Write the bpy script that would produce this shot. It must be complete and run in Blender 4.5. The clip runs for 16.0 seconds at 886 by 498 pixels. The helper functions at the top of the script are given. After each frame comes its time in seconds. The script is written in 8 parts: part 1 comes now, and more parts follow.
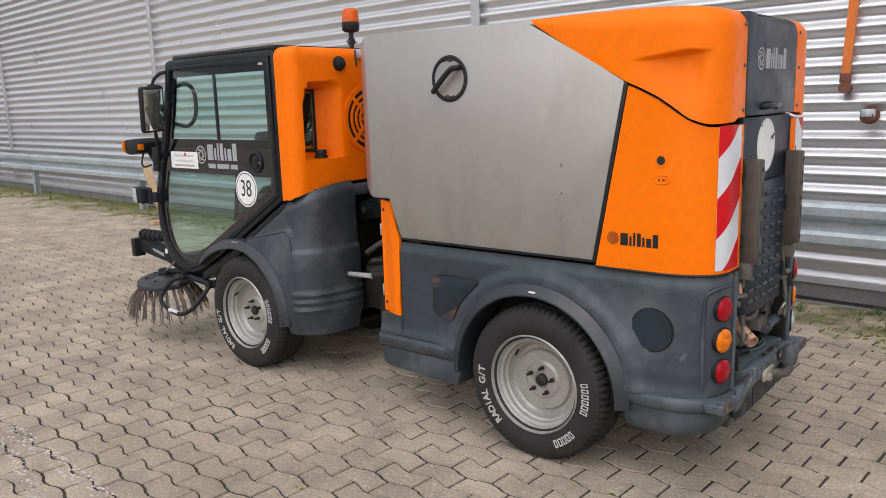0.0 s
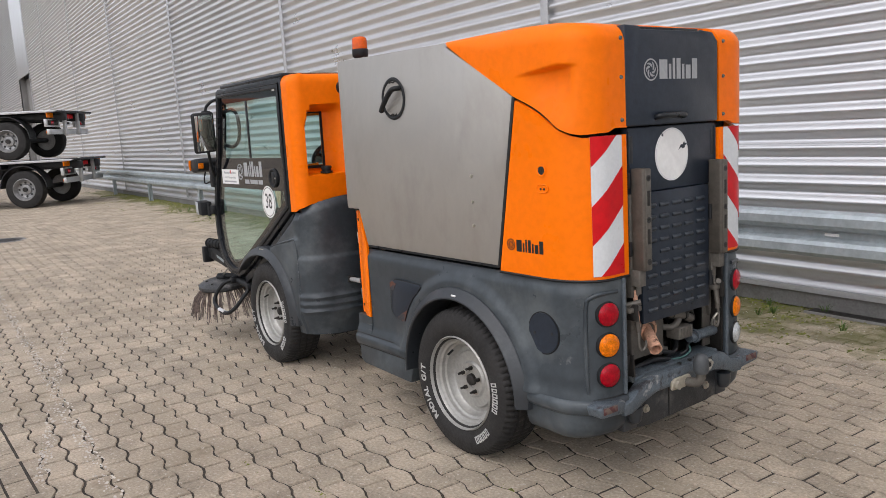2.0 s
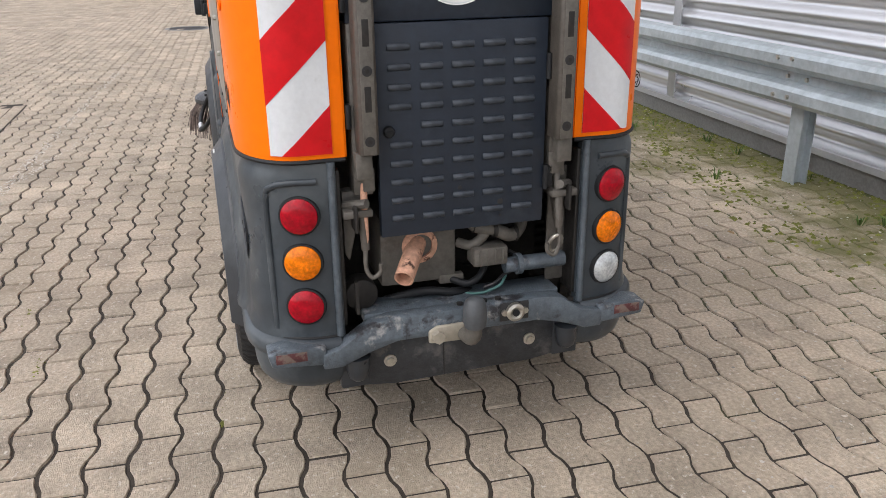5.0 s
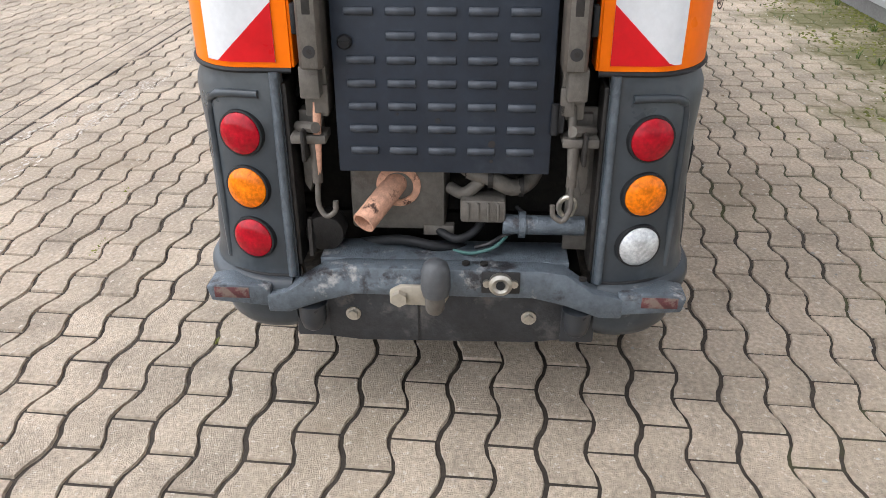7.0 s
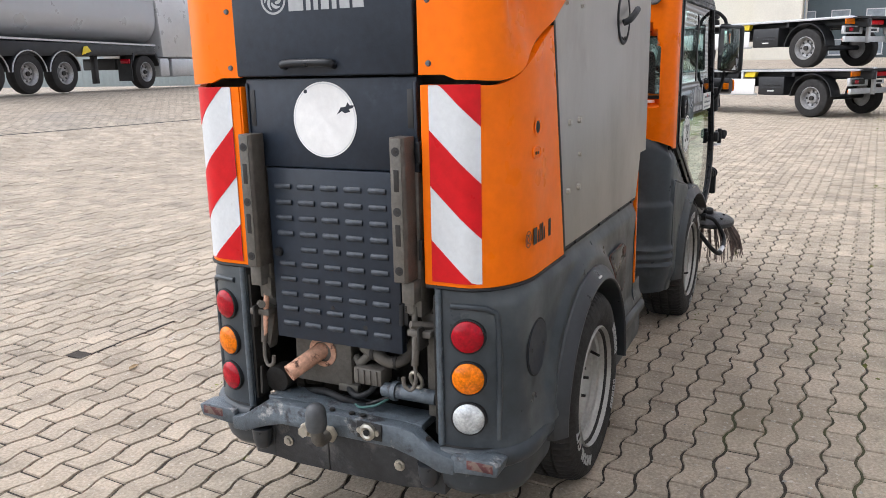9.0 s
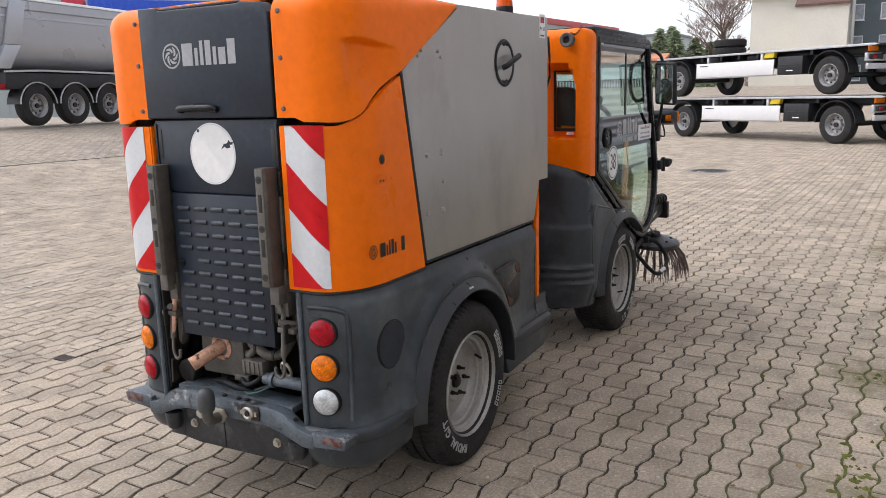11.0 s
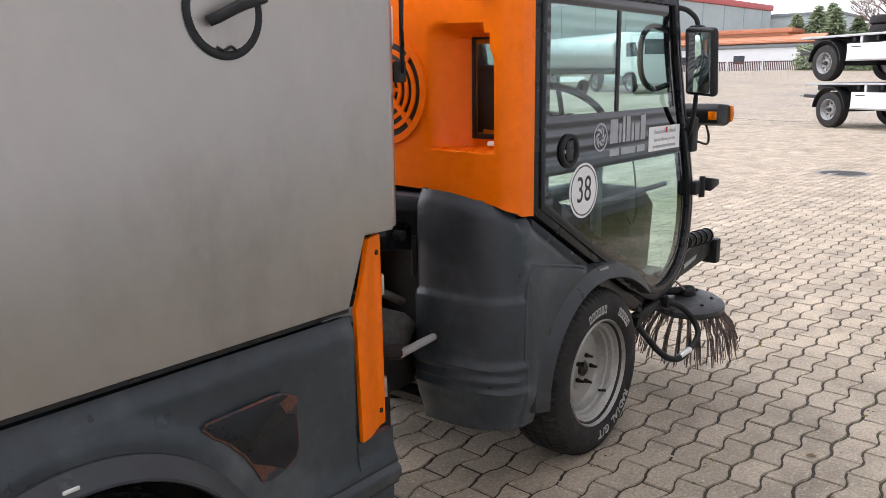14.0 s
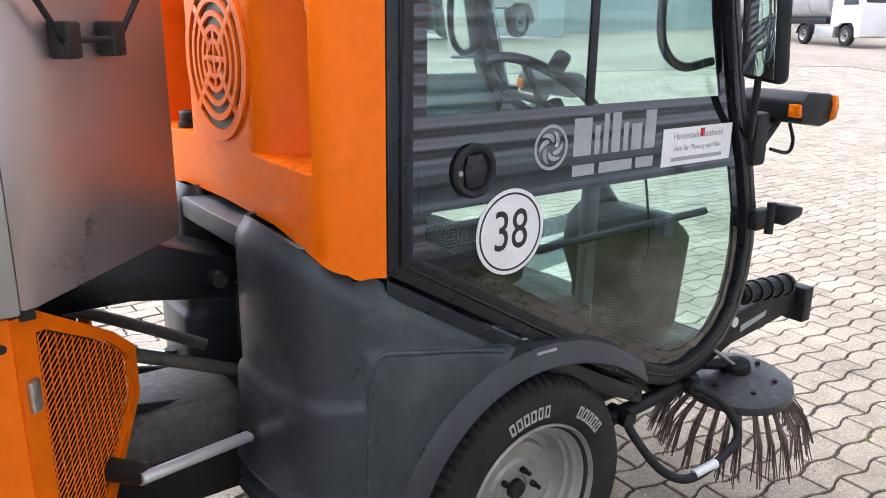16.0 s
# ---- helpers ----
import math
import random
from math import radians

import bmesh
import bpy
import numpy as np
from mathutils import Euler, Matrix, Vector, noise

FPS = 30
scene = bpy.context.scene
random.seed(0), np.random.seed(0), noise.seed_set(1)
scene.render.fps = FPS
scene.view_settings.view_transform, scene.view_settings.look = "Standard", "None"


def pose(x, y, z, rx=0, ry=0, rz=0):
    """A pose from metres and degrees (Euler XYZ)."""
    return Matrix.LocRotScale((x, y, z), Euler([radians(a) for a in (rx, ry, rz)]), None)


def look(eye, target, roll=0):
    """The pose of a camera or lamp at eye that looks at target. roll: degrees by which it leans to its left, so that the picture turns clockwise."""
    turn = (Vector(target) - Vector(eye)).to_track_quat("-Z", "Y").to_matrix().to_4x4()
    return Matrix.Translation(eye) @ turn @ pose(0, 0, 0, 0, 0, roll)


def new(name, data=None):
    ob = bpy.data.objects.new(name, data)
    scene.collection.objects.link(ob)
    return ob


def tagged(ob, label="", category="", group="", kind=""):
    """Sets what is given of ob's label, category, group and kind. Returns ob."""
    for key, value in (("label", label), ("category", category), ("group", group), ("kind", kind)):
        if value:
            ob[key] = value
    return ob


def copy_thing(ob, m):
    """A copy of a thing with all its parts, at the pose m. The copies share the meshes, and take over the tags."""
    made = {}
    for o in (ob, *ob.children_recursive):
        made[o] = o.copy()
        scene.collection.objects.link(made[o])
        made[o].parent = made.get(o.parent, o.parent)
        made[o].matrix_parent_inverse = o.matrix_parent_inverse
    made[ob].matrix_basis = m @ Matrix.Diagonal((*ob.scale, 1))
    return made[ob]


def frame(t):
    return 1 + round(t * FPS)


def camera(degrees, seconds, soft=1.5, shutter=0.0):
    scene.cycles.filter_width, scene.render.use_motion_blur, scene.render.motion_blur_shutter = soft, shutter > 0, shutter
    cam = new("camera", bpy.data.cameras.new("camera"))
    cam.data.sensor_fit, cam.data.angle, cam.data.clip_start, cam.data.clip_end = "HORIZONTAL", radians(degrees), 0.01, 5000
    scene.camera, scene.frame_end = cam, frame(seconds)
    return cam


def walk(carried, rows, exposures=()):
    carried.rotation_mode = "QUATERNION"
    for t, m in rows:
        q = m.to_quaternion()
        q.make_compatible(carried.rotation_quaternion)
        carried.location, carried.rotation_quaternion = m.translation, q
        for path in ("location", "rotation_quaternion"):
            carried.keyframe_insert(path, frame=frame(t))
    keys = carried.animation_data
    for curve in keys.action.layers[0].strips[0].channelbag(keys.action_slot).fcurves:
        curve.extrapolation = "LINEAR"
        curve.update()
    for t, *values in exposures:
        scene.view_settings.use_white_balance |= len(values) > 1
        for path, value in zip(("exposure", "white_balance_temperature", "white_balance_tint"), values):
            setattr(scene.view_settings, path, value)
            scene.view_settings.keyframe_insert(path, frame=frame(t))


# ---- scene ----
cam = camera(58.9, 16.0, 0.9)
PATH = [
    (0, (1.044, -3.304, 1.559), (-0.226, -1.804, 1.189), -1.8),
    (0.5, (1.349, -3.154, 1.546), (-0.006, -1.726, 1.188), -1.6),
    (1, (1.617, -3.039, 1.531), (0.165, -1.702, 1.208), -2.3),
    (1.5, (1.849, -2.95, 1.516), (0.32, -1.697, 1.215), -3.0),
    (2, (2.007, -2.698, 1.506), (0.419, -1.521, 1.2), -3.3),
    (2.5, (2.073, -2.379, 1.468), (0.435, -1.279, 1.138), -3.3),
    (3, (2.097, -2.031, 1.46), (0.416, -1.012, 1.091), -3.2),
    (3.5, (2.177, -1.646, 1.46), (0.454, -0.726, 1.029), -2.9),
    (4, (2.123, -1.288, 1.431), (0.367, -0.48, 0.917), -2.3),
    (4.5, (2.004, -0.952, 1.411), (0.227, -0.269, 0.8), -1.7),
    (5, (1.854, -0.614, 1.377), (0.069, -0.08, 0.65), -0.7),
    (5.2, (1.775, -0.515, 1.342), (-0.005, -0.036, 0.567), -0.6),
    (7.3, (1.543, 0.231, 1.307), (-0.225, 0.005, 0.4), -0.1),
    (7.5, (1.574, 0.351, 1.314), (-0.195, 0.033, 0.437), 0.0),
    (8, (1.646, 0.682, 1.36), (-0.133, 0.154, 0.614), 0.4),
    (8.5, (1.815, 0.964, 1.425), (0.03, 0.267, 0.851), -1.2),
    (9, (1.888, 1.272, 1.483), (0.133, 0.424, 1.033), -1.2),
    (9.2, (1.898, 1.4, 1.502), (0.158, 0.508, 1.083), -0.8),
    (10.3, (2.045, 1.86, 1.517), (0.322, 0.925, 1.122), -1.2),
    (11.3, (1.926, 2.045, 1.523), (0.22, 1.068, 1.152), -1.7),
    (11.5, (1.802, 2.034, 1.511), (0.104, 1.041, 1.15), -1.8),
    (12, (1.45, 2.012, 1.551), (-0.221, 0.969, 1.208), -1.7),
    (12.5, (1.062, 2.056, 1.548), (-0.577, 0.958, 1.217), -1.5),
    (13, (0.681, 2.041, 1.52), (-0.923, 0.895, 1.181), -1.4),
    (13.5, (0.276, 2.004, 1.517), (-1.289, 0.815, 1.148), -1.1),
    (14, (-0.146, 2.02, 1.509), (-1.663, 0.788, 1.085), -0.8),
    (14.5, (-0.532, 1.978, 1.49), (-1.983, 0.689, 1.007), -0.4),
    (15, (-0.88, 1.934, 1.486), (-2.253, 0.58, 0.957), -0.0),
    (15.5, (-1.249, 1.925, 1.504), (-2.543, 0.511, 0.929), 0.5),
    (16, (-1.548, 1.911, 1.569), (-2.717, 0.388, 1.01), 0.8),
]
walk(cam, [(t, look(eye, target, roll)) for t, eye, target, roll in PATH], [(0, -0.45, 6500, 13), (3.5, -0.42, 6500, 13), (5, -0.12, 6500, 13), (7.5, 0.33, 6350, 12), (8.2, 0.33, 6350, 12), (9, 0.22, 6250, 12), (11.5, -0.08, 6400, 14), (12.5, 0.03, 6450, 14), (13.5, 0.28, 6400, 14), (15, 0.70, 6150, 13), (16, 0.82, 5950, 13)])

# ---- world, sun ----
SKY_LEVEL, SUN_LEVEL = 0.30, 1.2
world = bpy.data.worlds.new("overcast_sky")
scene.world = world
world.use_nodes = True
wn, wl = world.node_tree.nodes, world.node_tree.links
sky = wn.new("ShaderNodeTexSky")
sky.sky_type, sky.sun_disc = "NISHITA", False
sky.sun_elevation, sky.sun_rotation = radians(57), radians(160)
sky.air_density, sky.dust_density, sky.ozone_density = 1.0, 2.2, 1.0
pale = wn.new("ShaderNodeHueSaturation")
pale.inputs["Saturation"].default_value = 0.30
wl.new(sky.outputs["Color"], pale.inputs["Color"])
wl.new(pale.outputs["Color"], wn["Background"].inputs["Color"])
wn["Background"].inputs["Strength"].default_value = SKY_LEVEL
sun = new("sun", bpy.data.lights.new("sun", "SUN"))
sun.data.energy, sun.data.angle, sun.data.color = SUN_LEVEL, radians(110), (1.0, 0.98, 0.95)
sun.matrix_world = look((2.0, -5.6, 9.2), (0, 0, 0))

# ---- small builders ----
PI = math.pi
PLACE = {}          # world place of every object made here
TURNED = None       # turn laid on the meshes of a swung section


def part(name, bm, material, parent=None, label="", smooth=38, fix=True, origin=None):
    """Links a bmesh, given in world metres, as one mesh object under a thing or a part."""
    if TURNED is not None:
        bmesh.ops.transform(bm, matrix=TURNED, verts=bm.verts)
    if fix:
        bmesh.ops.recalc_face_normals(bm, faces=bm.faces)
    co = np.array([v.co[:] for v in bm.verts])
    c = Vector(((co.min(0) + co.max(0)) / 2).tolist()) if origin is None else Vector(origin)
    bmesh.ops.translate(bm, verts=bm.verts, vec=-c)
    me = bpy.data.meshes.new(name)
    bm.to_mesh(me)
    bm.free()
    me.materials.append(material)
    if smooth:
        me.polygons.foreach_set("use_smooth", [True] * len(me.polygons))
        me.set_sharp_from_angle(angle=radians(smooth))
    ob = new(name, me)
    ob.location = c - PLACE.get(parent, Vector()) if parent else c
    ob.parent = parent
    PLACE[ob] = c
    if label:
        tagged(ob, label)
    return ob


def thing(name, at, label, category, group="", kind=""):
    ob = new(name)
    ob.location = at
    ob.empty_display_size = 0.2
    PLACE[ob] = Vector(at)
    return tagged(ob, label, category, group, kind)


def bevel(bm, width, seg=2, over=30):
    edges = [e for e in bm.edges if len(e.link_faces) == 2 and e.calc_face_angle(0) > radians(over)]
    if edges:
        bmesh.ops.bevel(bm, geom=edges, offset=width, segments=seg, profile=0.5, affect="EDGES", clamp_overlap=True)
    return bm


def box(x0, x1, y0, y1, z0, z1, r=0.0, seg=2, bm=None):
    b = bmesh.new()
    bmesh.ops.create_cube(b, size=1)
    bmesh.ops.scale(b, vec=(abs(x1 - x0), abs(y1 - y0), abs(z1 - z0)), verts=b.verts)
    bmesh.ops.translate(b, vec=((x0 + x1) / 2, (y0 + y1) / 2, (z0 + z1) / 2), verts=b.verts)
    if r:
        bevel(b, r, seg)
    return join(bm, b)


def join(bm, b):
    if bm is None:
        return b
    me = bpy.data.meshes.new("scratch")
    b.to_mesh(me)
    b.free()
    bm.from_mesh(me)
    bpy.data.meshes.remove(me)
    return bm


def prism(pts, axis, d0, d1, r=0.0, seg=2, bm=None):
    """A polygon pushed along an axis; pts are the other two coordinates in x, y, z order."""
    b = bmesh.new()

    def at(p, d):
        return {"x": (d, p[0], p[1]), "y": (p[0], d, p[1]), "z": (p[0], p[1], d)}[axis]

    lo, hi = [b.verts.new(at(p, d0)) for p in pts], [b.verts.new(at(p, d1)) for p in pts]
    n = len(pts)
    b.faces.new(lo)
    b.faces.new(hi[::-1])
    for i in range(n):
        b.faces.new((lo[i], lo[(i + 1) % n], hi[(i + 1) % n], hi[i]))
    bmesh.ops.recalc_face_normals(b, faces=b.faces)
    if r:
        bevel(b, r, seg)
    return join(bm, b)


def frame_to(a, b):
    """The turn that lays z along a to b."""
    d = Vector(b) - Vector(a)
    return Matrix.Translation(a) @ d.to_track_quat("Z", "Y").to_matrix().to_4x4(), d.length


def rod(a, b, r, n=14, r2=None, bm=None, cap=0.0):
    bmm = bmesh.new()
    m, length = frame_to(a, b)
    bmesh.ops.create_cone(bmm, cap_ends=True, segments=n, radius1=r, radius2=r if r2 is None else r2, depth=length)
    bmesh.ops.translate(bmm, vec=(0, 0, length / 2), verts=bmm.verts)
    if cap:
        bevel(bmm, cap, 2, 50)
    bmesh.ops.transform(bmm, matrix=m, verts=bmm.verts)
    return join(bm, bmm)


def lathe(profile, centre, axis="y", n=48, closed=True, bm=None):
    """profile: (radius, along) pairs round an axis; closed profiles make a ring."""
    b = bmesh.new()
    rings = []
    for k in range(n):
        a = 2 * PI * k / n
        ring = []
        for rad, d in profile:
            p = {"y": (rad * math.cos(a), d, rad * math.sin(a)), "x": (d, rad * math.cos(a), rad * math.sin(a)),
                 "z": (rad * math.cos(a), rad * math.sin(a), d)}[axis]
            ring.append(b.verts.new(Vector(p) + Vector(centre)))
        rings.append(ring)
    m = len(profile)
    for k in range(n):
        p, q = rings[k], rings[(k + 1) % n]
        for i in range(m if closed else m - 1):
            j = (i + 1) % m
            b.faces.new((p[i], p[j], q[j], q[i]))
    if not closed:
        bmesh.ops.remove_doubles(b, verts=b.verts, dist=1e-5)
        bmesh.ops.holes_fill(b, edges=b.edges)
    bmesh.ops.recalc_face_normals(b, faces=b.faces)
    return join(bm, b)


def tube(points, r, n=10, bm=None, ring=False):
    """A round bar along a line of points."""
    pts = [Vector(p) for p in points]
    b = bmesh.new()
    rings, up = [], Vector((0.13, 0.21, 1)).normalized()
    count = len(pts)
    for i, p in enumerate(pts):
        if ring:
            d = pts[(i + 1) % count] - pts[i - 1]
        else:
            d = pts[min(i + 1, count - 1)] - pts[max(i - 1, 0)]
        d.normalize()
        side = d.cross(up)
        if side.length < 0.05:
            side = d.cross(Vector((1, 0, 0)))
        side.normalize()
        over = side.cross(d)
        rr = r[i] if isinstance(r, (list, tuple)) else r
        rings.append([b.verts.new(p + side * (rr * math.cos(2 * PI * k / n)) + over * (rr * math.sin(2 * PI * k / n))) for k in range(n)])
    for i in range(count if ring else count - 1):
        p, q = rings[i], rings[(i + 1) % count]
        for k in range(n):
            b.faces.new((p[k], p[(k + 1) % n], q[(k + 1) % n], q[k]))
    if not ring:
        b.faces.new(rings[0][::-1])
        b.faces.new(rings[-1])
    return join(bm, b)


def curve(points, per=6):
    """A smooth line through points."""
    p = [Vector(q) for q in points]
    p = [p[0] * 2 - p[1]] + p + [p[-1] * 2 - p[-2]]
    out = []
    for i in range(1, len(p) - 2):
        for k in range(per):
            t = k / per
            out.append(0.5 * (2 * p[i] + (p[i + 1] - p[i - 1]) * t + (2 * p[i - 1] - 5 * p[i] + 4 * p[i + 1] - p[i + 2]) * t * t
                              + (3 * p[i] - p[i - 1] - 3 * p[i + 1] + p[i + 2]) * t ** 3))
    return out + [p[-2]]


def shell(grid, thick, flip=0, bm=None):
    """A sheet with thickness from a grid (rows, columns, 3) of points; flip: which way is outside, 0 to find it."""
    g = np.asarray(grid, float)
    du, dv = np.gradient(g, axis=0), np.gradient(g, axis=1)
    n = np.cross(du, dv)
    n /= np.maximum(np.linalg.norm(n, axis=-1, keepdims=True), 1e-9)
    if flip == 0:                      # outside is away from the vehicle's long axis
        mid = g.reshape(-1, 3).mean(0) * np.array([1, 0, 1])
        flip = 1 if ((g - mid) * n).sum(-1).mean() > 0 else -1
    inner = g - n * thick * flip
    b = bmesh.new()
    u, v = g.shape[:2]
    o = [[b.verts.new(g[i, j]) for j in range(v)] for i in range(u)]
    q = [[b.verts.new(inner[i, j]) for j in range(v)] for i in range(u)]
    for i in range(u - 1):
        for j in range(v - 1):
            b.faces.new((o[i][j], o[i + 1][j], o[i + 1][j + 1], o[i][j + 1]))
            b.faces.new((q[i][j], q[i][j + 1], q[i + 1][j + 1], q[i + 1][j]))
    for i in range(u - 1):
        for j in (0, v - 1):
            b.faces.new((o[i][j], o[i + 1][j], q[i + 1][j], q[i][j]))
    for j in range(v - 1):
        for i in (0, u - 1):
            b.faces.new((o[i][j], o[i][j + 1], q[i][j + 1], q[i][j]))
    bmesh.ops.recalc_face_normals(b, faces=b.faces)
    return join(bm, b)


def letters(text, size, depth=0.001, bold=0.0, squeeze=1.0):
    """Words in the built-in font, lying in xy round the origin."""
    cu = bpy.data.curves.new("words", "FONT")
    cu.body, cu.size, cu.extrude, cu.align_x, cu.align_y, cu.offset = text, size, depth, "CENTER", "CENTER", bold
    cu.resolution_u = 4
    ob = bpy.data.objects.new("words", cu)
    scene.collection.objects.link(ob)
    me = bpy.data.meshes.new_from_object(ob.evaluated_get(bpy.context.evaluated_depsgraph_get()))
    bpy.data.objects.remove(ob)
    b = bmesh.new()
    b.from_mesh(me)
    bpy.data.meshes.remove(me)
    bmesh.ops.scale(b, vec=(squeeze, 1, 1), verts=b.verts)
    return b


def lay(bm, m):
    bmesh.ops.transform(bm, matrix=m, verts=bm.verts)
    return bm


def side_plane(x, y, z, s):
    """Lays xy drawings on a flank: s = -1 reads from the left flank (-y), 1 from the right (+y)."""
    return Matrix.Translation((x, y, z)) @ (Matrix(((1, 0, 0, 0), (0, 0, -1, 0), (0, 1, 0, 0), (0, 0, 0, 1))) if s < 0 else
                                            Matrix(((-1, 0, 0, 0), (0, 0, 1, 0), (0, 1, 0, 0), (0, 0, 0, 1))))


def rear_plane(x, y, z):
    """Lays xy drawings on a face that looks to +x."""
    return Matrix.Translation((x, y, z)) @ Matrix(((0, 0, 1, 0), (1, 0, 0, 0), (0, 1, 0, 0), (0, 0, 0, 1)))


def disc_flat(r, depth=0.002, n=40, r0=0.0):
    if r0:
        return lathe([(r0, 0), (r, 0), (r, depth), (r0, depth)], (0, 0, 0), "z", n)
    b = bmesh.new()
    bmesh.ops.create_cone(b, cap_ends=True, segments=n, radius1=r, radius2=r, depth=depth)
    bmesh.ops.translate(b, vec=(0, 0, depth / 2), verts=b.verts)
    return b


def smooth01(a, b, x):
    t = np.clip((x - a) / (b - a), 0, 1)
    return t * t * (3 - 2 * t)


# ---- materials ----
def mat(name, base, rough=0.5, metal=0.0, var=0.10, big=2.0, fine=45.0, bump=0.08, dirt=None, coat=0.0, spread=0.0, rvar=0.12, stretch=None, spec=0.5,
        world_space=False, second=None):
    """A surface with slow and fine variation. dirt, second: (colour, share, scale, edge) of stains, on STEEL_BROWN of
    painted reflections. spread: from piece to piece.
    """
    m = bpy.data.materials.new(name)
    m.use_nodes = True
    nt = m.node_tree
    bs = nt.nodes["Principled BSDF"]
    tc = nt.nodes.new("ShaderNodeTexCoord")
    if world_space:
        src = nt.nodes.new("ShaderNodeNewGeometry").outputs["Position"]
    else:
        src = tc.outputs["Object"]
    if stretch:
        mp = nt.nodes.new("ShaderNodeMapping")
        mp.inputs["Scale"].default_value = stretch
        nt.links.new(src, mp.inputs["Vector"])
        src = mp.outputs["Vector"]

    def noisy(scale, detail=4, rough_=0.6, lo=0.0, hi=1.0, a=0.3, b=0.7):
        n = nt.nodes.new("ShaderNodeTexNoise")
        n.inputs["Scale"].default_value, n.inputs["Detail"].default_value, n.inputs["Roughness"].default_value = scale, detail, rough_
        nt.links.new(src, n.inputs["Vector"])
        r = nt.nodes.new("ShaderNodeMapRange")
        for k, v in zip(("From Min", "From Max", "To Min", "To Max"), (a, b, lo, hi)):
            r.inputs[k].default_value = v
        nt.links.new(n.outputs["Fac"], r.inputs["Value"])
        return r.outputs["Result"]

    def times(a, b):
        n = nt.nodes.new("ShaderNodeMath")
        n.operation = "MULTIPLY"
        nt.links.new(a, n.inputs[0])
        if hasattr(b, "links"):
            nt.links.new(b, n.inputs[1])
        else:
            n.inputs[1].default_value = b
        return n.outputs[0]

    slow, quick = noisy(big, 3, 0.55, 1 - var, 1 + var), noisy(fine, 4, 0.6, 1 - var, 1 + var)
    value = times(slow, quick)
    if spread:
        oi = nt.nodes.new("ShaderNodeObjectInfo")
        geo = nt.nodes.new("ShaderNodeNewGeometry")
        add = nt.nodes.new("ShaderNodeMath")
        add.operation = "ADD"
        nt.links.new(oi.outputs["Random"], add.inputs[0])
        nt.links.new(geo.outputs["Random Per Island"], add.inputs[1])
        fr = nt.nodes.new("ShaderNodeMath")
        fr.operation = "FRACT"
        nt.links.new(add.outputs[0], fr.inputs[0])
        r = nt.nodes.new("ShaderNodeMapRange")
        for k, v in zip(("From Min", "From Max", "To Min", "To Max"), (0, 1, 1 - spread, 1 + spread)):
            r.inputs[k].default_value = v
        nt.links.new(fr.outputs[0], r.inputs["Value"])
        value = times(value, r.outputs["Result"])
    col = nt.nodes.new("ShaderNodeVectorMath")
    col.operation = "SCALE"
    col.inputs[0].default_value = base
    nt.links.new(value, col.inputs["Scale"])
    out = col.outputs["Vector"]
    for stain in (dirt, second):
        if stain:
            colour, share, scale, edge = stain
            mix = nt.nodes.new("ShaderNodeMix")
            mix.data_type = "RGBA"
            nt.links.new(noisy(scale, 6, 0.65, 0, 1, share, share + edge), mix.inputs["Factor"])
            nt.links.new(out, mix.inputs["A"])
            mix.inputs["B"].default_value = (*colour, 1)
            out = mix.outputs["Result"]
    nt.links.new(out, bs.inputs["Base Color"])
    nt.links.new(noisy(big * 3, 4, 0.6, max(rough - rvar, 0.02), min(rough + rvar, 1)), bs.inputs["Roughness"])
    bs.inputs["Metallic"].default_value, bs.inputs["Coat Weight"].default_value = metal, coat
    bs.inputs["Specular IOR Level"].default_value = spec
    if bump:
        bp = nt.nodes.new("ShaderNodeBump")
        bp.inputs["Strength"].default_value, bp.inputs["Distance"].default_value = bump, 0.004
        nt.links.new(noisy(fine * 3, 3, 0.6), bp.inputs["Height"])
        nt.links.new(bp.outputs["Normal"], bs.inputs["Normal"])
    return m


def glassy(name, tint, rough=0.0):
    m = bpy.data.materials.new(name)
    m.use_nodes = True
    bs = m.node_tree.nodes["Principled BSDF"]
    bs.inputs["Base Color"].default_value = (*tint, 1)
    bs.inputs["Roughness"].default_value, bs.inputs["Transmission Weight"].default_value, bs.inputs["IOR"].default_value = rough, 1.0, 1.45
    return m


ORANGE = mat("orange_gel_coat", (0.90, 0.172, 0.001), 0.34, 0, 0.05, 1.5, 30, 0.02, coat=0.0, spec=0.14, dirt=((0.70, 0.13, 0.006), 0.68, 7, 0.3))
GREY = mat("scuffed_dark_grey_plastic", (0.038, 0.047, 0.055), 0.38, 0, 0.15, 2.2, 25, 0.025, spec=0.38, dirt=((0.135, 0.152, 0.160), 0.50, 2.6, 0.34), second=((0.25, 0.255, 0.25), 0.68, 9, 0.14))
WORN = mat("worn_blue_grey_steel", (0.088, 0.108, 0.126), 0.42, 0.2, 0.25, 5, 60, 0.3, dirt=((0.33, 0.33, 0.32), 0.60, 14, 0.10), second=((0.030, 0.030, 0.034), 0.57, 11, 0.08))
STEEL = mat("brushed_stainless_steel", (0.405, 0.387, 0.36), 0.44, 0.65, 0.035, 1.2, 14, 0.03, dirt=((0.30, 0.275, 0.25), 0.52, 2.2, 0.30), stretch=(1.0, 1.0, 0.6), second=((0.48, 0.46, 0.43), 0.64, 5, 0.3))
# brown-pink base and reddish patches paint the reflections on the hopper front
STEEL_BROWN = mat("reflection_tinted_steel", (0.46, 0.39, 0.37), 0.37, 0.75, 0.04, 1.5, 10, 0.0, dirt=((0.34, 0.22, 0.20), 0.50, 1.8, 0.5))
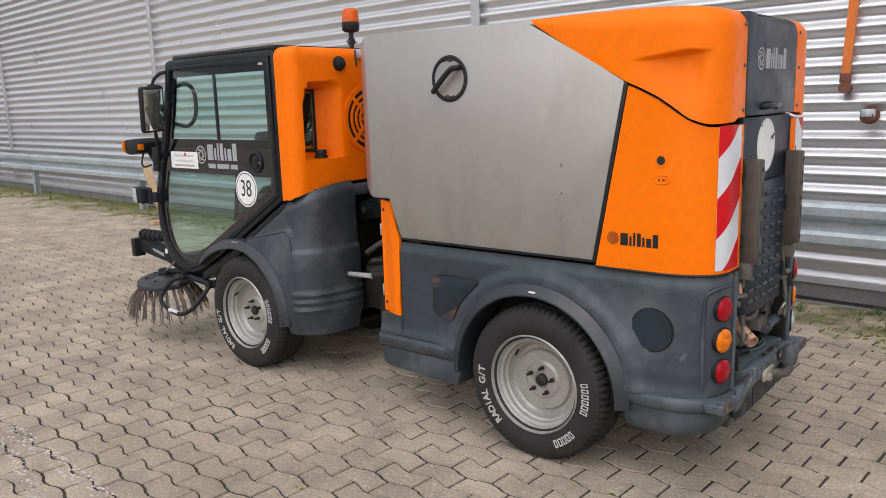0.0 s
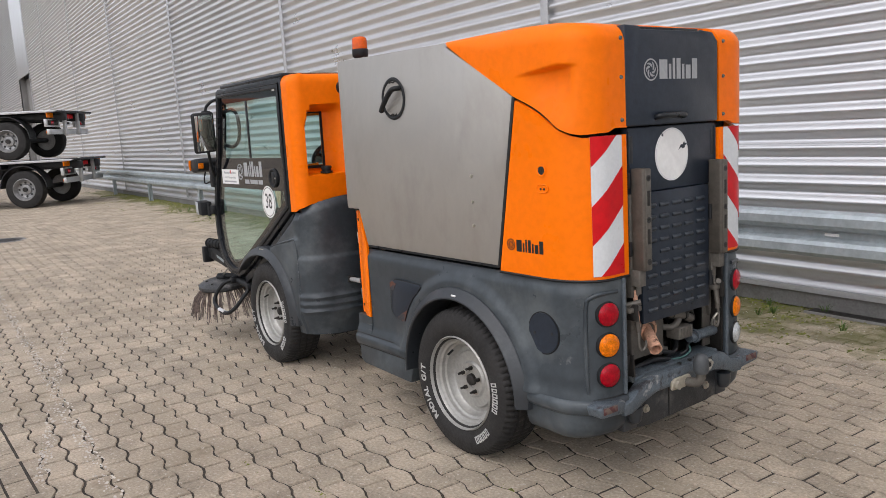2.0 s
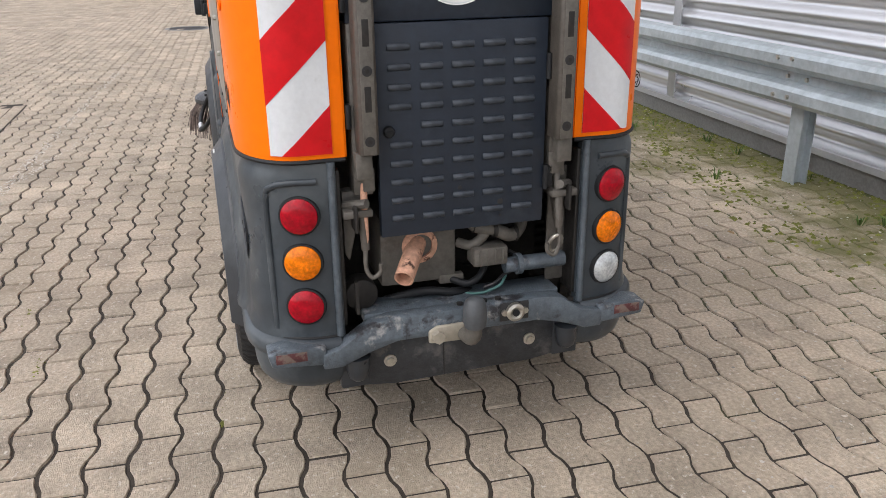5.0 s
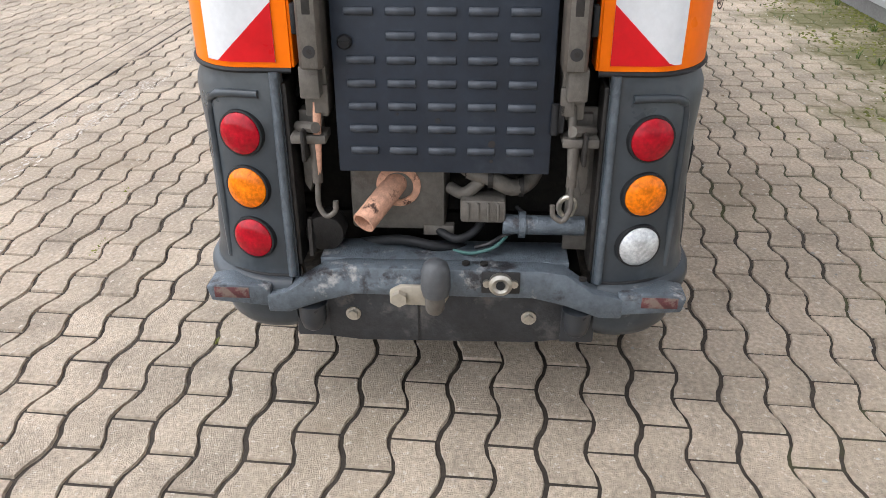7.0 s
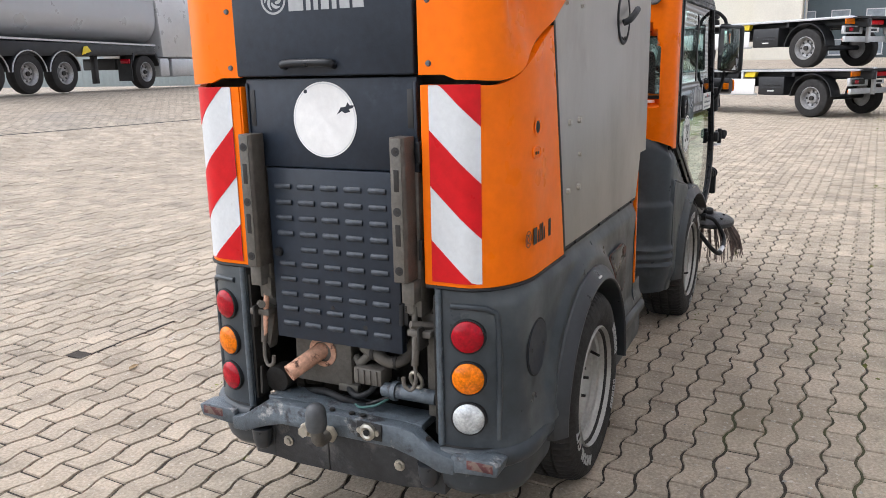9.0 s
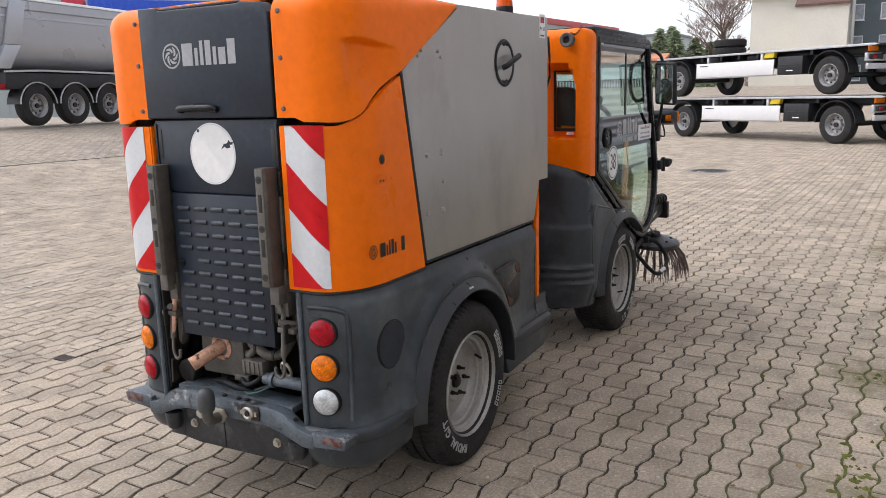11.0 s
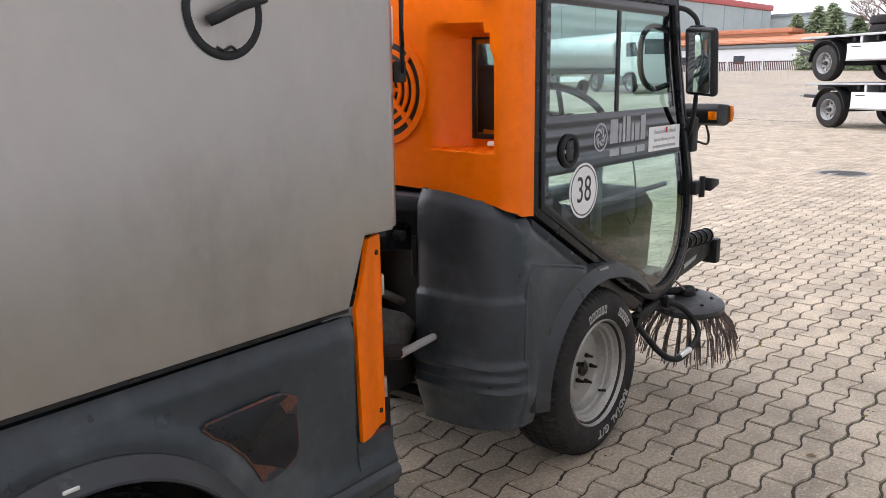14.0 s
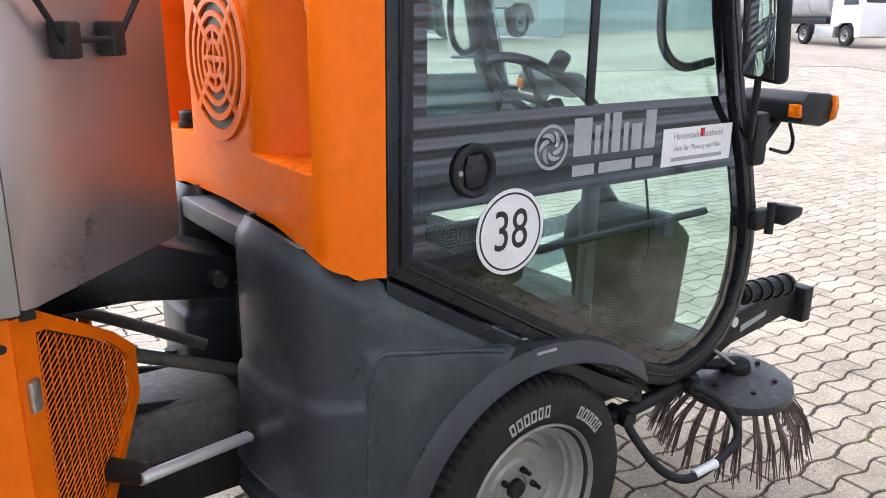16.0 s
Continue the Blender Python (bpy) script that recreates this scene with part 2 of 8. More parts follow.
BLACK = mat("satin_black_frame", (0.009, 0.011, 0.014), 0.32, 0, 0.12, 3, 60, 0.04, spec=0.35)
MATT = mat("matt_black_plastic", (0.010, 0.011, 0.0125), 0.55, 0, 0.2, 4, 90, 0.12, spec=0.35, dirt=((0.06, 0.06, 0.06), 0.66, 8, 0.25))
NAVY = mat("dark_blue_grey_sheet", (0.017, 0.024, 0.036), 0.42, 0.0, 0.15, 2, 40, 0.05, spec=0.35, dirt=((0.06, 0.07, 0.08), 0.62, 5, 0.3))
TAUPE = mat("dusty_taupe_metal", (0.115, 0.106, 0.092), 0.6, 0.2, 0.2, 5, 60, 0.15, dirt=((0.06, 0.045, 0.035), 0.58, 12, 0.2))
GRIME = mat("greasy_dark_metal", (0.022, 0.020, 0.018), 0.6, 0.3, 0.3, 6, 60, 0.2, dirt=((0.11, 0.09, 0.07), 0.62, 10, 0.2))
RUST = mat("flaking_rusty_pipe", (0.55, 0.31, 0.21), 0.75, 0.1, 0.25, 10, 80, 0.3, dirt=((0.07, 0.035, 0.025), 0.58, 30, 0.08))
BLACK_GLASS = mat("black_printed_glass", (0.008, 0.009, 0.011), 0.025, 0, 0.1, 2, 30, 0.0, rvar=0.01, spec=0.9)
CHIPPED = mat("brown_chipped_paint", (0.12, 0.045, 0.028), 0.7, 0, 0.35, 14, 80, 0.25, dirt=((0.03, 0.03, 0.035), 0.50, 12, 0.06))
RUBBER = mat("tyre_rubber", (0.026, 0.025, 0.0245), 0.72, 0, 0.22, 6, 80, 0.2, spec=0.25, dirt=((0.050, 0.044, 0.038), 0.58, 7, 0.3))
RIM = mat("silver_painted_rim", (0.36, 0.355, 0.335), 0.42, 0.4, 0.12, 6, 60, 0.05, dirt=((0.30, 0.26, 0.21), 0.63, 10, 0.3))
DULL_WHITE = mat("dull_white_ink", (0.42, 0.42, 0.41), 0.6, 0, 0.12, 12, 90, 0.03)
WHITE = mat("white_sticker", (0.78, 0.78, 0.77), 0.4, 0, 0.05, 6, 40, 0.02)
INK = mat("black_ink", (0.015, 0.015, 0.016), 0.5, 0, 0.1, 6, 40, 0.0)
LOGO_GREY = mat("grey_lettering", (0.33, 0.34, 0.35), 0.45, 0, 0.08, 8, 60, 0.0)
RED_SHEET = mat("red_reflective_sheet", (0.56, 0.008, 0.012), 0.35, 0, 0.10, 3, 30, 0.03, spec=0.2, dirt=((0.42, 0.01, 0.012), 0.62, 6, 0.2))
WHITE_SHEET = mat("white_reflective_sheet", (0.62, 0.645, 0.66), 0.4, 0, 0.05, 3, 60, 0.05, dirt=((0.48, 0.48, 0.47), 0.64, 14, 0.2))
LENS_RED = mat("red_lamp_lens", (0.33, 0.001, 0.010), 0.10, 0, 0.25, 60, 130, 0.03, coat=0.0, spec=0.3)
LENS_AMBER = mat("amber_lamp_lens", (0.72, 0.17, 0.001), 0.10, 0, 0.25, 60, 130, 0.03, coat=0.0, spec=0.3)
LENS_CLEAR = mat("clear_lamp_lens", (0.52, 0.55, 0.56), 0.15, 0.3, 0.25, 25, 120, 0.15, coat=0.5)
CHROME = mat("bright_piston_rod", (0.80, 0.80, 0.80), 0.36, 0.6, 0.03, 8, 60, 0.0, rvar=0.02)
ZINC = mat("zinc_plated_bolt", (0.45, 0.43, 0.38), 0.42, 0.9, 0.15, 20, 120, 0.1)
MIRROR = mat("mirror_glass", (0.80, 0.82, 0.82), 0.03, 1.0, 0.0, 2, 20, 0.0, rvar=0.01)
GLASS = glassy("green_tinted_cab_glass", (0.74, 0.90, 0.86))
CLOTH = mat("black_seat_cloth", (0.03, 0.032, 0.035), 0.9, 0, 0.2, 5, 150, 0.3)
TRIM_GREY = mat("grey_interior_plastic", (0.10, 0.105, 0.11), 0.6, 0, 0.12, 4, 80, 0.1)
BRISTLE = mat("worn_steel_bristles", (0.15, 0.115, 0.10), 0.7, 0.15, 0.35, 8, 60, 0.1, spread=0.45)

# ---- the yard: ground, hall wall, guard rail ----
WALL_TURN = 3.0
WALL_AT = Matrix.Translation((0, 2.95, 0)) @ Matrix.Rotation(radians(-WALL_TURN), 4, "Z")   # x along the wall, y into it

CONCRETE = mat("weathered_concrete_paver", (0.440, 0.370, 0.285), 0.85, 0, 0.28, 3.2, 75, 0.9, dirt=((0.270, 0.222, 0.160), 0.53, 1.6, 0.18),
               second=((0.62, 0.57, 0.49), 0.585, 46, 0.09), spread=0.10, world_space=True)
FAR_PAVING = mat("far_paving", (0.390, 0.325, 0.250), 0.88, 0, 0.10, 0.4, 6, 0.25, dirt=((0.29, 0.265, 0.235), 0.52, 0.25, 0.3), world_space=True)
SOIL = mat("dark_joint_soil", (0.042, 0.034, 0.026), 0.95, 0, 0.3, 5, 90, 0.5, world_space=True)


def grow_moss(m, colour, reach, low, high):
    """Lets a green film grow on a ground material in patches near the hall wall."""
    nt = m.node_tree
    bs = nt.nodes["Principled BSDF"]
    geo = nt.nodes.new("ShaderNodeNewGeometry")
    dot = nt.nodes.new("ShaderNodeVectorMath")
    dot.operation = "DOT_PRODUCT"
    dot.inputs[1].default_value = (math.sin(radians(WALL_TURN)), math.cos(radians(WALL_TURN)), 0)
    nt.links.new(geo.outputs["Position"], dot.inputs[0])
    near = nt.nodes.new("ShaderNodeMapRange")
    for k, v in zip(("From Min", "From Max", "To Min", "To Max"), (2.95 - reach, 2.95, -0.25, 0.32)):
        near.inputs[k].default_value = v
    nt.links.new(dot.outputs["Value"], near.inputs["Value"])
    patch = nt.nodes.new("ShaderNodeTexNoise")
    patch.inputs["Scale"].default_value, patch.inputs["Detail"].default_value, patch.inputs["Roughness"].default_value = 1.7, 8, 0.68
    nt.links.new(geo.outputs["Position"], patch.inputs["Vector"])
    add = nt.nodes.new("ShaderNodeMath")
    nt.links.new(near.outputs["Result"], add.inputs[0])
    nt.links.new(patch.outputs["Fac"], add.inputs[1])
    cut = nt.nodes.new("ShaderNodeMapRange")
    for k, v in zip(("From Min", "From Max", "To Min", "To Max"), (low, high, 0, 0.9)):
        cut.inputs[k].default_value = v
    nt.links.new(add.outputs[0], cut.inputs["Value"])
    mix = nt.nodes.new("ShaderNodeMix")
    mix.data_type = "RGBA"
    nt.links.new(cut.outputs["Result"], mix.inputs["Factor"])
    nt.links.new(bs.inputs["Base Color"].links[0].from_socket, mix.inputs["A"])
    mix.inputs["B"].default_value = (*colour, 1)
    nt.links.new(mix.outputs["Result"], bs.inputs["Base Color"])


def lay_courses(m, joint):
    """Courses of stones with dark joints on the far ground, in line with the pavers."""
    nt = m.node_tree
    bs = nt.nodes["Principled BSDF"]
    geo = nt.nodes.new("ShaderNodeNewGeometry")
    turn = nt.nodes.new("ShaderNodeMapping")
    turn.inputs["Rotation"].default_value = (0, 0, radians(WALL_TURN))
    nt.links.new(geo.outputs["Position"], turn.inputs["Vector"])
    brick = nt.nodes.new("ShaderNodeTexBrick")
    for k, v in zip(("Scale", "Mortar Size", "Mortar Smooth", "Brick Width", "Row Height"), (1.0, 0.009, 0.3, 0.228, 0.119)):
        brick.inputs[k].default_value = v
    brick.inputs["Color1"].default_value, brick.inputs["Color2"].default_value, brick.inputs["Mortar"].default_value = (1.1, 1.1, 1.1, 1), (0.78, 0.78, 0.78, 1), (joint, joint, joint, 1)
    nt.links.new(turn.outputs["Vector"], brick.inputs["Vector"])
    mix = nt.nodes.new("ShaderNodeMix")
    mix.data_type, mix.blend_type = "RGBA", "MULTIPLY"
    mix.inputs["Factor"].default_value = 1.0
    nt.links.new(bs.inputs["Base Color"].links[0].from_socket, mix.inputs["A"])
    nt.links.new(brick.outputs["Color"], mix.inputs["B"])
    nt.links.new(mix.outputs["Result"], bs.inputs["Base Color"])


lay_courses(FAR_PAVING, 0.25)
grow_moss(CONCRETE, (0.125, 0.122, 0.040), 2.2, 0.56, 0.72)
grow_moss(SOIL, (0.075, 0.09, 0.02), 2.6, 0.40, 0.6)
CLADDING = mat("silver_corrugated_sheet", (0.72, 0.72, 0.73), 0.33, 0.80, 0.025, 0.6, 14, 0.0, dirt=((0.64, 0.64, 0.63), 0.55, 0.7, 0.4), rvar=0.06)
FLASHING = mat("pale_metal_flashing", (0.52, 0.53, 0.55), 0.45, 0.4, 0.06, 2, 30, 0.04)
GALV = mat("galvanised_steel", (0.40, 0.45, 0.475), 0.50, 0.40, 0.12, 4, 25, 0.06, dirt=((0.52, 0.55, 0.57), 0.58, 9, 0.2))
PLINTH = mat("grey_plinth", (0.21, 0.205, 0.20), 0.8, 0, 0.15, 2, 60, 0.2, dirt=((0.10, 0.09, 0.07), 0.6, 3, 0.2))
RED_TRIM = mat("faded_red_trim", (0.50, 0.09, 0.085), 0.6, 0, 0.08, 1, 20, 0.05)
MOSS = mat("green_moss", (0.135, 0.145, 0.026), 0.95, 0, 0.35, 8, 150, 0.6, spread=0.35, dirt=((0.14, 0.12, 0.06), 0.58, 12, 0.2))
GRASS = mat("grass_blades", (0.075, 0.13, 0.025), 0.8, 0, 0.2, 8, 60, 0.1, spread=0.4)
LEAF = mat("dry_leaf", (0.22, 0.15, 0.075), 0.8, 0, 0.3, 10, 90, 0.2, spread=0.4)
PAINT_LINE = mat("faded_white_road_paint", (0.62, 0.58, 0.52), 0.85, 0, 0.2, 6, 90, 0.2, dirt=((0.42, 0.37, 0.31), 0.50, 20, 0.15))


def rise(x, y):
    """The yard climbs gently on the far side of the sweeper."""
    return 1.0 * smooth01(-5.0, -19.0, y) * (1 - 0.75 * smooth01(-22.0, -45.0, x)) + 1.6 * smooth01(-34.0, -74.0, x)


def ground_sheet():
    xs = np.unique(np.concatenate([np.linspace(-900, -80, 8), np.linspace(-80, 60, 71), np.linspace(60, 900, 6)]))
    ys = np.unique(np.concatenate([np.linspace(-900, -80, 8), np.linspace(-80, 20, 81), np.linspace(20, 900, 6)]))
    b = bmesh.new()
    v = [[b.verts.new((x, y, float(rise(x, y)) - (0.06 if -26 < x < 6 and -12.5 < y < 2.8 else 0.012))) for y in ys] for x in xs]
    for i in range(len(xs) - 1):
        for j in range(len(ys) - 1):
            b.faces.new((v[i][j], v[i + 1][j], v[i + 1][j + 1], v[i][j + 1]))
    return b


ground = part("ground", ground_sheet(), FAR_PAVING, None, fix=False, origin=(0, 0, 0))
tagged(ground, "grey-brown concrete yard surface under an overcast sky", "ground", kind="structure")

bed = bmesh.new()
bv = []
for x in np.linspace(-27, 7, 35):
    spots = [WALL_AT @ Vector((x, y, 0)) for y in np.linspace(-15.2, 0.0, 77)]
    bv.append([bed.verts.new((p.x, p.y, float(rise(p.x, p.y)) - 0.0065)) for p in spots])
for i in range(34):
    for j in range(76):
        bed.faces.new((bv[i][j], bv[i + 1][j], bv[i + 1][j + 1], bv[i][j + 1]))
tagged(part("paving_bed", bed, SOIL, None, fix=False), "dark earthy bed in the joints of the pavers", "ground", kind="structure")


def wall_thing(name, bm, material, label, category, kind="structure"):
    lay(bm, WALL_AT)
    return tagged(part(name, bm, material), label, category, kind=kind)


# corrugated cladding: 0.13 m waves from above the plinth to the eaves
PITCH, DEPTH, EAVES = 0.13, 0.045, 10.2
zs = np.arange(0.17, EAVES, PITCH / 10)
prof = [(-0.02 - DEPTH / 2 * (1 + math.sin(2 * PI * z / PITCH)), z) for z in zs]
PANELS = [(20.0, 9.4), (9.4, 2.75), (2.75, -3.85), (-3.85, -10.45), (-10.45, -17.05), (-17.05, -23.65), (-23.65, -30.25), (-30.25, -36.85), (-36.85, -42.4), (-47.2, -69.0)]
hall = thing("wall_hall", (0, 2.95, 0), "long hall wall clad in silver horizontal corrugated metal sheets", "wall", kind="structure")
for x1, x0 in PANELS:
    b = bmesh.new()
    lo = [b.verts.new((x0 + 0.004, y, z)) for y, z in prof]
    hi = [b.verts.new((x1 - 0.004, y, z)) for y, z in prof]
    lob = [b.verts.new((x0 + 0.004, y + 0.004, z)) for y, z in prof]
    hib = [b.verts.new((x1 - 0.004, y + 0.004, z)) for y, z in prof]
    for k in range(len(prof) - 1):
        b.faces.new((lo[k], hi[k], hi[k + 1], lo[k + 1]))
        b.faces.new((lob[k], lob[k + 1], hib[k + 1], hib[k]))
    part("corrugated_sheet", lay(b, WALL_AT), CLADDING, hall, fix=False)
# gate bay far along the wall
part("corrugated_sheet", lay(box(-47.2, -42.4, -0.06, -0.02, 5.4, EAVES), WALL_AT), CLADDING, hall)
part("gate_recess", lay(box(-47.2, -42.4, 0.31, 0.36, 0, 5.4), WALL_AT), PLINTH, hall, "dark recessed gateway")
for x0, x1 in ((-42.4, 20), (-69, -47.2)):
    part("masonry", lay(box(x0, x1, 0.02, 0.30, 0, EAVES), WALL_AT), PLINTH, hall)
for x in (-69.2, 20.0):
    part("end_wall", lay(box(x, x + 0.2, 0.31, 30, 0, EAVES), WALL_AT), CLADDING, hall)
part("back_wall", lay(box(-69.2, 20.2, 30.0, 30.2, 0, EAVES), WALL_AT), CLADDING, hall)
part("roof", lay(prism([(0.33, EAVES + 0.1), (0.33, EAVES + 0.4), (15, EAVES + 1.2), (30.2, EAVES + 0.4), (30.2, EAVES + 0.1)], "x", -69.2, 20.2), WALL_AT), FLASHING, hall, "grey sheet metal roof")
for x1, x0 in PANELS[:-1]:
    part("cover_strip", lay(box(x0 - 0.055, x0 + 0.055, -0.080, -0.070, 0.17, EAVES, 0.002), WALL_AT), FLASHING, hall, "pale vertical joint cover strip")
part("base_flashing", lay(prism([(-0.02, 0.175), (-0.085, 0.165), (-0.085, 0.125), (-0.075, 0.125), (-0.07, 0.155), (-0.02, 0.16)], "x", -42.4, 20), WALL_AT), FLASHING, hall, "folded metal drip ledge")
part("plinth", lay(box(-42.4, 20, -0.055, 0.02, 0, 0.135), WALL_AT), PLINTH, hall, "grey concrete plinth")
part("eaves_trim", lay(box(-69.3, 20, -0.12, 0.32, EAVES, EAVES + 0.9, 0.02), WALL_AT), RED_TRIM, hall, "red eaves band")
for z in (1.235, 4.35, 7.45):
    part("lap_joint", lay(box(-43.4, 20, -0.0655, -0.060, z, z + 0.004), WALL_AT), FLASHING, hall)

# orange strap and rusty pipe stubs on the wall
strap = thing("hanging_strap", WALL_AT @ Vector((-0.41, -0.07, 2.2)), "faded orange strap hanging down the corrugated wall", "strap")
part("strap", lay(prism([(-0.395, 2.75), (-0.325, 2.75), (-0.385, 1.66), (-0.445, 1.66)], "y", -0.078, -0.071), WALL_AT), mat("faded_orange_webbing", (0.62, 0.16, 0.03), 0.8, 0, 0.15, 5, 80, 0.2, dirt=((0.30, 0.09, 0.03), 0.6, 6, 0.2)), strap)
RUSTY = mat("rusty_iron", (0.16, 0.065, 0.045), 0.8, 0.3, 0.3, 12, 90, 0.3)
part("end_fitting", lay(box(-0.45, -0.38, -0.095, -0.06, 1.60, 1.665, 0.006), WALL_AT), RUSTY, strap, "rusty iron strap end")
part("eyelet", lay(rod((-0.41, -0.11, 1.565), (-0.41, -0.03, 1.565), 0.04), WALL_AT), RUSTY, strap)
stub = thing("pipe_stub", WALL_AT @ Vector((-0.24, -0.08, 1.38)), "rusty pipe stub with grey cap sticking out of the wall", "pipe")
part("pipe", lay(rod((-0.24, 0.0, 1.37), (-0.24, -0.16, 1.36), 0.045, 18, cap=0.006), WALL_AT), RUSTY, stub)
part("cap", lay(rod((-0.24, -0.13, 1.36), (-0.24, -0.13, 1.415), 0.048, 18, cap=0.008), WALL_AT), GALV, stub, "grey cap")
part("flange", lay(rod((-0.24, -0.055, 1.37), (-0.24, -0.075, 1.37), 0.062, 20), WALL_AT), RUSTY, stub)

# guard rail in front of the wall
rail = thing("guard_rail", WALL_AT @ Vector((-10, -0.35, 0)), "galvanised steel guard rail on posts in front of the hall wall", "guard rail")
wbeam = [(0.0, 0.46), (-0.055, 0.475), (-0.075, 0.50), (-0.075, 0.555), (-0.055, 0.58), (0.0, 0.60), (0.0, 0.65), (-0.055, 0.67), (-0.075, 0.695), (-0.075, 0.75), (-0.055, 0.775), (0.0, 0.79)]
wb = [(y - 0.37, z) for y, z in wbeam] + [(y - 0.364, z) for y, z in wbeam[::-1]]
for x1, x0 in ((14.5, 6.8), (6.8, 2.5), (2.5, -1.75), (-1.75, -6.2), (-6.2, -10.6), (-10.6, -15.1), (-15.1, -19.5), (-19.5, -26.0)):
    part("rail_beam", lay(prism(wb, "x", x0 - 0.12, x1, 0.0), WALL_AT @ Matrix.Translation((0, -0.003 * (int(x0 * 10) % 2), 0))), GALV, rail, smooth=15)
for x in (11.2, 6.95, 2.55, -1.90, -6.35, -10.75, -15.2, -19.65, -24.1):
    c = [(x - 0.055, -0.36), (x + 0.055, -0.36), (x + 0.055, -0.352), (x + 0.008, -0.35), (x + 0.008, -0.28), (x + 0.05, -0.272), (x + 0.05, -0.265), (x - 0.055, -0.265), (x - 0.055, -0.272), (x - 0.004, -0.28), (x - 0.004, -0.35), (x - 0.055, -0.352)]
    part("rail_post", lay(prism(c, "z", -0.05, 0.70), WALL_AT), GALV, rail)
    for dx, z in ((-0.13, 0.735), (0.0, 0.74), (-0.13, 0.52), (0.0, 0.525), (-0.11, 0.625), (0.06, 0.625)):
        part("bolt", lay(rod((x + dx, -0.435 if z > 0.7 or z < 0.6 else -0.37, z), (x + dx, -0.455 if z > 0.7 or z < 0.6 else -0.385, z), 0.013, 8), WALL_AT), ZINC, rail)
for x in (-0.65, -9.0):
    part("reflector", lay(box(x - 0.05, x + 0.05, -0.385, -0.372, 0.615, 0.635, 0.003), WALL_AT), WHITE, rail, "small white reflector")

# ---- the street sweeper; its nose points to -x, its tail stands at x = 0 ----
sweeper = thing("street_sweeper", (-1.9, 0, 0), "compact orange and dark grey articulated street sweeper with a steel hopper", "street sweeper")
HALF = 0.557
CORNER, CORNER_X = 0.15, 0.22        # plan radius of the tail corners below the hood


def rear_plan(x_start, r=0.115, inner=0.318, n_side=14, n_arc=9, tail=3, a=None):
    """The plan of the flank from x_start round the tail corner, for the +y side."""
    a = a or r
    pts = [(x, HALF) for x in np.linspace(x_start, -a, n_side)]
    pts += [(-a + a * math.sin(q), HALF - r + r * math.cos(q)) for q in np.linspace(0, PI / 2, n_arc)[1:]]
    pts += [(0.0, y) for y in np.linspace(HALF - r, inner, tail + 1)[1:]]
    return np.array(pts)


def mirror(grid, s):
    g = np.array(grid, float)
    g[..., 1] *= s
    return g


def seam_z(x):
    """The lower edge of the hood along the flank."""
    return float(np.interp(x, [-0.36, -0.30, -0.237, -0.17, -0.117, -0.075, -0.044, -0.02, 0.0], [1.612, 1.585, 1.552, 1.510, 1.474, 1.456, 1.448, 1.449, 1.452]))


# stainless hopper with a wedge-shaped front
HOP = [(-1.73, 1.882), (-0.785, 1.868), (-0.365, 1.612), (-0.497, 0.912), (-1.548, 0.912), (-1.618, 1.10), (-1.73, 1.10)]
tank = part("hopper", prism([(-1.735, 1.878), (-0.80, 1.862), (-0.40, 1.60), (-0.52, 0.93), (-1.54, 0.93), (-1.61, 1.105), (-1.735, 1.105)], "y", -0.545, 0.545, 0.006), STEEL, sweeper, "brushed stainless steel hopper")
wedge = prism([(-1.73, -0.552), (-1.76, -0.54), (-2.105, -0.225), (-2.115, -0.20), (-2.115, 0.20), (-2.105, 0.225), (-1.76, 0.54), (-1.73, 0.552)], "z", 1.103, 1.876, 0.008)
part("hopper_front", wedge, STEEL_BROWN, tank, "brownish steel hopper front")
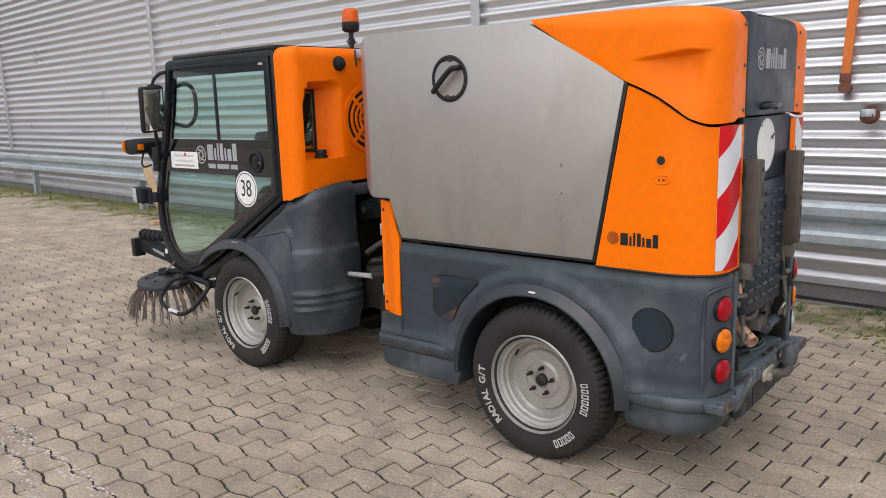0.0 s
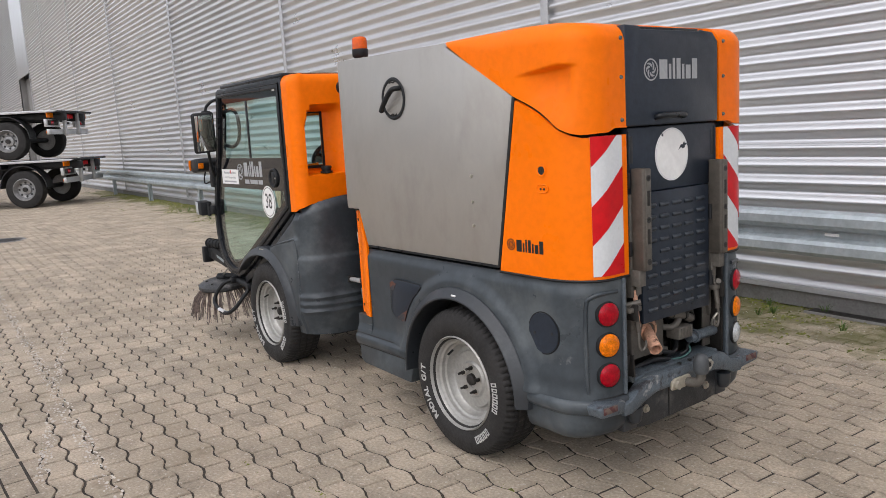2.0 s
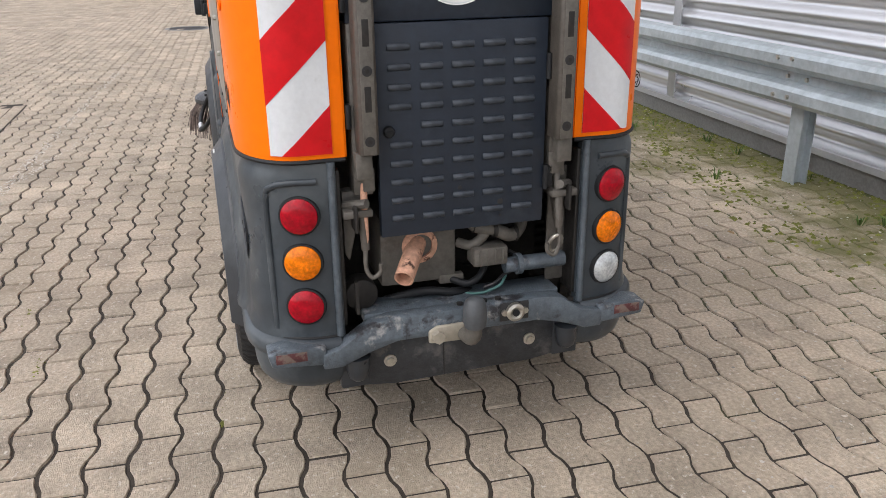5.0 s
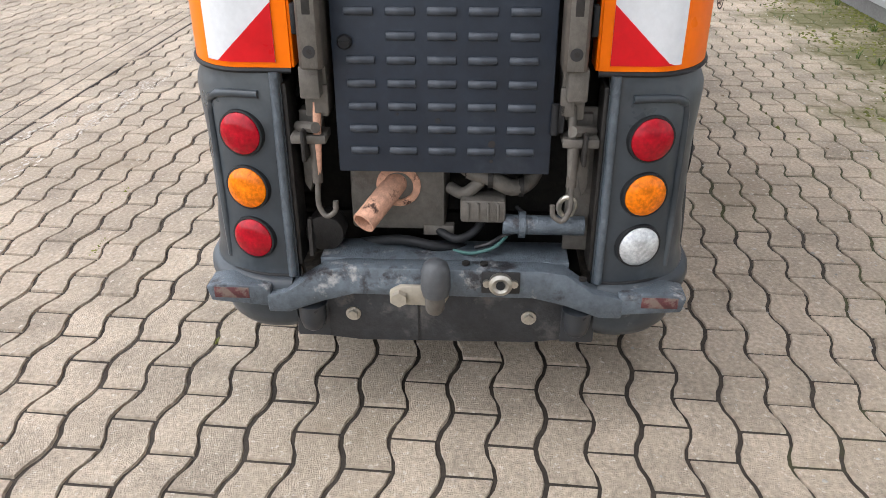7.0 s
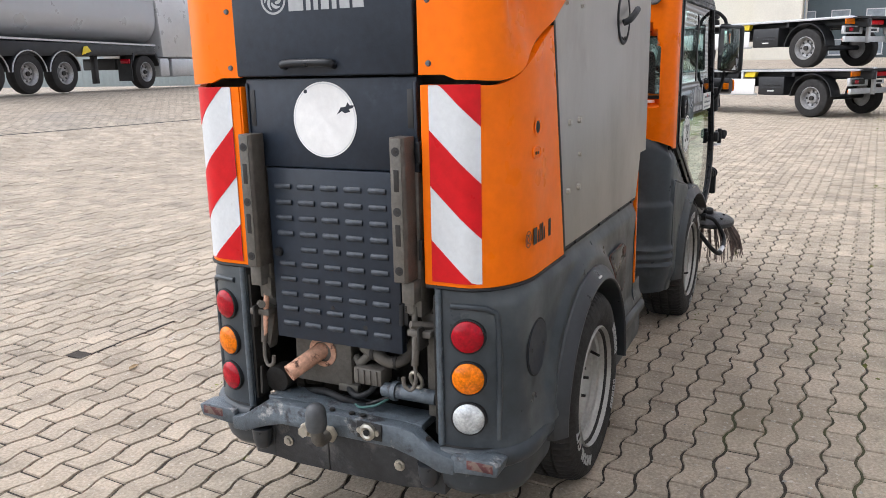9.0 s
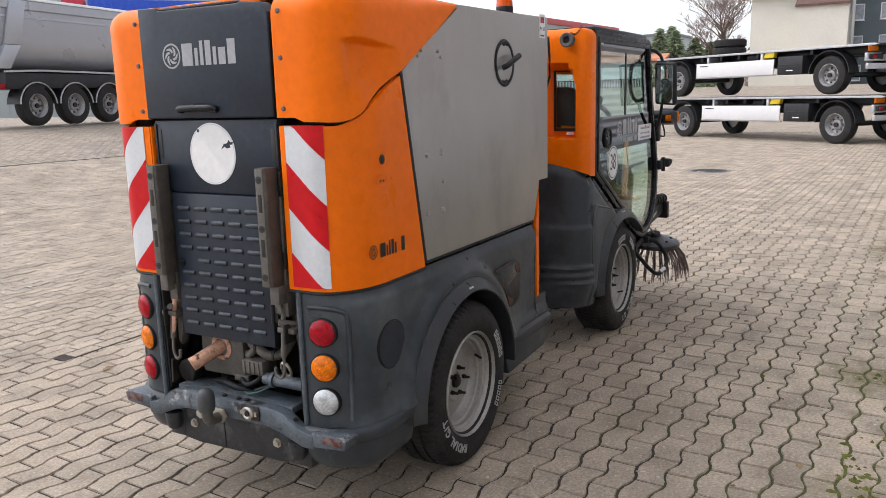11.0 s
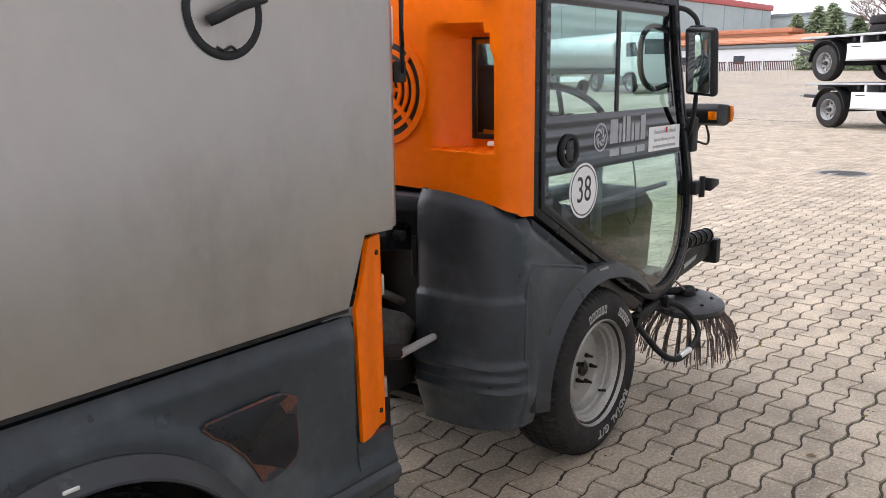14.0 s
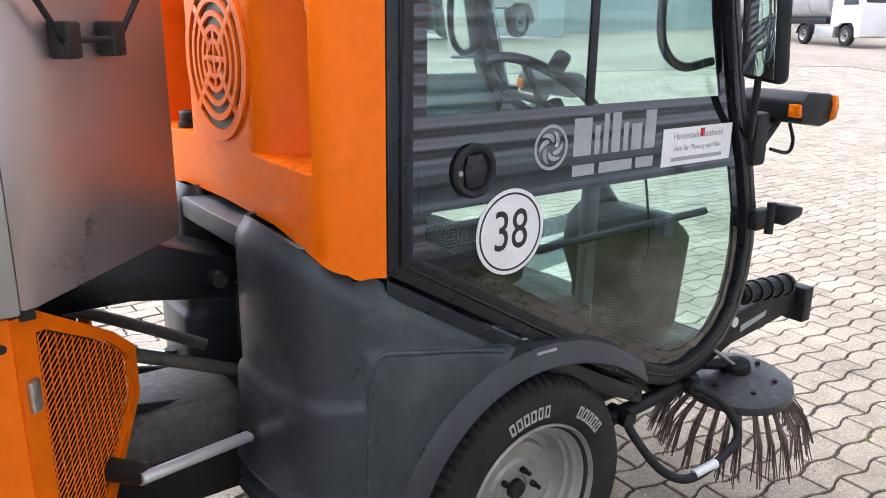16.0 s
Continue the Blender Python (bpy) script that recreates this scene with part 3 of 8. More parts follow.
for s in (-1, 1):
    side = part("side_panel", prism(HOP, "y", 0.545 * s, HALF * s, 0.005), STEEL, sweeper, "brushed stainless steel side panel with a round latch")
    # latch: ring recess with a lever
    cx, cz = -1.213, 1.656
    ring = lathe([(0.092 + 0.010 * math.cos(a), 0.004 * math.sin(a)) for a in np.linspace(0, 2 * PI, 9)[:-1]], (cx, s * (HALF + 0.002), cz), "y", 40)
    part("latch_ring", ring, MATT, side, "black latch ring", smooth=60)
    part("latch_plate", lay(disc_flat(0.084, 0.002), side_plane(cx, s * (HALF + 0.0005), cz, s)), STEEL, side)
    lever = [(0.062, 0.006, 0.046), (0.058, 0.028, 0.044), (0.030, 0.036, 0.034), (-0.035, 0.036, -0.022), (-0.076, 0.026, -0.056)] if s < 0 else [(0.045, 0.012, -0.022), (0.030, 0.030, -0.012), (-0.020, 0.038, 0.012), (-0.085, 0.034, 0.032)]
    part("latch_lever", tube(curve([(cx + dx, s * (HALF + dy), cz + dz) for dx, dy, dz in lever], 5), 0.0125, 10), MATT, side, "black latch lever", smooth=60)
    for dz in (0.078, -0.078):
        part("latch_stop", tube(curve([(cx - 0.026, s * (HALF + 0.003), cz + dz - 0.004), (cx - 0.010, s * (HALF + 0.006), cz + dz + 0.005), (cx + 0.008, s * (HALF + 0.004), cz + dz - 0.003), (cx + 0.026, s * (HALF + 0.003), cz + dz + 0.004)], 3), 0.0035, 6), GRIME, side, smooth=60)
    spots = [(-0.642, 1.291, 0.008), (-0.642, 1.179, 0.008), (-0.642, 1.076, 0.008)] if s < 0 else [(-0.512, 1.310, 0.011), (-0.622, 1.311, 0.012), (-0.505, 1.094, 0.011), (-0.624, 1.092, 0.012), (-0.629, 1.199, 0.008), (-0.49, 1.684, 0.006), (-0.465, 1.664, 0.006), (-0.612, 1.684, 0.006), (-0.632, 1.664, 0.006)]
    for x, z, r in spots:
        part("bolt", rod((x, s * HALF, z), (x, s * (HALF + 0.010), z), r, 6, r * 0.8), ZINC, side)
    # black edge seal along the slanted rear edge and the foot
    part("edge_seal", prism([(-0.365, 1.612), (-0.350, 1.607), (-0.482, 0.905), (-0.497, 0.912)], "y", 0.52 * s, (HALF + 0.001) * s, 0.003), MATT, side)
    part("foot_seal", prism([(-0.497, 0.912), (-0.49, 0.902), (-1.548, 0.902), (-1.548, 0.912)], "y", 0.52 * s, (HALF - 0.003) * s), MATT, side)
    # backing block added inside the notch to stop daylight leaking through
    part("notch_seal", prism([(-1.53, 0.95), (-1.56, 0.88), (-1.60, 0.88), (-1.65, 1.07), (-1.76, 1.07), (-1.76, 1.13), (-1.60, 1.13)], "y", 0.40 * s, 0.497 * s), MATT, side)
    for x in (-0.62, -0.93, -1.24, -1.46):
        part("seal_clip", box(x - 0.012, x + 0.012, s * (HALF - 0.004), s * (HALF + 0.003), 0.903, 0.911, 0.002), MATT, side)
part("dust_label", lay(box(-0.035, 0.035, -0.055, 0.055, 0, 0.0012), side_plane(-1.655, HALF, 1.838, 1)), WHITE, sweeper, "white printed label")
part("label_words", lay(letters("PM 10", 0.026, 0.0003), side_plane(-1.655, HALF + 0.0018, 1.825, 1)), INK, sweeper, fix=False, smooth=0)
part("label_mark", lay(box(-0.022, 0.022, 0.008, 0.036, 0, 0.0005), side_plane(-1.655, HALF + 0.0013, 1.845, 1)), LENS_RED, sweeper)
part("label_bar", lay(box(-0.025, 0.025, -0.047, -0.040, 0, 0.0005), side_plane(-1.655, HALF + 0.0013, 1.838, 1)), INK, sweeper)

# hoop latch, hinge and filler hole on the wedge of the hopper front, right-hand side
wdir = Vector((-0.345, -0.315, 0)).normalized()
wn_ = Vector((-0.315, 0.345, 0)).normalized()


def on_wedge(a, z, out=0.0):
    return Vector((-1.76, 0.54, z)) + wdir * a + wn_ * out


hoop = part("hoop", tube([on_wedge(a, z, 0.03) for a, z in ((0.06, 1.80), (0.04, 1.70), (0.04, 1.60), (0.10, 1.53), (0.26, 1.53), (0.33, 1.60), (0.33, 1.70), (0.31, 1.80))], 0.006, 8), MATT, tank, "black bent-wire hoop")
for a in (0.12, 0.25):
    part("hoop_clamp", lay(box(-0.022, 0.022, -0.018, 0.018, -0.03, 0.03, 0.005), Matrix.Translation(on_wedge(a, 1.53, 0.02)) @ Matrix.Rotation(radians(45), 4, "Z")), GRIME, tank)
part("round_port", lay(disc_flat(0.055, 0.004), Matrix.Translation(on_wedge(0.17, 1.66, 0.001)) @ Matrix(((wdir.x, 0, wn_.x, 0), (wdir.y, 0, wn_.y, 0), (0, 1, 0, 0), (0, 0, 0, 1)))), WHITE, tank, "pale round port cover")

# orange corner panels, with hazard sheets, recess and mark

def corner_grid(s, z0=0.892, rows=16, lift=0.0, start=None):
    plan = rear_plan(-0.47, r=CORNER, inner=0.306, n_side=22, n_arc=15, tail=2, a=CORNER_X)
    g = np.zeros((len(plan), rows, 3))
    for i, (x, y) in enumerate(plan):
        a = i / 21 if i < 22 else 1.0
        for j in range(rows):
            v = j / (rows - 1)
            xb, xt = -0.481 + (x + 0.47) * 0.481 / 0.47 if i < 22 else x, -0.348 + (x + 0.47) * (0.348 - CORNER_X) / (0.47 - CORNER_X) if i < 22 else x
            zt = seam_z(xt) - 0.012
            xx = xb + (xt - xb) * v
            g[i, j] = (xx if i < 22 else x, y, z0 + (zt - z0) * v)
    # soft waist: the flank bulges a little half way up
    return mirror(g, s)


for s in (-1, 1):
    grid = corner_grid(s)
    panel = part("corner_panel", shell(grid, 0.02), ORANGE, sweeper, "orange plastic corner panel", smooth=45)
    part("inner_return", box(-0.075, -0.003, s * 0.300, s * 0.3065, 0.893, 1.440, 0.002), ORANGE, panel)
    part("panel_lip", tube([tuple(p) for p in grid[:, 0, :] + np.array([0, 0, -0.004])], 0.006, 6), MATT, panel)
    # hazard sheet: diagonal bars over the tail corner, cut along the flat plan
    plan = rear_plan(-0.26, r=CORNER, inner=0.306, n_side=4, n_arc=25, tail=3, a=CORNER_X)
    run = np.concatenate([[0], np.cumsum(np.linalg.norm(np.diff(plan, axis=0), axis=1))])
    s_end = run[-1]
    width, z_lo, z_hi = (0.150 if s < 0 else 0.144), 0.905, 1.440
    period = 0.30

    def on_sheet(u, z, lift=0.0035):
        """u metres from the inner edge of the sheet, outwards round the corner."""
        d = s_end - (0.030 if s < 0 else 0.021) - u
        x, y = np.interp(d, run, plan[:, 0]), np.interp(d, run, plan[:, 1])
        e = 1e-3
        dx, dy = np.interp(d + e, run, plan[:, 0]) - np.interp(d - e, run, plan[:, 0]), np.interp(d + e, run, plan[:, 1]) - np.interp(d - e, run, plan[:, 1])
        nrm = Vector((-dy, dx)).normalized()
        return Vector((x + nrm.x * lift, (y + nrm.y * lift) * s, z))

    def band(k0, k1, lift):
        """The strip of the sheet between two diagonals, as a bent sheet."""
        n = 10
        g = np.zeros((n + 1, 2, 3))
        for i in range(n + 1):
            u = width * i / n
            slope = -u * 0.98
            a, b = np.clip(k0 + slope, z_lo, z_hi), np.clip(k1 + slope, z_lo, z_hi)
            g[i, 0], g[i, 1] = on_sheet(u, a, lift), on_sheet(u, max(b, a + 1e-4), lift)
        return shell(g, 0.002)

    sheet = part("hazard_sheet", band(-9, 9, 0.003), WHITE_SHEET, panel, "white reflective hazard sheet")
    for k in range(3):
        lo = 0.872 + k * period
        part("red_bar", band(lo, lo + period / 2, 0.0045), RED_SHEET, sheet, "red diagonal bar")
    # finger holes and oval dent
    part("finger_hole", lay(lathe([(0.014, -0.012), (0.020, -0.001), (0.027, 0.0015), (0.020, 0.003), (0.0165, 0.001)], (0, 0, 0), "z", 24), side_plane(-0.212, s * HALF, 1.318, s)), ORANGE, panel)
    part("hole", lay(disc_flat(0.0165, 0.002, 20), side_plane(-0.212, s * HALF, 1.318, s)), INK, panel)
    part("latch_tongue", lay(box(-0.006, 0.006, -0.013, 0.013, 0, 0.004, 0.002), side_plane(-0.212, s * HALF, 1.318, s)), GRIME, panel)
    dent = [(0.019 * math.cos(a) + (0.012 if math.cos(a) > 0 else -0.012), 0.016 * math.sin(a)) for a in np.linspace(0, 2 * PI, 20)]
    part("oval_dent", lay(tube([(p[0], p[1], -0.0006) for p in dent[:-1]], 0.0032, 6, ring=True), side_plane(-0.209, s * HALF, 1.248, s)), ORANGE, panel)
    for dx in (-0.009, 0.009):
        part("dent_screw", lay(disc_flat(0.0045, 0.002, 8), side_plane(-0.209 + dx, s * HALF, 1.246, s)), GRIME, panel)


def ring_mark(r, m, material, parent, blades=6):
    """A plain round mark: a ring with curved vanes."""
    part("mark_ring", lay(disc_flat(r, 0.0006, 32, r * 0.86), m), material, parent, smooth=0)
    b = bmesh.new()
    for k in range(blades):
        a0 = 2 * PI * k / blades
        pts = []
        for t in np.linspace(0, 1, 7):
            a, q = a0 + t * 1.35, r * (0.26 + 0.46 * t)
            pts.append((q * math.cos(a), q * math.sin(a), 0.0003))
        b = tube(pts, [r * w for w in (0.05, 0.09, 0.11, 0.11, 0.10, 0.07, 0.03)], 4, b)
    bmesh.ops.scale(b, vec=(1, 1, 0.02), verts=b.verts)
    part("mark_vanes", lay(b, m), material, parent, smooth=0)


def name_blocks(x0, height, m, material, parent, missing=()):
    """A maker's name as plain upright blocks of the letters' sizes."""
    h, x = height, x0
    for k, (w, tall) in enumerate(((0.66, 1.0), (0.20, 0.78), (0.20, 1.08), (0.34, 1.08), (0.20, 0.78), (0.42, 0.74), (0.46, 1.08))):
        if k not in missing:
            part("name_block", lay(box(x, x + w * h, 0, tall * h, 0, 0.0006), m), material, parent, smooth=0)
        x += (w + 0.13) * h


for s, gone in ((-1, ()), (1, (5,))):
    m = side_plane(-0.405 if s < 0 else -0.150, s * (HALF + 0.0006), 1.012, s)
    ring_mark(0.024, m @ Matrix.Translation((-0.012 if s > 0 else 0.0, 0, 0.0008)), MATT, sweeper)
    name_blocks(0.032, 0.048, m @ Matrix.Translation((0, -0.026, 0)), MATT, sweeper, gone)


# orange hood over the tail
def hood_grid(s, rows=64, cols=40):
    plan = rear_plan(-0.47, r=0.15, inner=0.298, n_side=cols, n_arc=13, tail=3)
    r = 0.075
    g = np.zeros((len(plan), rows + 12, 3))
    for i, (px, py) in enumerate(plan):
        a = i / (cols - 1) if i < cols else 1.0
        xb = -0.357 + a * (0.357 - 0.15) if i < cols else px
        xt = -0.785 + a * (0.785 - 0.15) if i < cols else px
        zt = 1.872 + 0.014 * math.sin(PI * np.clip((xt + 0.785) / 0.785, 0, 1)) - 0.012 * (xt + 0.785) / 0.785
        zb = seam_z(xb) if i < cols + 12 else 1.466
        for j in range(rows):
            v = j / (rows - 1)
            x, z = xb + (xt - xb) * v, zb + (zt - r * (0.25 + 0.75 * min(1, a * 2.2)) - zb) * v
            y = py
            # grip recess
            turn_in = np.clip((i - cols + 1) / 12, 0, 1) * PI / 2
            along = float(smooth01(-0.36, -0.15, x)) * float(smooth01(-0.045, -0.10, x))
            top = 1.708 + 0.10 * min(0.0, x + 0.12)
            depth = 0.042 * along * float(smooth01(top + 0.006, top - 0.010, z)) * float(smooth01(top - 0.27, top - 0.03, z))
            g[i, j] = (x - depth * math.sin(turn_in), y - depth * math.cos(turn_in), z)
        rr = r * (0.25 + 0.75 * min(1, a * 2.2))
        if i + 1 < len(plan):
            d = plan[i + 1] - plan[i]
        nrm = np.array([-d[1], d[0]]) / np.linalg.norm(d)
        for k in range(8):
            ph = (k + 1) / 8 * PI / 2
            off = rr * (1 - math.cos(ph))
            g[i, rows + k] = (xt - nrm[0] * off, py - nrm[1] * off, zt - rr + rr * math.sin(ph))
        ex, ey = min(xt - nrm[0] * rr, -0.11), 0.0
        for k in range(4):
            q = (k + 1) / 4
            g[i, rows + 8 + k] = ((xt - nrm[0] * rr) * (1 - q) + ex * q, (py - nrm[1] * rr) * (1 - q) + 0.0 * q, zt + 0.004 * q)
    return mirror(g, s)


hood = None
for s in (-1, 1):
    b = shell(hood_grid(s), 0.012)
    hood = part("hood", b, ORANGE, sweeper, "rounded orange plastic hood half", smooth=45)
    for z in (1.80, 1.655, 1.495):
        part("screw", rod((0.0, s * 0.328, z), (0.006, s * 0.328, z), 0.0085, 10, 0.006), WORN, hood, smooth=30)
part("hood_gap", prism([(-0.36, 1.603), (-0.237, 1.545), (-0.125, 1.470), (-0.125, 1.43), (-0.25, 1.52), (-0.36, 1.58)], "y", -0.535, 0.535), MATT, sweeper)

# black upper hatch with handle and mark
hatch = part("upper_hatch", prism([(-0.305, 1.468), (0.285, 1.468), (0.287, 1.80), (0.25, 1.835), (0.17, 1.842), (0.16, 1.836), (-0.21, 1.836), (-0.22, 1.848), (-0.307, 1.85)], "x", -0.06, 0.003, 0.01, 3), NAVY, sweeper, "black upper rear hatch")
part("hatch_top_rib", box(-0.05, -0.004, -0.21, 0.16, 1.835, 1.846, 0.004), BLACK, hatch)
part("hatch_handle", tube(curve([(0.0, -0.128, 1.497), (0.022, -0.12, 1.502), (0.027, -0.05, 1.504), (0.022, 0.03, 1.502), (0.0, 0.036, 1.497)], 4), 0.012, 10), BLACK, hatch, "black grab handle", smooth=60)
mk = rear_plane(0.0035, -0.155, 1.682)
ring_mark(0.043, mk, LOGO_GREY, hatch)
name_blocks(0.052, 0.075, mk @ Matrix.Translation((0, -0.036, 0)), LOGO_GREY, hatch)

# inner carcass behind the panels
part("carcass", prism([(-1.60, 0.94), (-0.12, 0.94), (-0.12, 1.80), (-0.7, 1.82), (-1.60, 1.82)], "y", -0.50, 0.50), GRIME, sweeper)
part("engine_bay", box(-1.60, -0.36, -0.36, 0.36, 0.40, 0.94), GRIME, sweeper, "dark engine bay")
# unseen plate, added to keep light off the ground below the chassis
part("belly_pan", box(-1.66, -0.06, -0.355, 0.355, 0.235, 0.265, 0.01), GRIME, sweeper)
part("axle_well", box(-1.22, -0.34, -0.30, 0.30, 0.22, 0.42), GRIME, sweeper)

# base lighter than the cover for light caught by the louvres; pale scuffs on top
LOUVRE = mat("lit_scuffed_louvres", (0.027, 0.035, 0.047), 0.45, 0.1, 0.2, 6, 40, 0.05, dirt=((0.085, 0.095, 0.105), 0.52, 26, 0.3))
MATT_GREY = mat("dark_grey_arch_plastic", (0.027, 0.031, 0.036), 0.36, 0, 0.12, 3, 40, 0.04, dirt=((0.085, 0.095, 0.10), 0.60, 4, 0.3))

# rear middle: upper plate, louvred engine cover
upper = part("rear_plate", box(-0.05, -0.012, -0.286, 0.286, 1.205, 1.462, 0.004), NAVY, sweeper, "dark sheet with two slots and a white disc")
for s in (-1, 1):
    part("slot", box(-0.0125, -0.0105, s * 0.256, s * 0.274, 1.325, 1.43, 0.003), INK, upper)
    part("slot_rim", box(-0.013, -0.007, s * 0.277, s * 0.286, 1.30, 1.45, 0.003), NAVY, upper)
disc = part("round_sticker", lay(disc_flat(0.107, 0.0015, 56), rear_plane(-0.0118, -0.012, 1.345)), WHITE, upper, "worn white round sticker, its figure faded")
part("sticker_ring", lay(disc_flat(0.104, 0.0004, 56, 0.101), rear_plane(-0.0102, -0.012, 1.345)), WHITE_SHEET, disc, smooth=0)
torn = [(0.0, 0.0), (0.018, 0.010), (0.028, 0.004), (0.045, 0.008), (0.041, 0.016), (0.052, 0.018), (0.060, 0.026), (0.044, 0.026), (0.038, 0.034), (0.030, 0.022), (0.014, 0.020), (0.008, 0.010)]
part("torn_patch", lay(prism(torn, "z", 0.0, 0.0006), rear_plane(-0.0101, 0.03, 1.36)), NAVY, disc, smooth=0)
part("torn_dot", lay(disc_flat(0.006, 0.0005, 10), rear_plane(-0.0101, -0.073, 1.425)), NAVY, disc, smooth=0)

cover = part("engine_cover", box(-0.03, 0.0, -0.222, 0.222, 0.672, 1.203, 0.003), NAVY, sweeper, "dark louvred engine cover")
for j in range(10):
    for i in range(5):
        if j == 4 and i == 0:
            continue
        y, z = -0.165 + i * 0.081, 1.148 - j * 0.0475
        lv = prism([(0.0, z - 0.009), (0.006, z - 0.005), (0.0075, z + 0.002), (0.004, z + 0.008), (0.0, z + 0.010)], "y", y - 0.029, y + 0.029, 0.003)
        part("louvre", lv, LOUVRE, cover, smooth=50)
part("cover_lock", lathe([(0.0001, 0.010), (0.012, 0.010), (0.015, 0.006), (0.015, 0.0), (0.0001, 0.0)], (0, -0.195, 0.947), "x", 18, closed=False), MATT, cover)
part("lock_slot", box(0.009, 0.013, -0.205, -0.185, 0.944, 0.950), MATT, cover)
for y, z, r in ((-0.012, 0.787, 0.006), (0.10, 0.738, 0.008), (0.10, 0.70, 0.004), (-0.095, 0.80, 0.003)):
    part("drilled_hole", lay(disc_flat(r, 0.001, 12), rear_plane(0.0, y, z)), INK, cover, smooth=0)
for z in (1.085, 0.795):
    part("hinge", rod((0.004, 0.226, z - 0.032), (0.004, 0.226, z + 0.032), 0.008, 10), MATT, cover)
    part("hinge_leaf", box(-0.004, 0.004, 0.226, 0.246, z - 0.03, z + 0.03, 0.002), MATT, cover)

BROWN_BAR = mat("dusty_brown_steel", (0.085, 0.074, 0.062), 0.6, 0.2, 0.2, 5, 60, 0.15, dirt=((0.035, 0.028, 0.024), 0.54, 9, 0.2))

# guide bars and posts at both sides of the cover
for s in (-1, 1):
    post = part("tail_post", box(-0.10, -0.006, s * 0.238, s * 0.286, 0.79, 1.205, 0.004), TAUPE, sweeper, "dusty taupe tail post")
    part("post_foot", prism([(s * 0.255, 0.79), (s * 0.312, 0.79), (s * 0.312, 0.62), (s * 0.30, 0.60), (s * 0.285, 0.66)], "x", -0.09, -0.05, 0.003), TAUPE, post)
    part("cross_bracket", box(-0.05, 0.012, s * 0.245, s * 0.32, 0.735, 0.755, 0.004), TAUPE, post)
    part("turnbuckle", rod((0.0, s * 0.272, 0.735), (0.012, s * 0.268, 0.65), 0.011, 12), BROWN_BAR, post)
    guide = part("guide_bar", prism([(-0.006, s * 0.230), (0.050, s * 0.230), (0.058, s * 0.237), (0.058, s * 0.271), (0.050, s * 0.278), (-0.006, s * 0.278)], "z", 0.905, 1.305, 0.003), BROWN_BAR, sweeper, "dusty brown guide bar with bolt holes")
    part("bar_face", box(0.0582, 0.0605, s * 0.238, s * 0.270, 0.908, 1.302, 0.001), TAUPE, guide, "dusty taupe bolt strip")
    for z in (1.268, 1.105, 0.94):
        part("bar_hole", rod((0.056, s * 0.254, z), (0.0616, s * 0.254, z), 0.0125, 14), INK, guide)
        part("bar_bolt", rod((0.060, s * 0.254, z), (0.0626, s * 0.254, z), 0.006, 6), GRIME, guide)
    for z in (1.19, 1.04):
        part("bar_slot", box(0.059, 0.0615, s * 0.246, s * 0.262, z - 0.03, z + 0.03, 0.002), GRIME, guide)
    part("guide_foot", box(-0.02, 0.035, s * 0.245, s * 0.285, 0.84, 0.905, 0.003), TAUPE, guide)
    part("foot_tab", box(-0.004, 0.004, s * 0.235, s * 0.265, 0.80, 0.86, 0.003), TAUPE, guide)
    for z in (1.26, 0.99):
        part("side_clip", box(-0.02, 0.006, s * 0.286, s * 0.299, z - 0.03, z + 0.03, 0.004), MATT, post)
    # lower stays, chain hook
    part("stay", rod((-0.01, s * 0.262, 0.82), (0.012, s * 0.268, 0.66), 0.009, 10), RUST if s < 0 else TAUPE, post)
    part("stay_arm", rod((-0.03, s * 0.31, 0.76), (0.02, s * 0.262, 0.775), 0.012, 8), TAUPE, post)
    part("hook", tube(curve([(0.012, s * 0.268, 0.66), (0.014, s * 0.27, 0.60), (0.016, s * 0.255, 0.573), (0.018, s * 0.235, 0.585), (0.018, s * 0.232, 0.61)], 4), 0.006, 8), TAUPE, post, "steel hook", smooth=60)
    part("stay_bracket", box(-0.08, -0.004, s * 0.322, s * 0.332, 0.44, 0.86, 0.003), GRIME, post)
    if s > 0:
        part("side_plate", box(-0.075, -0.066, 0.268, 0.335, 0.46, 0.80, 0.004), TAUPE, post, "dusty taupe side plate")
    part("bracket_lug", box(-0.03, 0.03, s * 0.285, s * 0.295, 0.70, 0.77, 0.006), GRIME, post)

# engine bay things
bay = part("exhaust_box", box(-0.30, -0.07, -0.215, 0.0, 0.50, 0.70, 0.012), TAUPE, sweeper, "dusty exhaust box")
part("box_tab", box(-0.09, -0.066, -0.05, 0.02, 0.49, 0.515, 0.003), TAUPE, bay)
part("exhaust_flange", lathe([(0.034, 0.0), (0.05, 0.0), (0.05, 0.006), (0.034, 0.01)], (-0.072, -0.105, 0.612), "x", 24), RUST, bay)
pm, plen = frame_to((-0.09, -0.105, 0.62), (0.022, -0.174, 0.560))
pipe = lathe([(0.024, 0), (0.0265, 0), (0.0265, plen), (0.024, plen), (0.0225, plen), (0.0225, 0)], (0, 0, 0), "z", 24)
part("exhaust_pipe", lay(pipe, pm), RUST, sweeper, "rusty flaking exhaust pipe")
part("pipe_inside", lay(disc_flat(0.0225, 0.003, 20), pm @ Matrix.Translation((0, 0, plen - 0.05))), INK, sweeper, smooth=0)
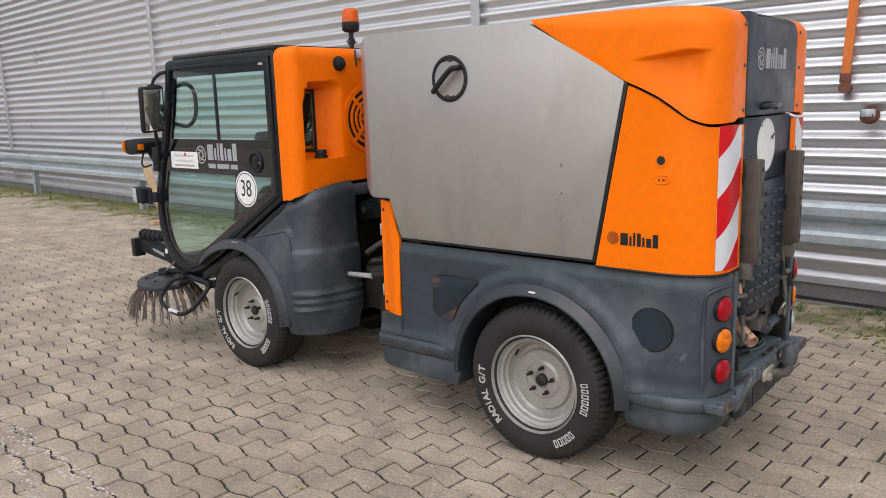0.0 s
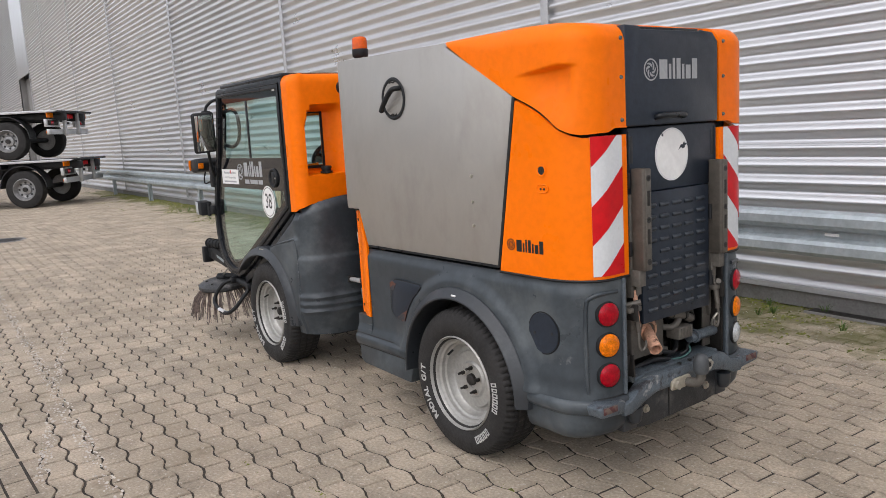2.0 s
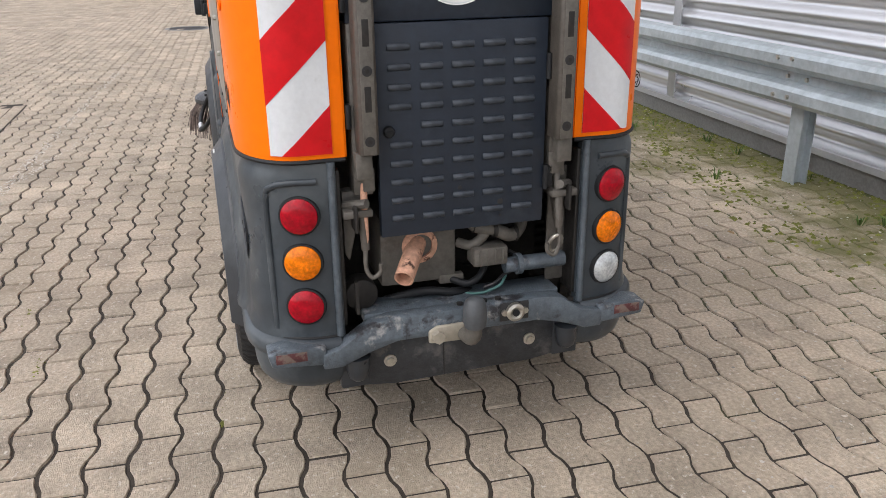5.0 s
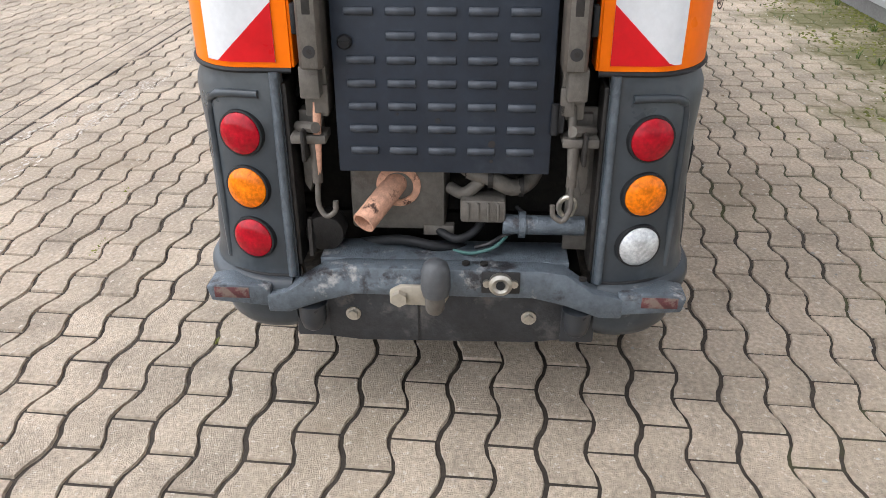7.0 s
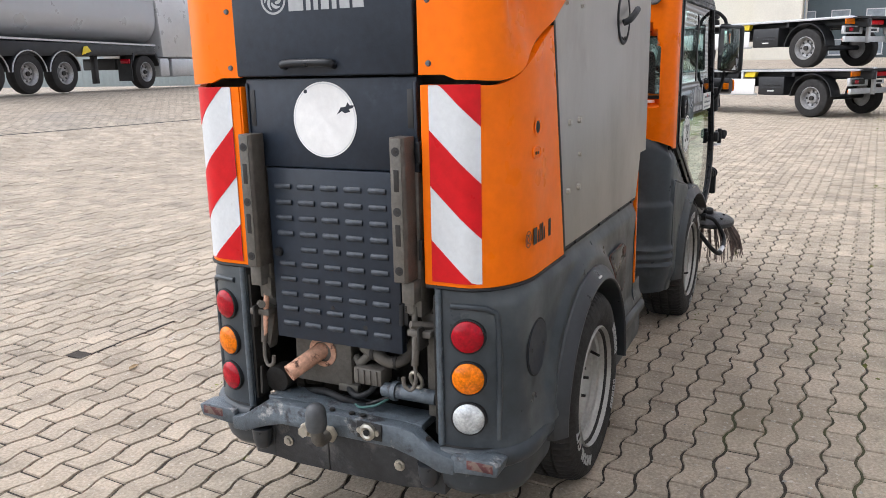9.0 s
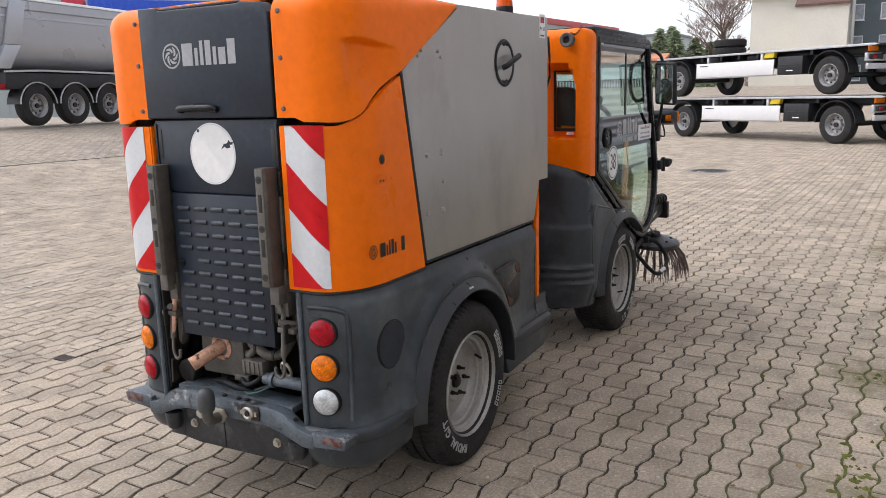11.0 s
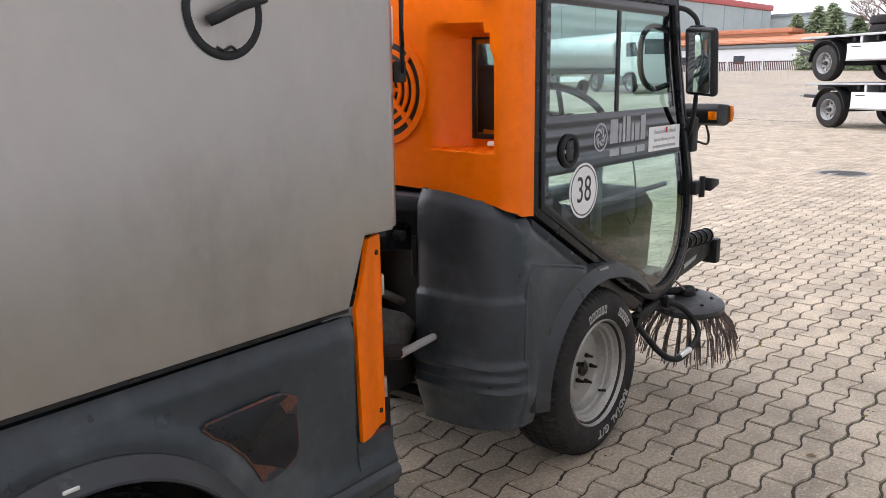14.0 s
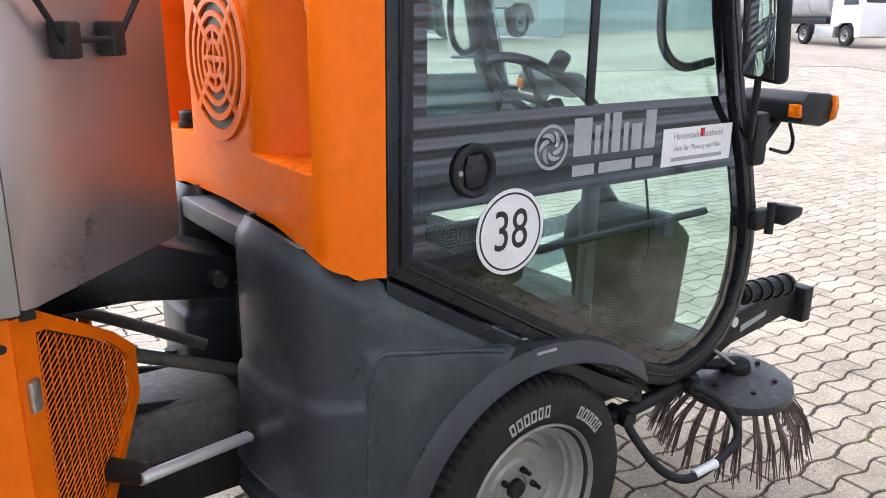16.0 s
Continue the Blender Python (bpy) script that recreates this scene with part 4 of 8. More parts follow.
for pts, r, m in (([(-0.13, 0.02, 0.70), (-0.07, 0.05, 0.655), (-0.045, 0.10, 0.645), (-0.05, 0.15, 0.62), (-0.08, 0.19, 0.63), (-0.11, 0.21, 0.68)], 0.019, TAUPE),
                  ([(-0.09, 0.01, 0.60), (-0.06, 0.04, 0.60), (-0.05, 0.07, 0.625), (-0.07, 0.10, 0.66), (-0.11, 0.12, 0.70)], 0.014, TAUPE),
                  ([(-0.16, -0.03, 0.47), (-0.08, -0.02, 0.50), (-0.05, 0.03, 0.49), (-0.07, 0.08, 0.52), (-0.12, 0.10, 0.60)], 0.010, MATT),
                  ([(-0.10, -0.20, 0.45), (-0.06, -0.10, 0.48), (-0.05, -0.02, 0.47), (-0.08, 0.05, 0.45)], 0.012, MATT),
                  ([(-0.08, 0.16, 0.56), (-0.04, 0.20, 0.535), (-0.05, 0.14, 0.505), (-0.03, 0.10, 0.49), (-0.04, 0.07, 0.475)], 0.005, INK),
                  ([(-0.05, 0.14, 0.50), (-0.02, 0.11, 0.485), (-0.02, 0.06, 0.47), (-0.05, 0.02, 0.46)], 0.004, mat("teal_cable", (0.05, 0.13, 0.12), 0.6))):
    hose = part("hose", tube(curve(pts, 5), r, 10), m, sweeper, smooth=60)
    if r > 0.015:
        for k in (1.0, 2.0, 3.4):
            p = curve(pts, 5)[int(k * 5)]
            part("hose_wrap", lathe([(r + 0.001, -0.006), (r + 0.004, -0.006), (r + 0.004, 0.006), (r + 0.001, 0.006)], p, "y", 16), GRIME, hose)
part("control_box", box(-0.09, -0.02, 0.035, 0.135, 0.545, 0.60, 0.008), TAUPE, sweeper, "small ribbed metal box")
for k in range(4):
    part("box_rib", box(-0.0205, -0.016, 0.05 + k * 0.022, 0.055 + k * 0.022, 0.55, 0.595, 0.001), TAUPE, sweeper)
part("cross_tube", rod((-0.04, 0.13, 0.535), (-0.04, 0.31, 0.535), 0.022, 16), WORN, sweeper, "grey cross tube")
part("tube_end", rod((-0.04, 0.165, 0.535), (-0.04, 0.18, 0.535), 0.03, 16), WORN, sweeper)
part("chain_loop", tube([(0.0 + 0.012 * math.sin(a), 0.265 + 0.018 * math.cos(a), 0.60 + 0.028 * math.sin(a)) for a in np.linspace(0, 2 * PI, 14)[:-1]], 0.006, 8, ring=True), ZINC, sweeper, smooth=60)
part("pulley", rod((-0.10, -0.275, 0.50), (-0.04, -0.275, 0.50), 0.045, 18, cap=0.006), GRIME, sweeper)
part("chassis_gusset", prism([(-0.02, 0.47), (0.012, 0.47), (0.006, 0.56), (-0.006, 0.56)], "y", -0.30, -0.292), GRIME, sweeper)

# grey skirt with wheel arch, wrapped round the tail corner
RW, FW, AX_Z = -0.765, -2.872, 0.332
ARCH_R = 0.408
for s in (-1, 1):
    plan = np.concatenate([[(-1.710, HALF), (-1.64, HALF), (-1.5635, HALF)], rear_plan(-1.5625, r=0.18, inner=0.332, n_side=84, n_arc=17, tail=3)])
    rows = 34
    g = np.zeros((len(plan), rows, 3))
    for i, (x, y) in enumerate(plan):
        d2 = ARCH_R ** 2 - (x - RW) ** 2
        zb = max(0.405, AX_Z + math.sqrt(d2)) if d2 > 0 else 0.405
        for j in range(rows):
            zt = 0.888 if x > -1.563 else 0.514
            z = zb + (zt - zb) * j / (rows - 1)
            rad = math.hypot(x - RW, z - AX_Z)
            out = 0.020 * float(smooth01(0.53, 0.47, rad)) - 0.016 * float(smooth01(0.835, 0.885, z)) - 0.006 * float(smooth01(0.84, 0.70, z)) * float(smooth01(0.52, 0.60, rad)) + 0.016 * float(smooth01(0.47, 0.41, z))
            if x > -0.35 and y > 0.45:
                out += 0.006 * float(smooth01(0.43, 0.47, z)) * float(smooth01(0.55, 0.49, z))
            fade = float(smooth01(0.40, 0.52, y))
            g[i, j] = (x, y + out * fade, z)
    skirt = part("skirt", shell(mirror(g, s), 0.022), GREY, sweeper, "scuffed dark grey plastic skirt with wheel arch", smooth=45)
    # wheel arch lip
    lip = np.zeros((45, 6, 3))
    for i, a in enumerate(np.linspace(-0.02, PI + 0.04, 45)):
        for j, (r, y) in enumerate(((0.402, 0.44), (0.400, 0.612), (0.404, 0.618), (0.410, 0.617), (0.450, 0.584), (0.456, 0.555))):
            lip[i, j] = (RW + r * math.cos(a), y, AX_Z + r * math.sin(a))
    part("arch_lip", shell(mirror(lip, s), 0.006), MATT_GREY, skirt, "dark plastic wheel arch lip", smooth=28)
    part("lip_clip", box(RW - 0.005, RW + 0.028, s * 0.606, s * 0.612, AX_Z + 0.418, AX_Z + 0.426, 0.002), WHITE, skirt)
    # ridge and valance in front of and behind the wheel
    for x0, x1 in ((-1.712, -1.195),):
        part("skirt_ridge", prism([(0.545, 0.345), (0.572, 0.350), (0.582, 0.375), (0.582, 0.395), (0.566, 0.412), (0.545, 0.412)] if s > 0 else [(-0.545, 0.345), (-0.572, 0.350), (-0.582, 0.375), (-0.582, 0.395), (-0.566, 0.412), (-0.545, 0.412)], "x", x0, x1, 0.005), GREY, skirt)
        val = prism([(x0 + 0.01, 0.345), (x0 + 0.012, 0.262), (x0 + 0.05, 0.238), (x1 - 0.02, 0.225), (x1 + 0.02, 0.345)], "y", 0.40 * s, 0.562 * s, 0.008)
        part("valance", val, GREY, skirt, "scuffed lower valance")
    plan = rear_plan(-0.345, r=0.18, inner=0.345, n_side=12, n_arc=11, tail=3)
    gr, gv = np.zeros((len(plan), 7, 3)), np.zeros((len(plan), 7, 3))
    for i, (x, y) in enumerate(plan):
        n = np.array([0.0, 1.0]) if i < 12 else (np.array([math.sin((i - 11) / 10 * PI / 2), math.cos((i - 11) / 10 * PI / 2)]) if i < 22 else np.array([1.0, 0.0]))
        for j, (o, z) in enumerate(((0.0, 0.412), (0.018, 0.408), (0.026, 0.397), (0.028, 0.380), (0.024, 0.362), (0.012, 0.352), (-0.005, 0.348))):
            gr[i, j] = (x + n[0] * o, y + n[1] * o, z)
        for j, (o, z) in enumerate(((0.006, 0.350), (0.006, 0.32), (0.004, 0.29), (-0.004, 0.262), (-0.02, 0.242), (-0.045, 0.230), (-0.075, 0.226))):
            gv[i, j] = (x + n[0] * o, y + n[1] * o, z + 0.03 * max(0, i - 12) / 14)
    part("skirt_ridge", shell(mirror(gr, s), 0.008), GREY, skirt, smooth=50)
    # black tubes draw the shadow lines above and below the ridge
    for k, o in ((0, 0.0), (6, -0.002)):
        part("ridge_seam", tube([(p[0], p[1] + s * o, p[2]) for p in mirror(gr, s)[:, k, :]], 0.005, 6), INK, skirt, smooth=60)
    # the same drawn shadow lines along the front ridge
    for z in (0.414, 0.346):
        part("ridge_seam", tube([(-1.712, 0.563 * s, z), (-1.20, 0.563 * s, z)], 0.005, 6), INK, skirt, smooth=60)
    part("valance", shell(mirror(gv, s), 0.008), GREY, skirt, "scuffed lower valance", smooth=50)
    # fuel flap and round cover
    flap = [(-1.345, 0.60), (-1.345, 0.70), (-1.336, 0.735), (-1.305, 0.754), (-1.27, 0.758), (-1.18, 0.756), (-1.085, 0.753), (-1.074, 0.745), (-1.10, 0.715), (-1.14, 0.685), (-1.18, 0.64), (-1.205, 0.60), (-1.225, 0.558), (-1.25, 0.548), (-1.30, 0.556), (-1.335, 0.575)]
    part("flap_rim", tube([(x, s * (HALF + 0.006), z) for x, z in flap], 0.0035, 6, ring=True), CHIPPED if s > 0 else MATT, skirt, smooth=60)
    part("side_flap", prism(flap, "y", 0.54 * s, (HALF + 0.0095) * s, 0.004), NAVY if s < 0 else BLACK, skirt, "dark flap with rust-brown chipped edges")
    chips = [[(-1.345, 0.735), (-1.32, 0.745), (-1.29, 0.735), (-1.31, 0.70), (-1.343, 0.69)], [(-1.225, 0.552), (-1.25, 0.546), (-1.30, 0.555), (-1.25, 0.585), (-1.20, 0.61), (-1.205, 0.60)]]
    for c in chips:
        part("chipped_paint", prism(c, "y", 0.55 * s, (HALF + 0.0105) * s), CHIPPED, skirt, smooth=0)
    part("round_cover", lay(disc_flat(0.083, 0.006, 44), side_plane(-0.238, s * (HALF - 0.008), 0.662, s)), NAVY, skirt, "round dark cover plate")
    part("cover_rim", lay(disc_flat(0.089, 0.004, 44, 0.084), side_plane(-0.238, s * (HALF - 0.008), 0.662, s)), MATT, skirt)
    for dx, dz in ((-0.05, -0.005), (0.05, 0.005)):
        part("cover_screw", lay(disc_flat(0.007, 0.0075, 10), side_plane(-0.238 + dx, s * (HALF - 0.008), 0.662 + dz, s)), INK, skirt)
    # lamps
    lens = (LENS_RED, LENS_AMBER, LENS_RED) if s < 0 else (LENS_RED, LENS_AMBER, LENS_CLEAR)
    names = ("red tail lamp", "amber turn lamp", "red tail lamp") if s < 0 else ("red tail lamp", "amber turn lamp", "clear reversing lamp")
    for z, m, n in zip((0.752, 0.628, 0.506), lens, names):
        y = s * 0.428
        face = Matrix.Translation((-0.004, y, z)) @ Matrix.Rotation(radians(15 * s), 4, "Z")
        lamp = part("tail_lamp", lay(lathe([(0.0001, 0.016), (0.020, 0.0155), (0.036, 0.012), (0.046, 0.004), (0.046, -0.02), (0.0001, -0.02)], (0, 0, 0), "x", 32, closed=False), face), m, sweeper, n, smooth=50)
        part("lamp_rim", lay(lathe([(0.047, -0.012), (0.047, 0.003), (0.051, 0.002), (0.053, -0.012)], (0, 0, 0), "x", 32), face), MATT, lamp, smooth=50)
    def corner_x(y):
        return -0.18 + math.sqrt(max(0.18 ** 2 - max(y - 0.377, 0) ** 2, 0.0))

    rim = [(corner_x(0.500) - 0.004, 0.500, 0.435), (corner_x(0.503) - 0.004, 0.503, 0.60), (corner_x(0.500) - 0.004, 0.500, 0.79), (corner_x(0.485) + 0.001, 0.485, 0.825), (corner_x(0.45) + 0.001, 0.45, 0.836), (corner_x(0.38) + 0.001, 0.38, 0.838)]
    part("lamp_panel_edge", tube(curve([(x, y * s, z) for x, y, z in rim], 5), 0.009, 8), GREY, skirt, smooth=60)
    part("lamp_column_edge", tube([(0.003, s * 0.345, 0.415), (0.004, s * 0.345, 0.60), (0.003, s * 0.343, 0.885)], 0.010, 8), WORN, skirt, smooth=60)

# bumper beam, tow coupling, buffers
APRON = mat("scraped_black_plate", (0.028, 0.030, 0.033), 0.55, 0.1, 0.25, 5, 40, 0.2, dirt=((0.16, 0.155, 0.145), 0.56, 7, 0.2), second=((0.10, 0.085, 0.07), 0.62, 14, 0.1))
beam = prism([(-0.40, 0.385), (-0.355, 0.395), (-0.27, 0.452), (-0.22, 0.462), (0.22, 0.462), (0.27, 0.455), (0.33, 0.41), (0.40, 0.395), (0.40, 0.345), (0.35, 0.345), (0.27, 0.375), (0.20, 0.392), (-0.20, 0.392), (-0.27, 0.372), (-0.35, 0.34), (-0.40, 0.34)], "x", -0.005, 0.045, 0.006)
bump = part("bumper_beam", beam, WORN, sweeper, "scraped blue-grey steel bumper beam")
for y, z in ((0.05, 0.463), (0.09, 0.463), (-0.02, 0.463), (0.31, 0.43)):
    part("beam_bolt", rod((0.02, y, z), (0.02, y, z + 0.006), 0.009, 10), GRIME, bump)
part("beam_shelf", box(-0.10, 0.0, -0.28, 0.28, 0.435, 0.462, 0.004), WORN, bump)
for s in (-1, 1):
    part("beam_end", prism([(s * 0.39, 0.352), (s * 0.530, 0.364), (s * 0.540, 0.402), (s * 0.50, 0.410), (s * 0.39, 0.405)], "x", -0.03, 0.042, 0.006), WORN, bump, "chipped beam end")
    part("red_remnant", box(0.0422, 0.0435, s * 0.44, s * 0.52, 0.375, 0.402, 0.003), mat("dull_red_remnant", (0.10, 0.028, 0.030), 0.6, 0, 0.4, 20, 60, 0.2, dirt=((0.15, 0.11, 0.09), 0.47, 30, 0.1)), bump)
    part("rubber_buffer", lathe([(0.0001, 0.278), (0.016, 0.280), (0.025, 0.288), (0.031, 0.31), (0.034, 0.35), (0.0001, 0.36)], (0.012, s * 0.305, 0.0), "z", 22, closed=False), MATT_GREY, sweeper, "worn dark grey rubber buffer", smooth=50)
    part("under_bracket", box(-0.06, -0.004, s * 0.27, s * 0.35, 0.245, 0.38, 0.006), MATT_GREY, sweeper)
apron = part("apron_plate", prism([(-0.285, 0.385), (-0.285, 0.245), (-0.20, 0.235), (0.20, 0.24), (0.275, 0.25), (0.275, 0.385)], "x", -0.03, -0.006, 0.004), APRON, sweeper, "grimy scraped lower plate")
part("plate_joint", box(-0.0062, -0.003, -0.062, -0.058, 0.24, 0.38), INK, apron)
for y in (-0.213, 0.197):
    part("plate_bolt", rod((-0.006, y, 0.312), (0.008, y, 0.312), 0.012, 6), ZINC, apron)
    part("plate_washer", rod((-0.006, y, 0.312), (-0.001, y, 0.312), 0.018, 14), ZINC, apron)
tow = part("tow_bracket", prism([(-0.118, 0.378), (-0.118, 0.412), (-0.095, 0.425), (0.0, 0.425), (0.015, 0.40), (0.0, 0.374)], "x", 0.045, 0.060, 0.005), mat("beige_cast_iron", (0.33, 0.30, 0.24), 0.6, 0.2, 0.12, 5, 60, 0.15), sweeper, "beige tow bracket")
part("tow_neck", tube(curve([(0.06, -0.02, 0.395), (0.10, -0.015, 0.40), (0.118, -0.011, 0.42), (0.12, -0.011, 0.455)], 4), 0.02, 12), TAUPE, tow, smooth=60)
part("ball_cap", lathe([(0.0001, 0.528), (0.014, 0.526), (0.026, 0.516), (0.031, 0.498), (0.032, 0.462), (0.028, 0.445), (0.0001, 0.445)], (0.12, -0.011, 0), "z", 28, closed=False), mat("rubber_ball_cap", (0.06, 0.065, 0.07), 0.5, 0, 0.15, 6, 60, 0.1), tow, "dark rubber tow ball cap", smooth=50)
part("bracket_bolt", rod((0.062, -0.095, 0.40), (0.078, -0.095, 0.40), 0.018, 6), tow.data.materials[0], tow)
sock = part("trailer_socket", box(0.046, 0.052, 0.085, 0.17, 0.408, 0.462, 0.004), INK, sweeper, "trailer socket with bright flap")
part("socket_flange", lathe([(0.010, 0.0), (0.026, 0.0), (0.026, 0.012), (0.018, 0.016), (0.010, 0.012)], (0.052, 0.127, 0.436), "x", 20), ZINC, sock)
part("socket_core", rod((0.052, 0.127, 0.436), (0.068, 0.127, 0.436), 0.010, 12), MATT, sock)
for dy in (-0.03, 0.03):
    part("socket_ear", rod((0.052, 0.127 + dy, 0.436), (0.060, 0.127 + dy, 0.436), 0.009, 8), ZINC, sock)

# orange front strips with mesh wings
for s in (-1, 1):
    g = np.zeros((13, 15, 3))
    shift = -0.010 if s > 0 else 0.0
    for j, z in enumerate(np.concatenate([np.linspace(0.514, 0.905, 8), np.linspace(0.93, 1.084, 7)])):
        xr = float(np.interp(z, [0.514, 0.905, 1.084], [-1.572, -1.562, -1.638])) + shift
        for i, u in enumerate(np.linspace(0, 1, 13)):
            x = xr + (-1.716 - xr) * u
            g[i, j] = (x, HALF - 0.046 * float(smooth01(-1.585, -1.725, x)), z)
    strip = part("front_strip", shell(mirror(g, s), 0.014), ORANGE, sweeper, "orange corner strip", smooth=50)
    for z in (1.035, 0.560):
        part("strip_screw", rod((-1.698, s * 0.512, z), (-1.700, s * 0.519, z), 0.008, 10), GRIME, strip)
    A, B = Vector((-1.716, 0.508 * s, 0)), Vector((-1.9325, 0.262 * s, 0))
    dr = (B - A).normalized()
    nm = Vector((dr.y, -dr.x, 0)) * (1 if s < 0 else -1)
    if nm.x > 0:
        nm = -nm
    wing_m = Matrix(((dr.x * 1.2, 0, nm.x, A.x), (dr.y * 1.2, 0, nm.y, A.y), (0, 1, 0, 0), (0, 0, 0, 1)))
    hexa = [(0.0, 0.515), (0.0, 1.08), (0.06, 1.072), (0.27, 0.93), (0.345, 0.86), (0.345, 0.745), (0.21, 0.56), (0.17, 0.515)]
    inner = [(0.05, 0.545), (0.05, 1.035), (0.075, 1.03), (0.255, 0.915), (0.318, 0.85), (0.318, 0.76), (0.195, 0.575), (0.16, 0.545)]
    wing = bmesh.new()
    for z0, z1 in ((-0.006, 0.006),):
        o0, i0 = [wing.verts.new((*p, z0)) for p in hexa], [wing.verts.new((*p, z0)) for p in inner]
        o1, i1 = [wing.verts.new((*p, z1)) for p in hexa], [wing.verts.new((*p, z1)) for p in inner]
        n = len(hexa)
        for k in range(n):
            q = (k + 1) % n
            for f in ((o0[k], o0[q], i0[q], i0[k]), (o1[k], i1[k], i1[q], o1[q]), (o0[k], o1[k], o1[q], o0[q]), (i0[k], i0[q], i1[q], i1[k])):
                wing.faces.new(f)
    wing_ob = part("mesh_wing", lay(wing, wing_m), ORANGE, strip, "orange wing with a fine mesh")
    net = bmesh.new()
    poly = np.array(inner)

    def inside(u, z):
        hit, n = False, len(poly)
        for k in range(n):
            (x1, y1), (x2, y2) = poly[k], poly[(k + 1) % n]
            if (y1 > z) != (y2 > z) and u < (x2 - x1) * (z - y1) / (y2 - y1) + x1:
                hit = not hit
        return hit

    for k in range(-30, 70):
        c = 0.50 + k * 0.0135
        ts = [t for t in np.linspace(0.045, 0.325, 57) if inside(t, c + 0.62 * (t - 0.05))]
        if len(ts) > 1:
            net = rod((ts[0], c + 0.62 * (ts[0] - 0.05), 0), (ts[-1], c + 0.62 * (ts[-1] - 0.05), 0), 0.0015, 4, bm=net)
    for k in range(12):
        u = 0.06 + k * 0.022
        ts = [z for z in np.linspace(0.54, 1.04, 80) if inside(u, z)]
        if len(ts) > 1:
            net = rod((u, ts[0], 0.001), (u, ts[-1], 0.001), 0.0012, 4, bm=net)
    part("mesh", lay(net, wing_m), ORANGE, wing_ob, smooth=0)
    part("wing_backing", lay(prism(inner, "z", -0.014, -0.010), wing_m), MATT, wing_ob)
    for z in (0.93, 0.615):
        part("wing_hinge", lay(box(0.012, 0.034, z - 0.03, z + 0.03, 0.004, 0.016, 0.003), wing_m), ZINC, wing_ob)

# wheels
def tyre_mesh(cx, y0, y1, cz):
    """Tyre with shoulder blocks and grooves; y0 is the inner wall, y1 the outer."""
    s = 1 if y1 > y0 else -1
    w = abs(y1 - y0)
    prof = [(0.200, 0.02), (0.228, 0.0), (0.285, 0.0), (0.312, 0.008), (0.326, 0.022), (0.331, 0.034), (0.333, 0.055), (0.325, 0.057), (0.325, 0.063), (0.3335, 0.065),
            (0.334, 0.095), (0.325, 0.097), (0.325, 0.105), (0.334, 0.107), (0.3335, 0.136), (0.325, 0.138), (0.325, 0.144), (0.333, 0.146),
            (0.331, 0.168), (0.326, 0.180), (0.312, 0.194), (0.285, 0.203), (0.258, 0.205), (0.236, 0.201), (0.218, 0.192), (0.204, 0.184), (0.198, 0.16), (0.198, 0.05)]
    b, n, rings = bmesh.new(), 216, []
    for k in range(n):
        a, ring = 2 * PI * k / n, []
        for i, (r, d) in enumerate(prof):
            if k % 3 == 0 and r > 0.3255 and (i in (4, 5, 18, 19) or 0.3 < r):
                r -= 0.0095 if i in (4, 5, 6, 17, 18, 19) else 0.0030
            ring.append(b.verts.new((cx + (r if r < 0.21 else 0.21 + (r - 0.21) * 1.115) * math.cos(a), y0 + s * d * w / 0.205, cz + (r if r < 0.21 else 0.21 + (r - 0.21) * 1.115) * math.sin(a))))
        rings.append(ring)
    for k in range(n):
        p, q = rings[k], rings[(k + 1) % n]
        for i in range(len(prof)):
            j = (i + 1) % len(prof)
            b.faces.new((p[i], p[j], q[j], q[i]))
    return b


def sidewall_word(cx, y, cz, s, start, count, step=0.082, r0=0.250, r1=0.284):
    """Worn raised white blocks in an arc, the size of the letters on the tyre wall."""
    b = bmesh.new()
    for k in range(count):
        a = start + k * step
        m = Matrix.Translation((cx + 0.5 * (r0 + r1) * math.cos(a), y, cz + 0.5 * (r0 + r1) * math.sin(a))) @ Matrix.Rotation(-a, 4, "Y")
        w = (0.0085, 0.0095, 0.009, 0.0095, 0.008)[k % 5]
        for lo, hi in ((-0.5, -0.32), (0.32, 0.5)):
            b = join(b, lay(box(lo * (r1 - r0), hi * (r1 - r0), -0.001, 0.001, -w, w, 0), m))
        for lo, hi in ((-1.0, -0.5), (0.5, 1.0)):
            b = join(b, lay(box(-0.32 * (r1 - r0), 0.32 * (r1 - r0), -0.001, 0.001, lo * w, hi * w, 0), m))
    return b


def sidewall_letters(text, cx, y, cz, s, start, tyre, step=0.104, r0=0.246, size=0.049):
    """Raised white letters in an arc, their tops outward, read clockwise from outside."""
    for k, c in enumerate(text):
        if c == " ":
            continue
        a = start - k * step
        up = Vector((math.cos(a), 0, math.sin(a))) if s < 0 else Vector((-math.cos(a), 0, math.sin(a)))
        out = Vector((0, s, 0))
        right = up.cross(out)
        m = Matrix(((right.x, up.x, out.x, cx + up.x * r0), (right.y, up.y, out.y, y), (right.z, up.z, out.z, cz + up.z * r0), (0, 0, 0, 1)))
        part("sidewall_letter", lay(letters(c, size, 0.0012, 0.0012, 0.95), m @ Matrix.Translation((0, 0.018, 0))), DULL_WHITE, tyre, smooth=0, fix=False)


WHEEL_Z = 0.338


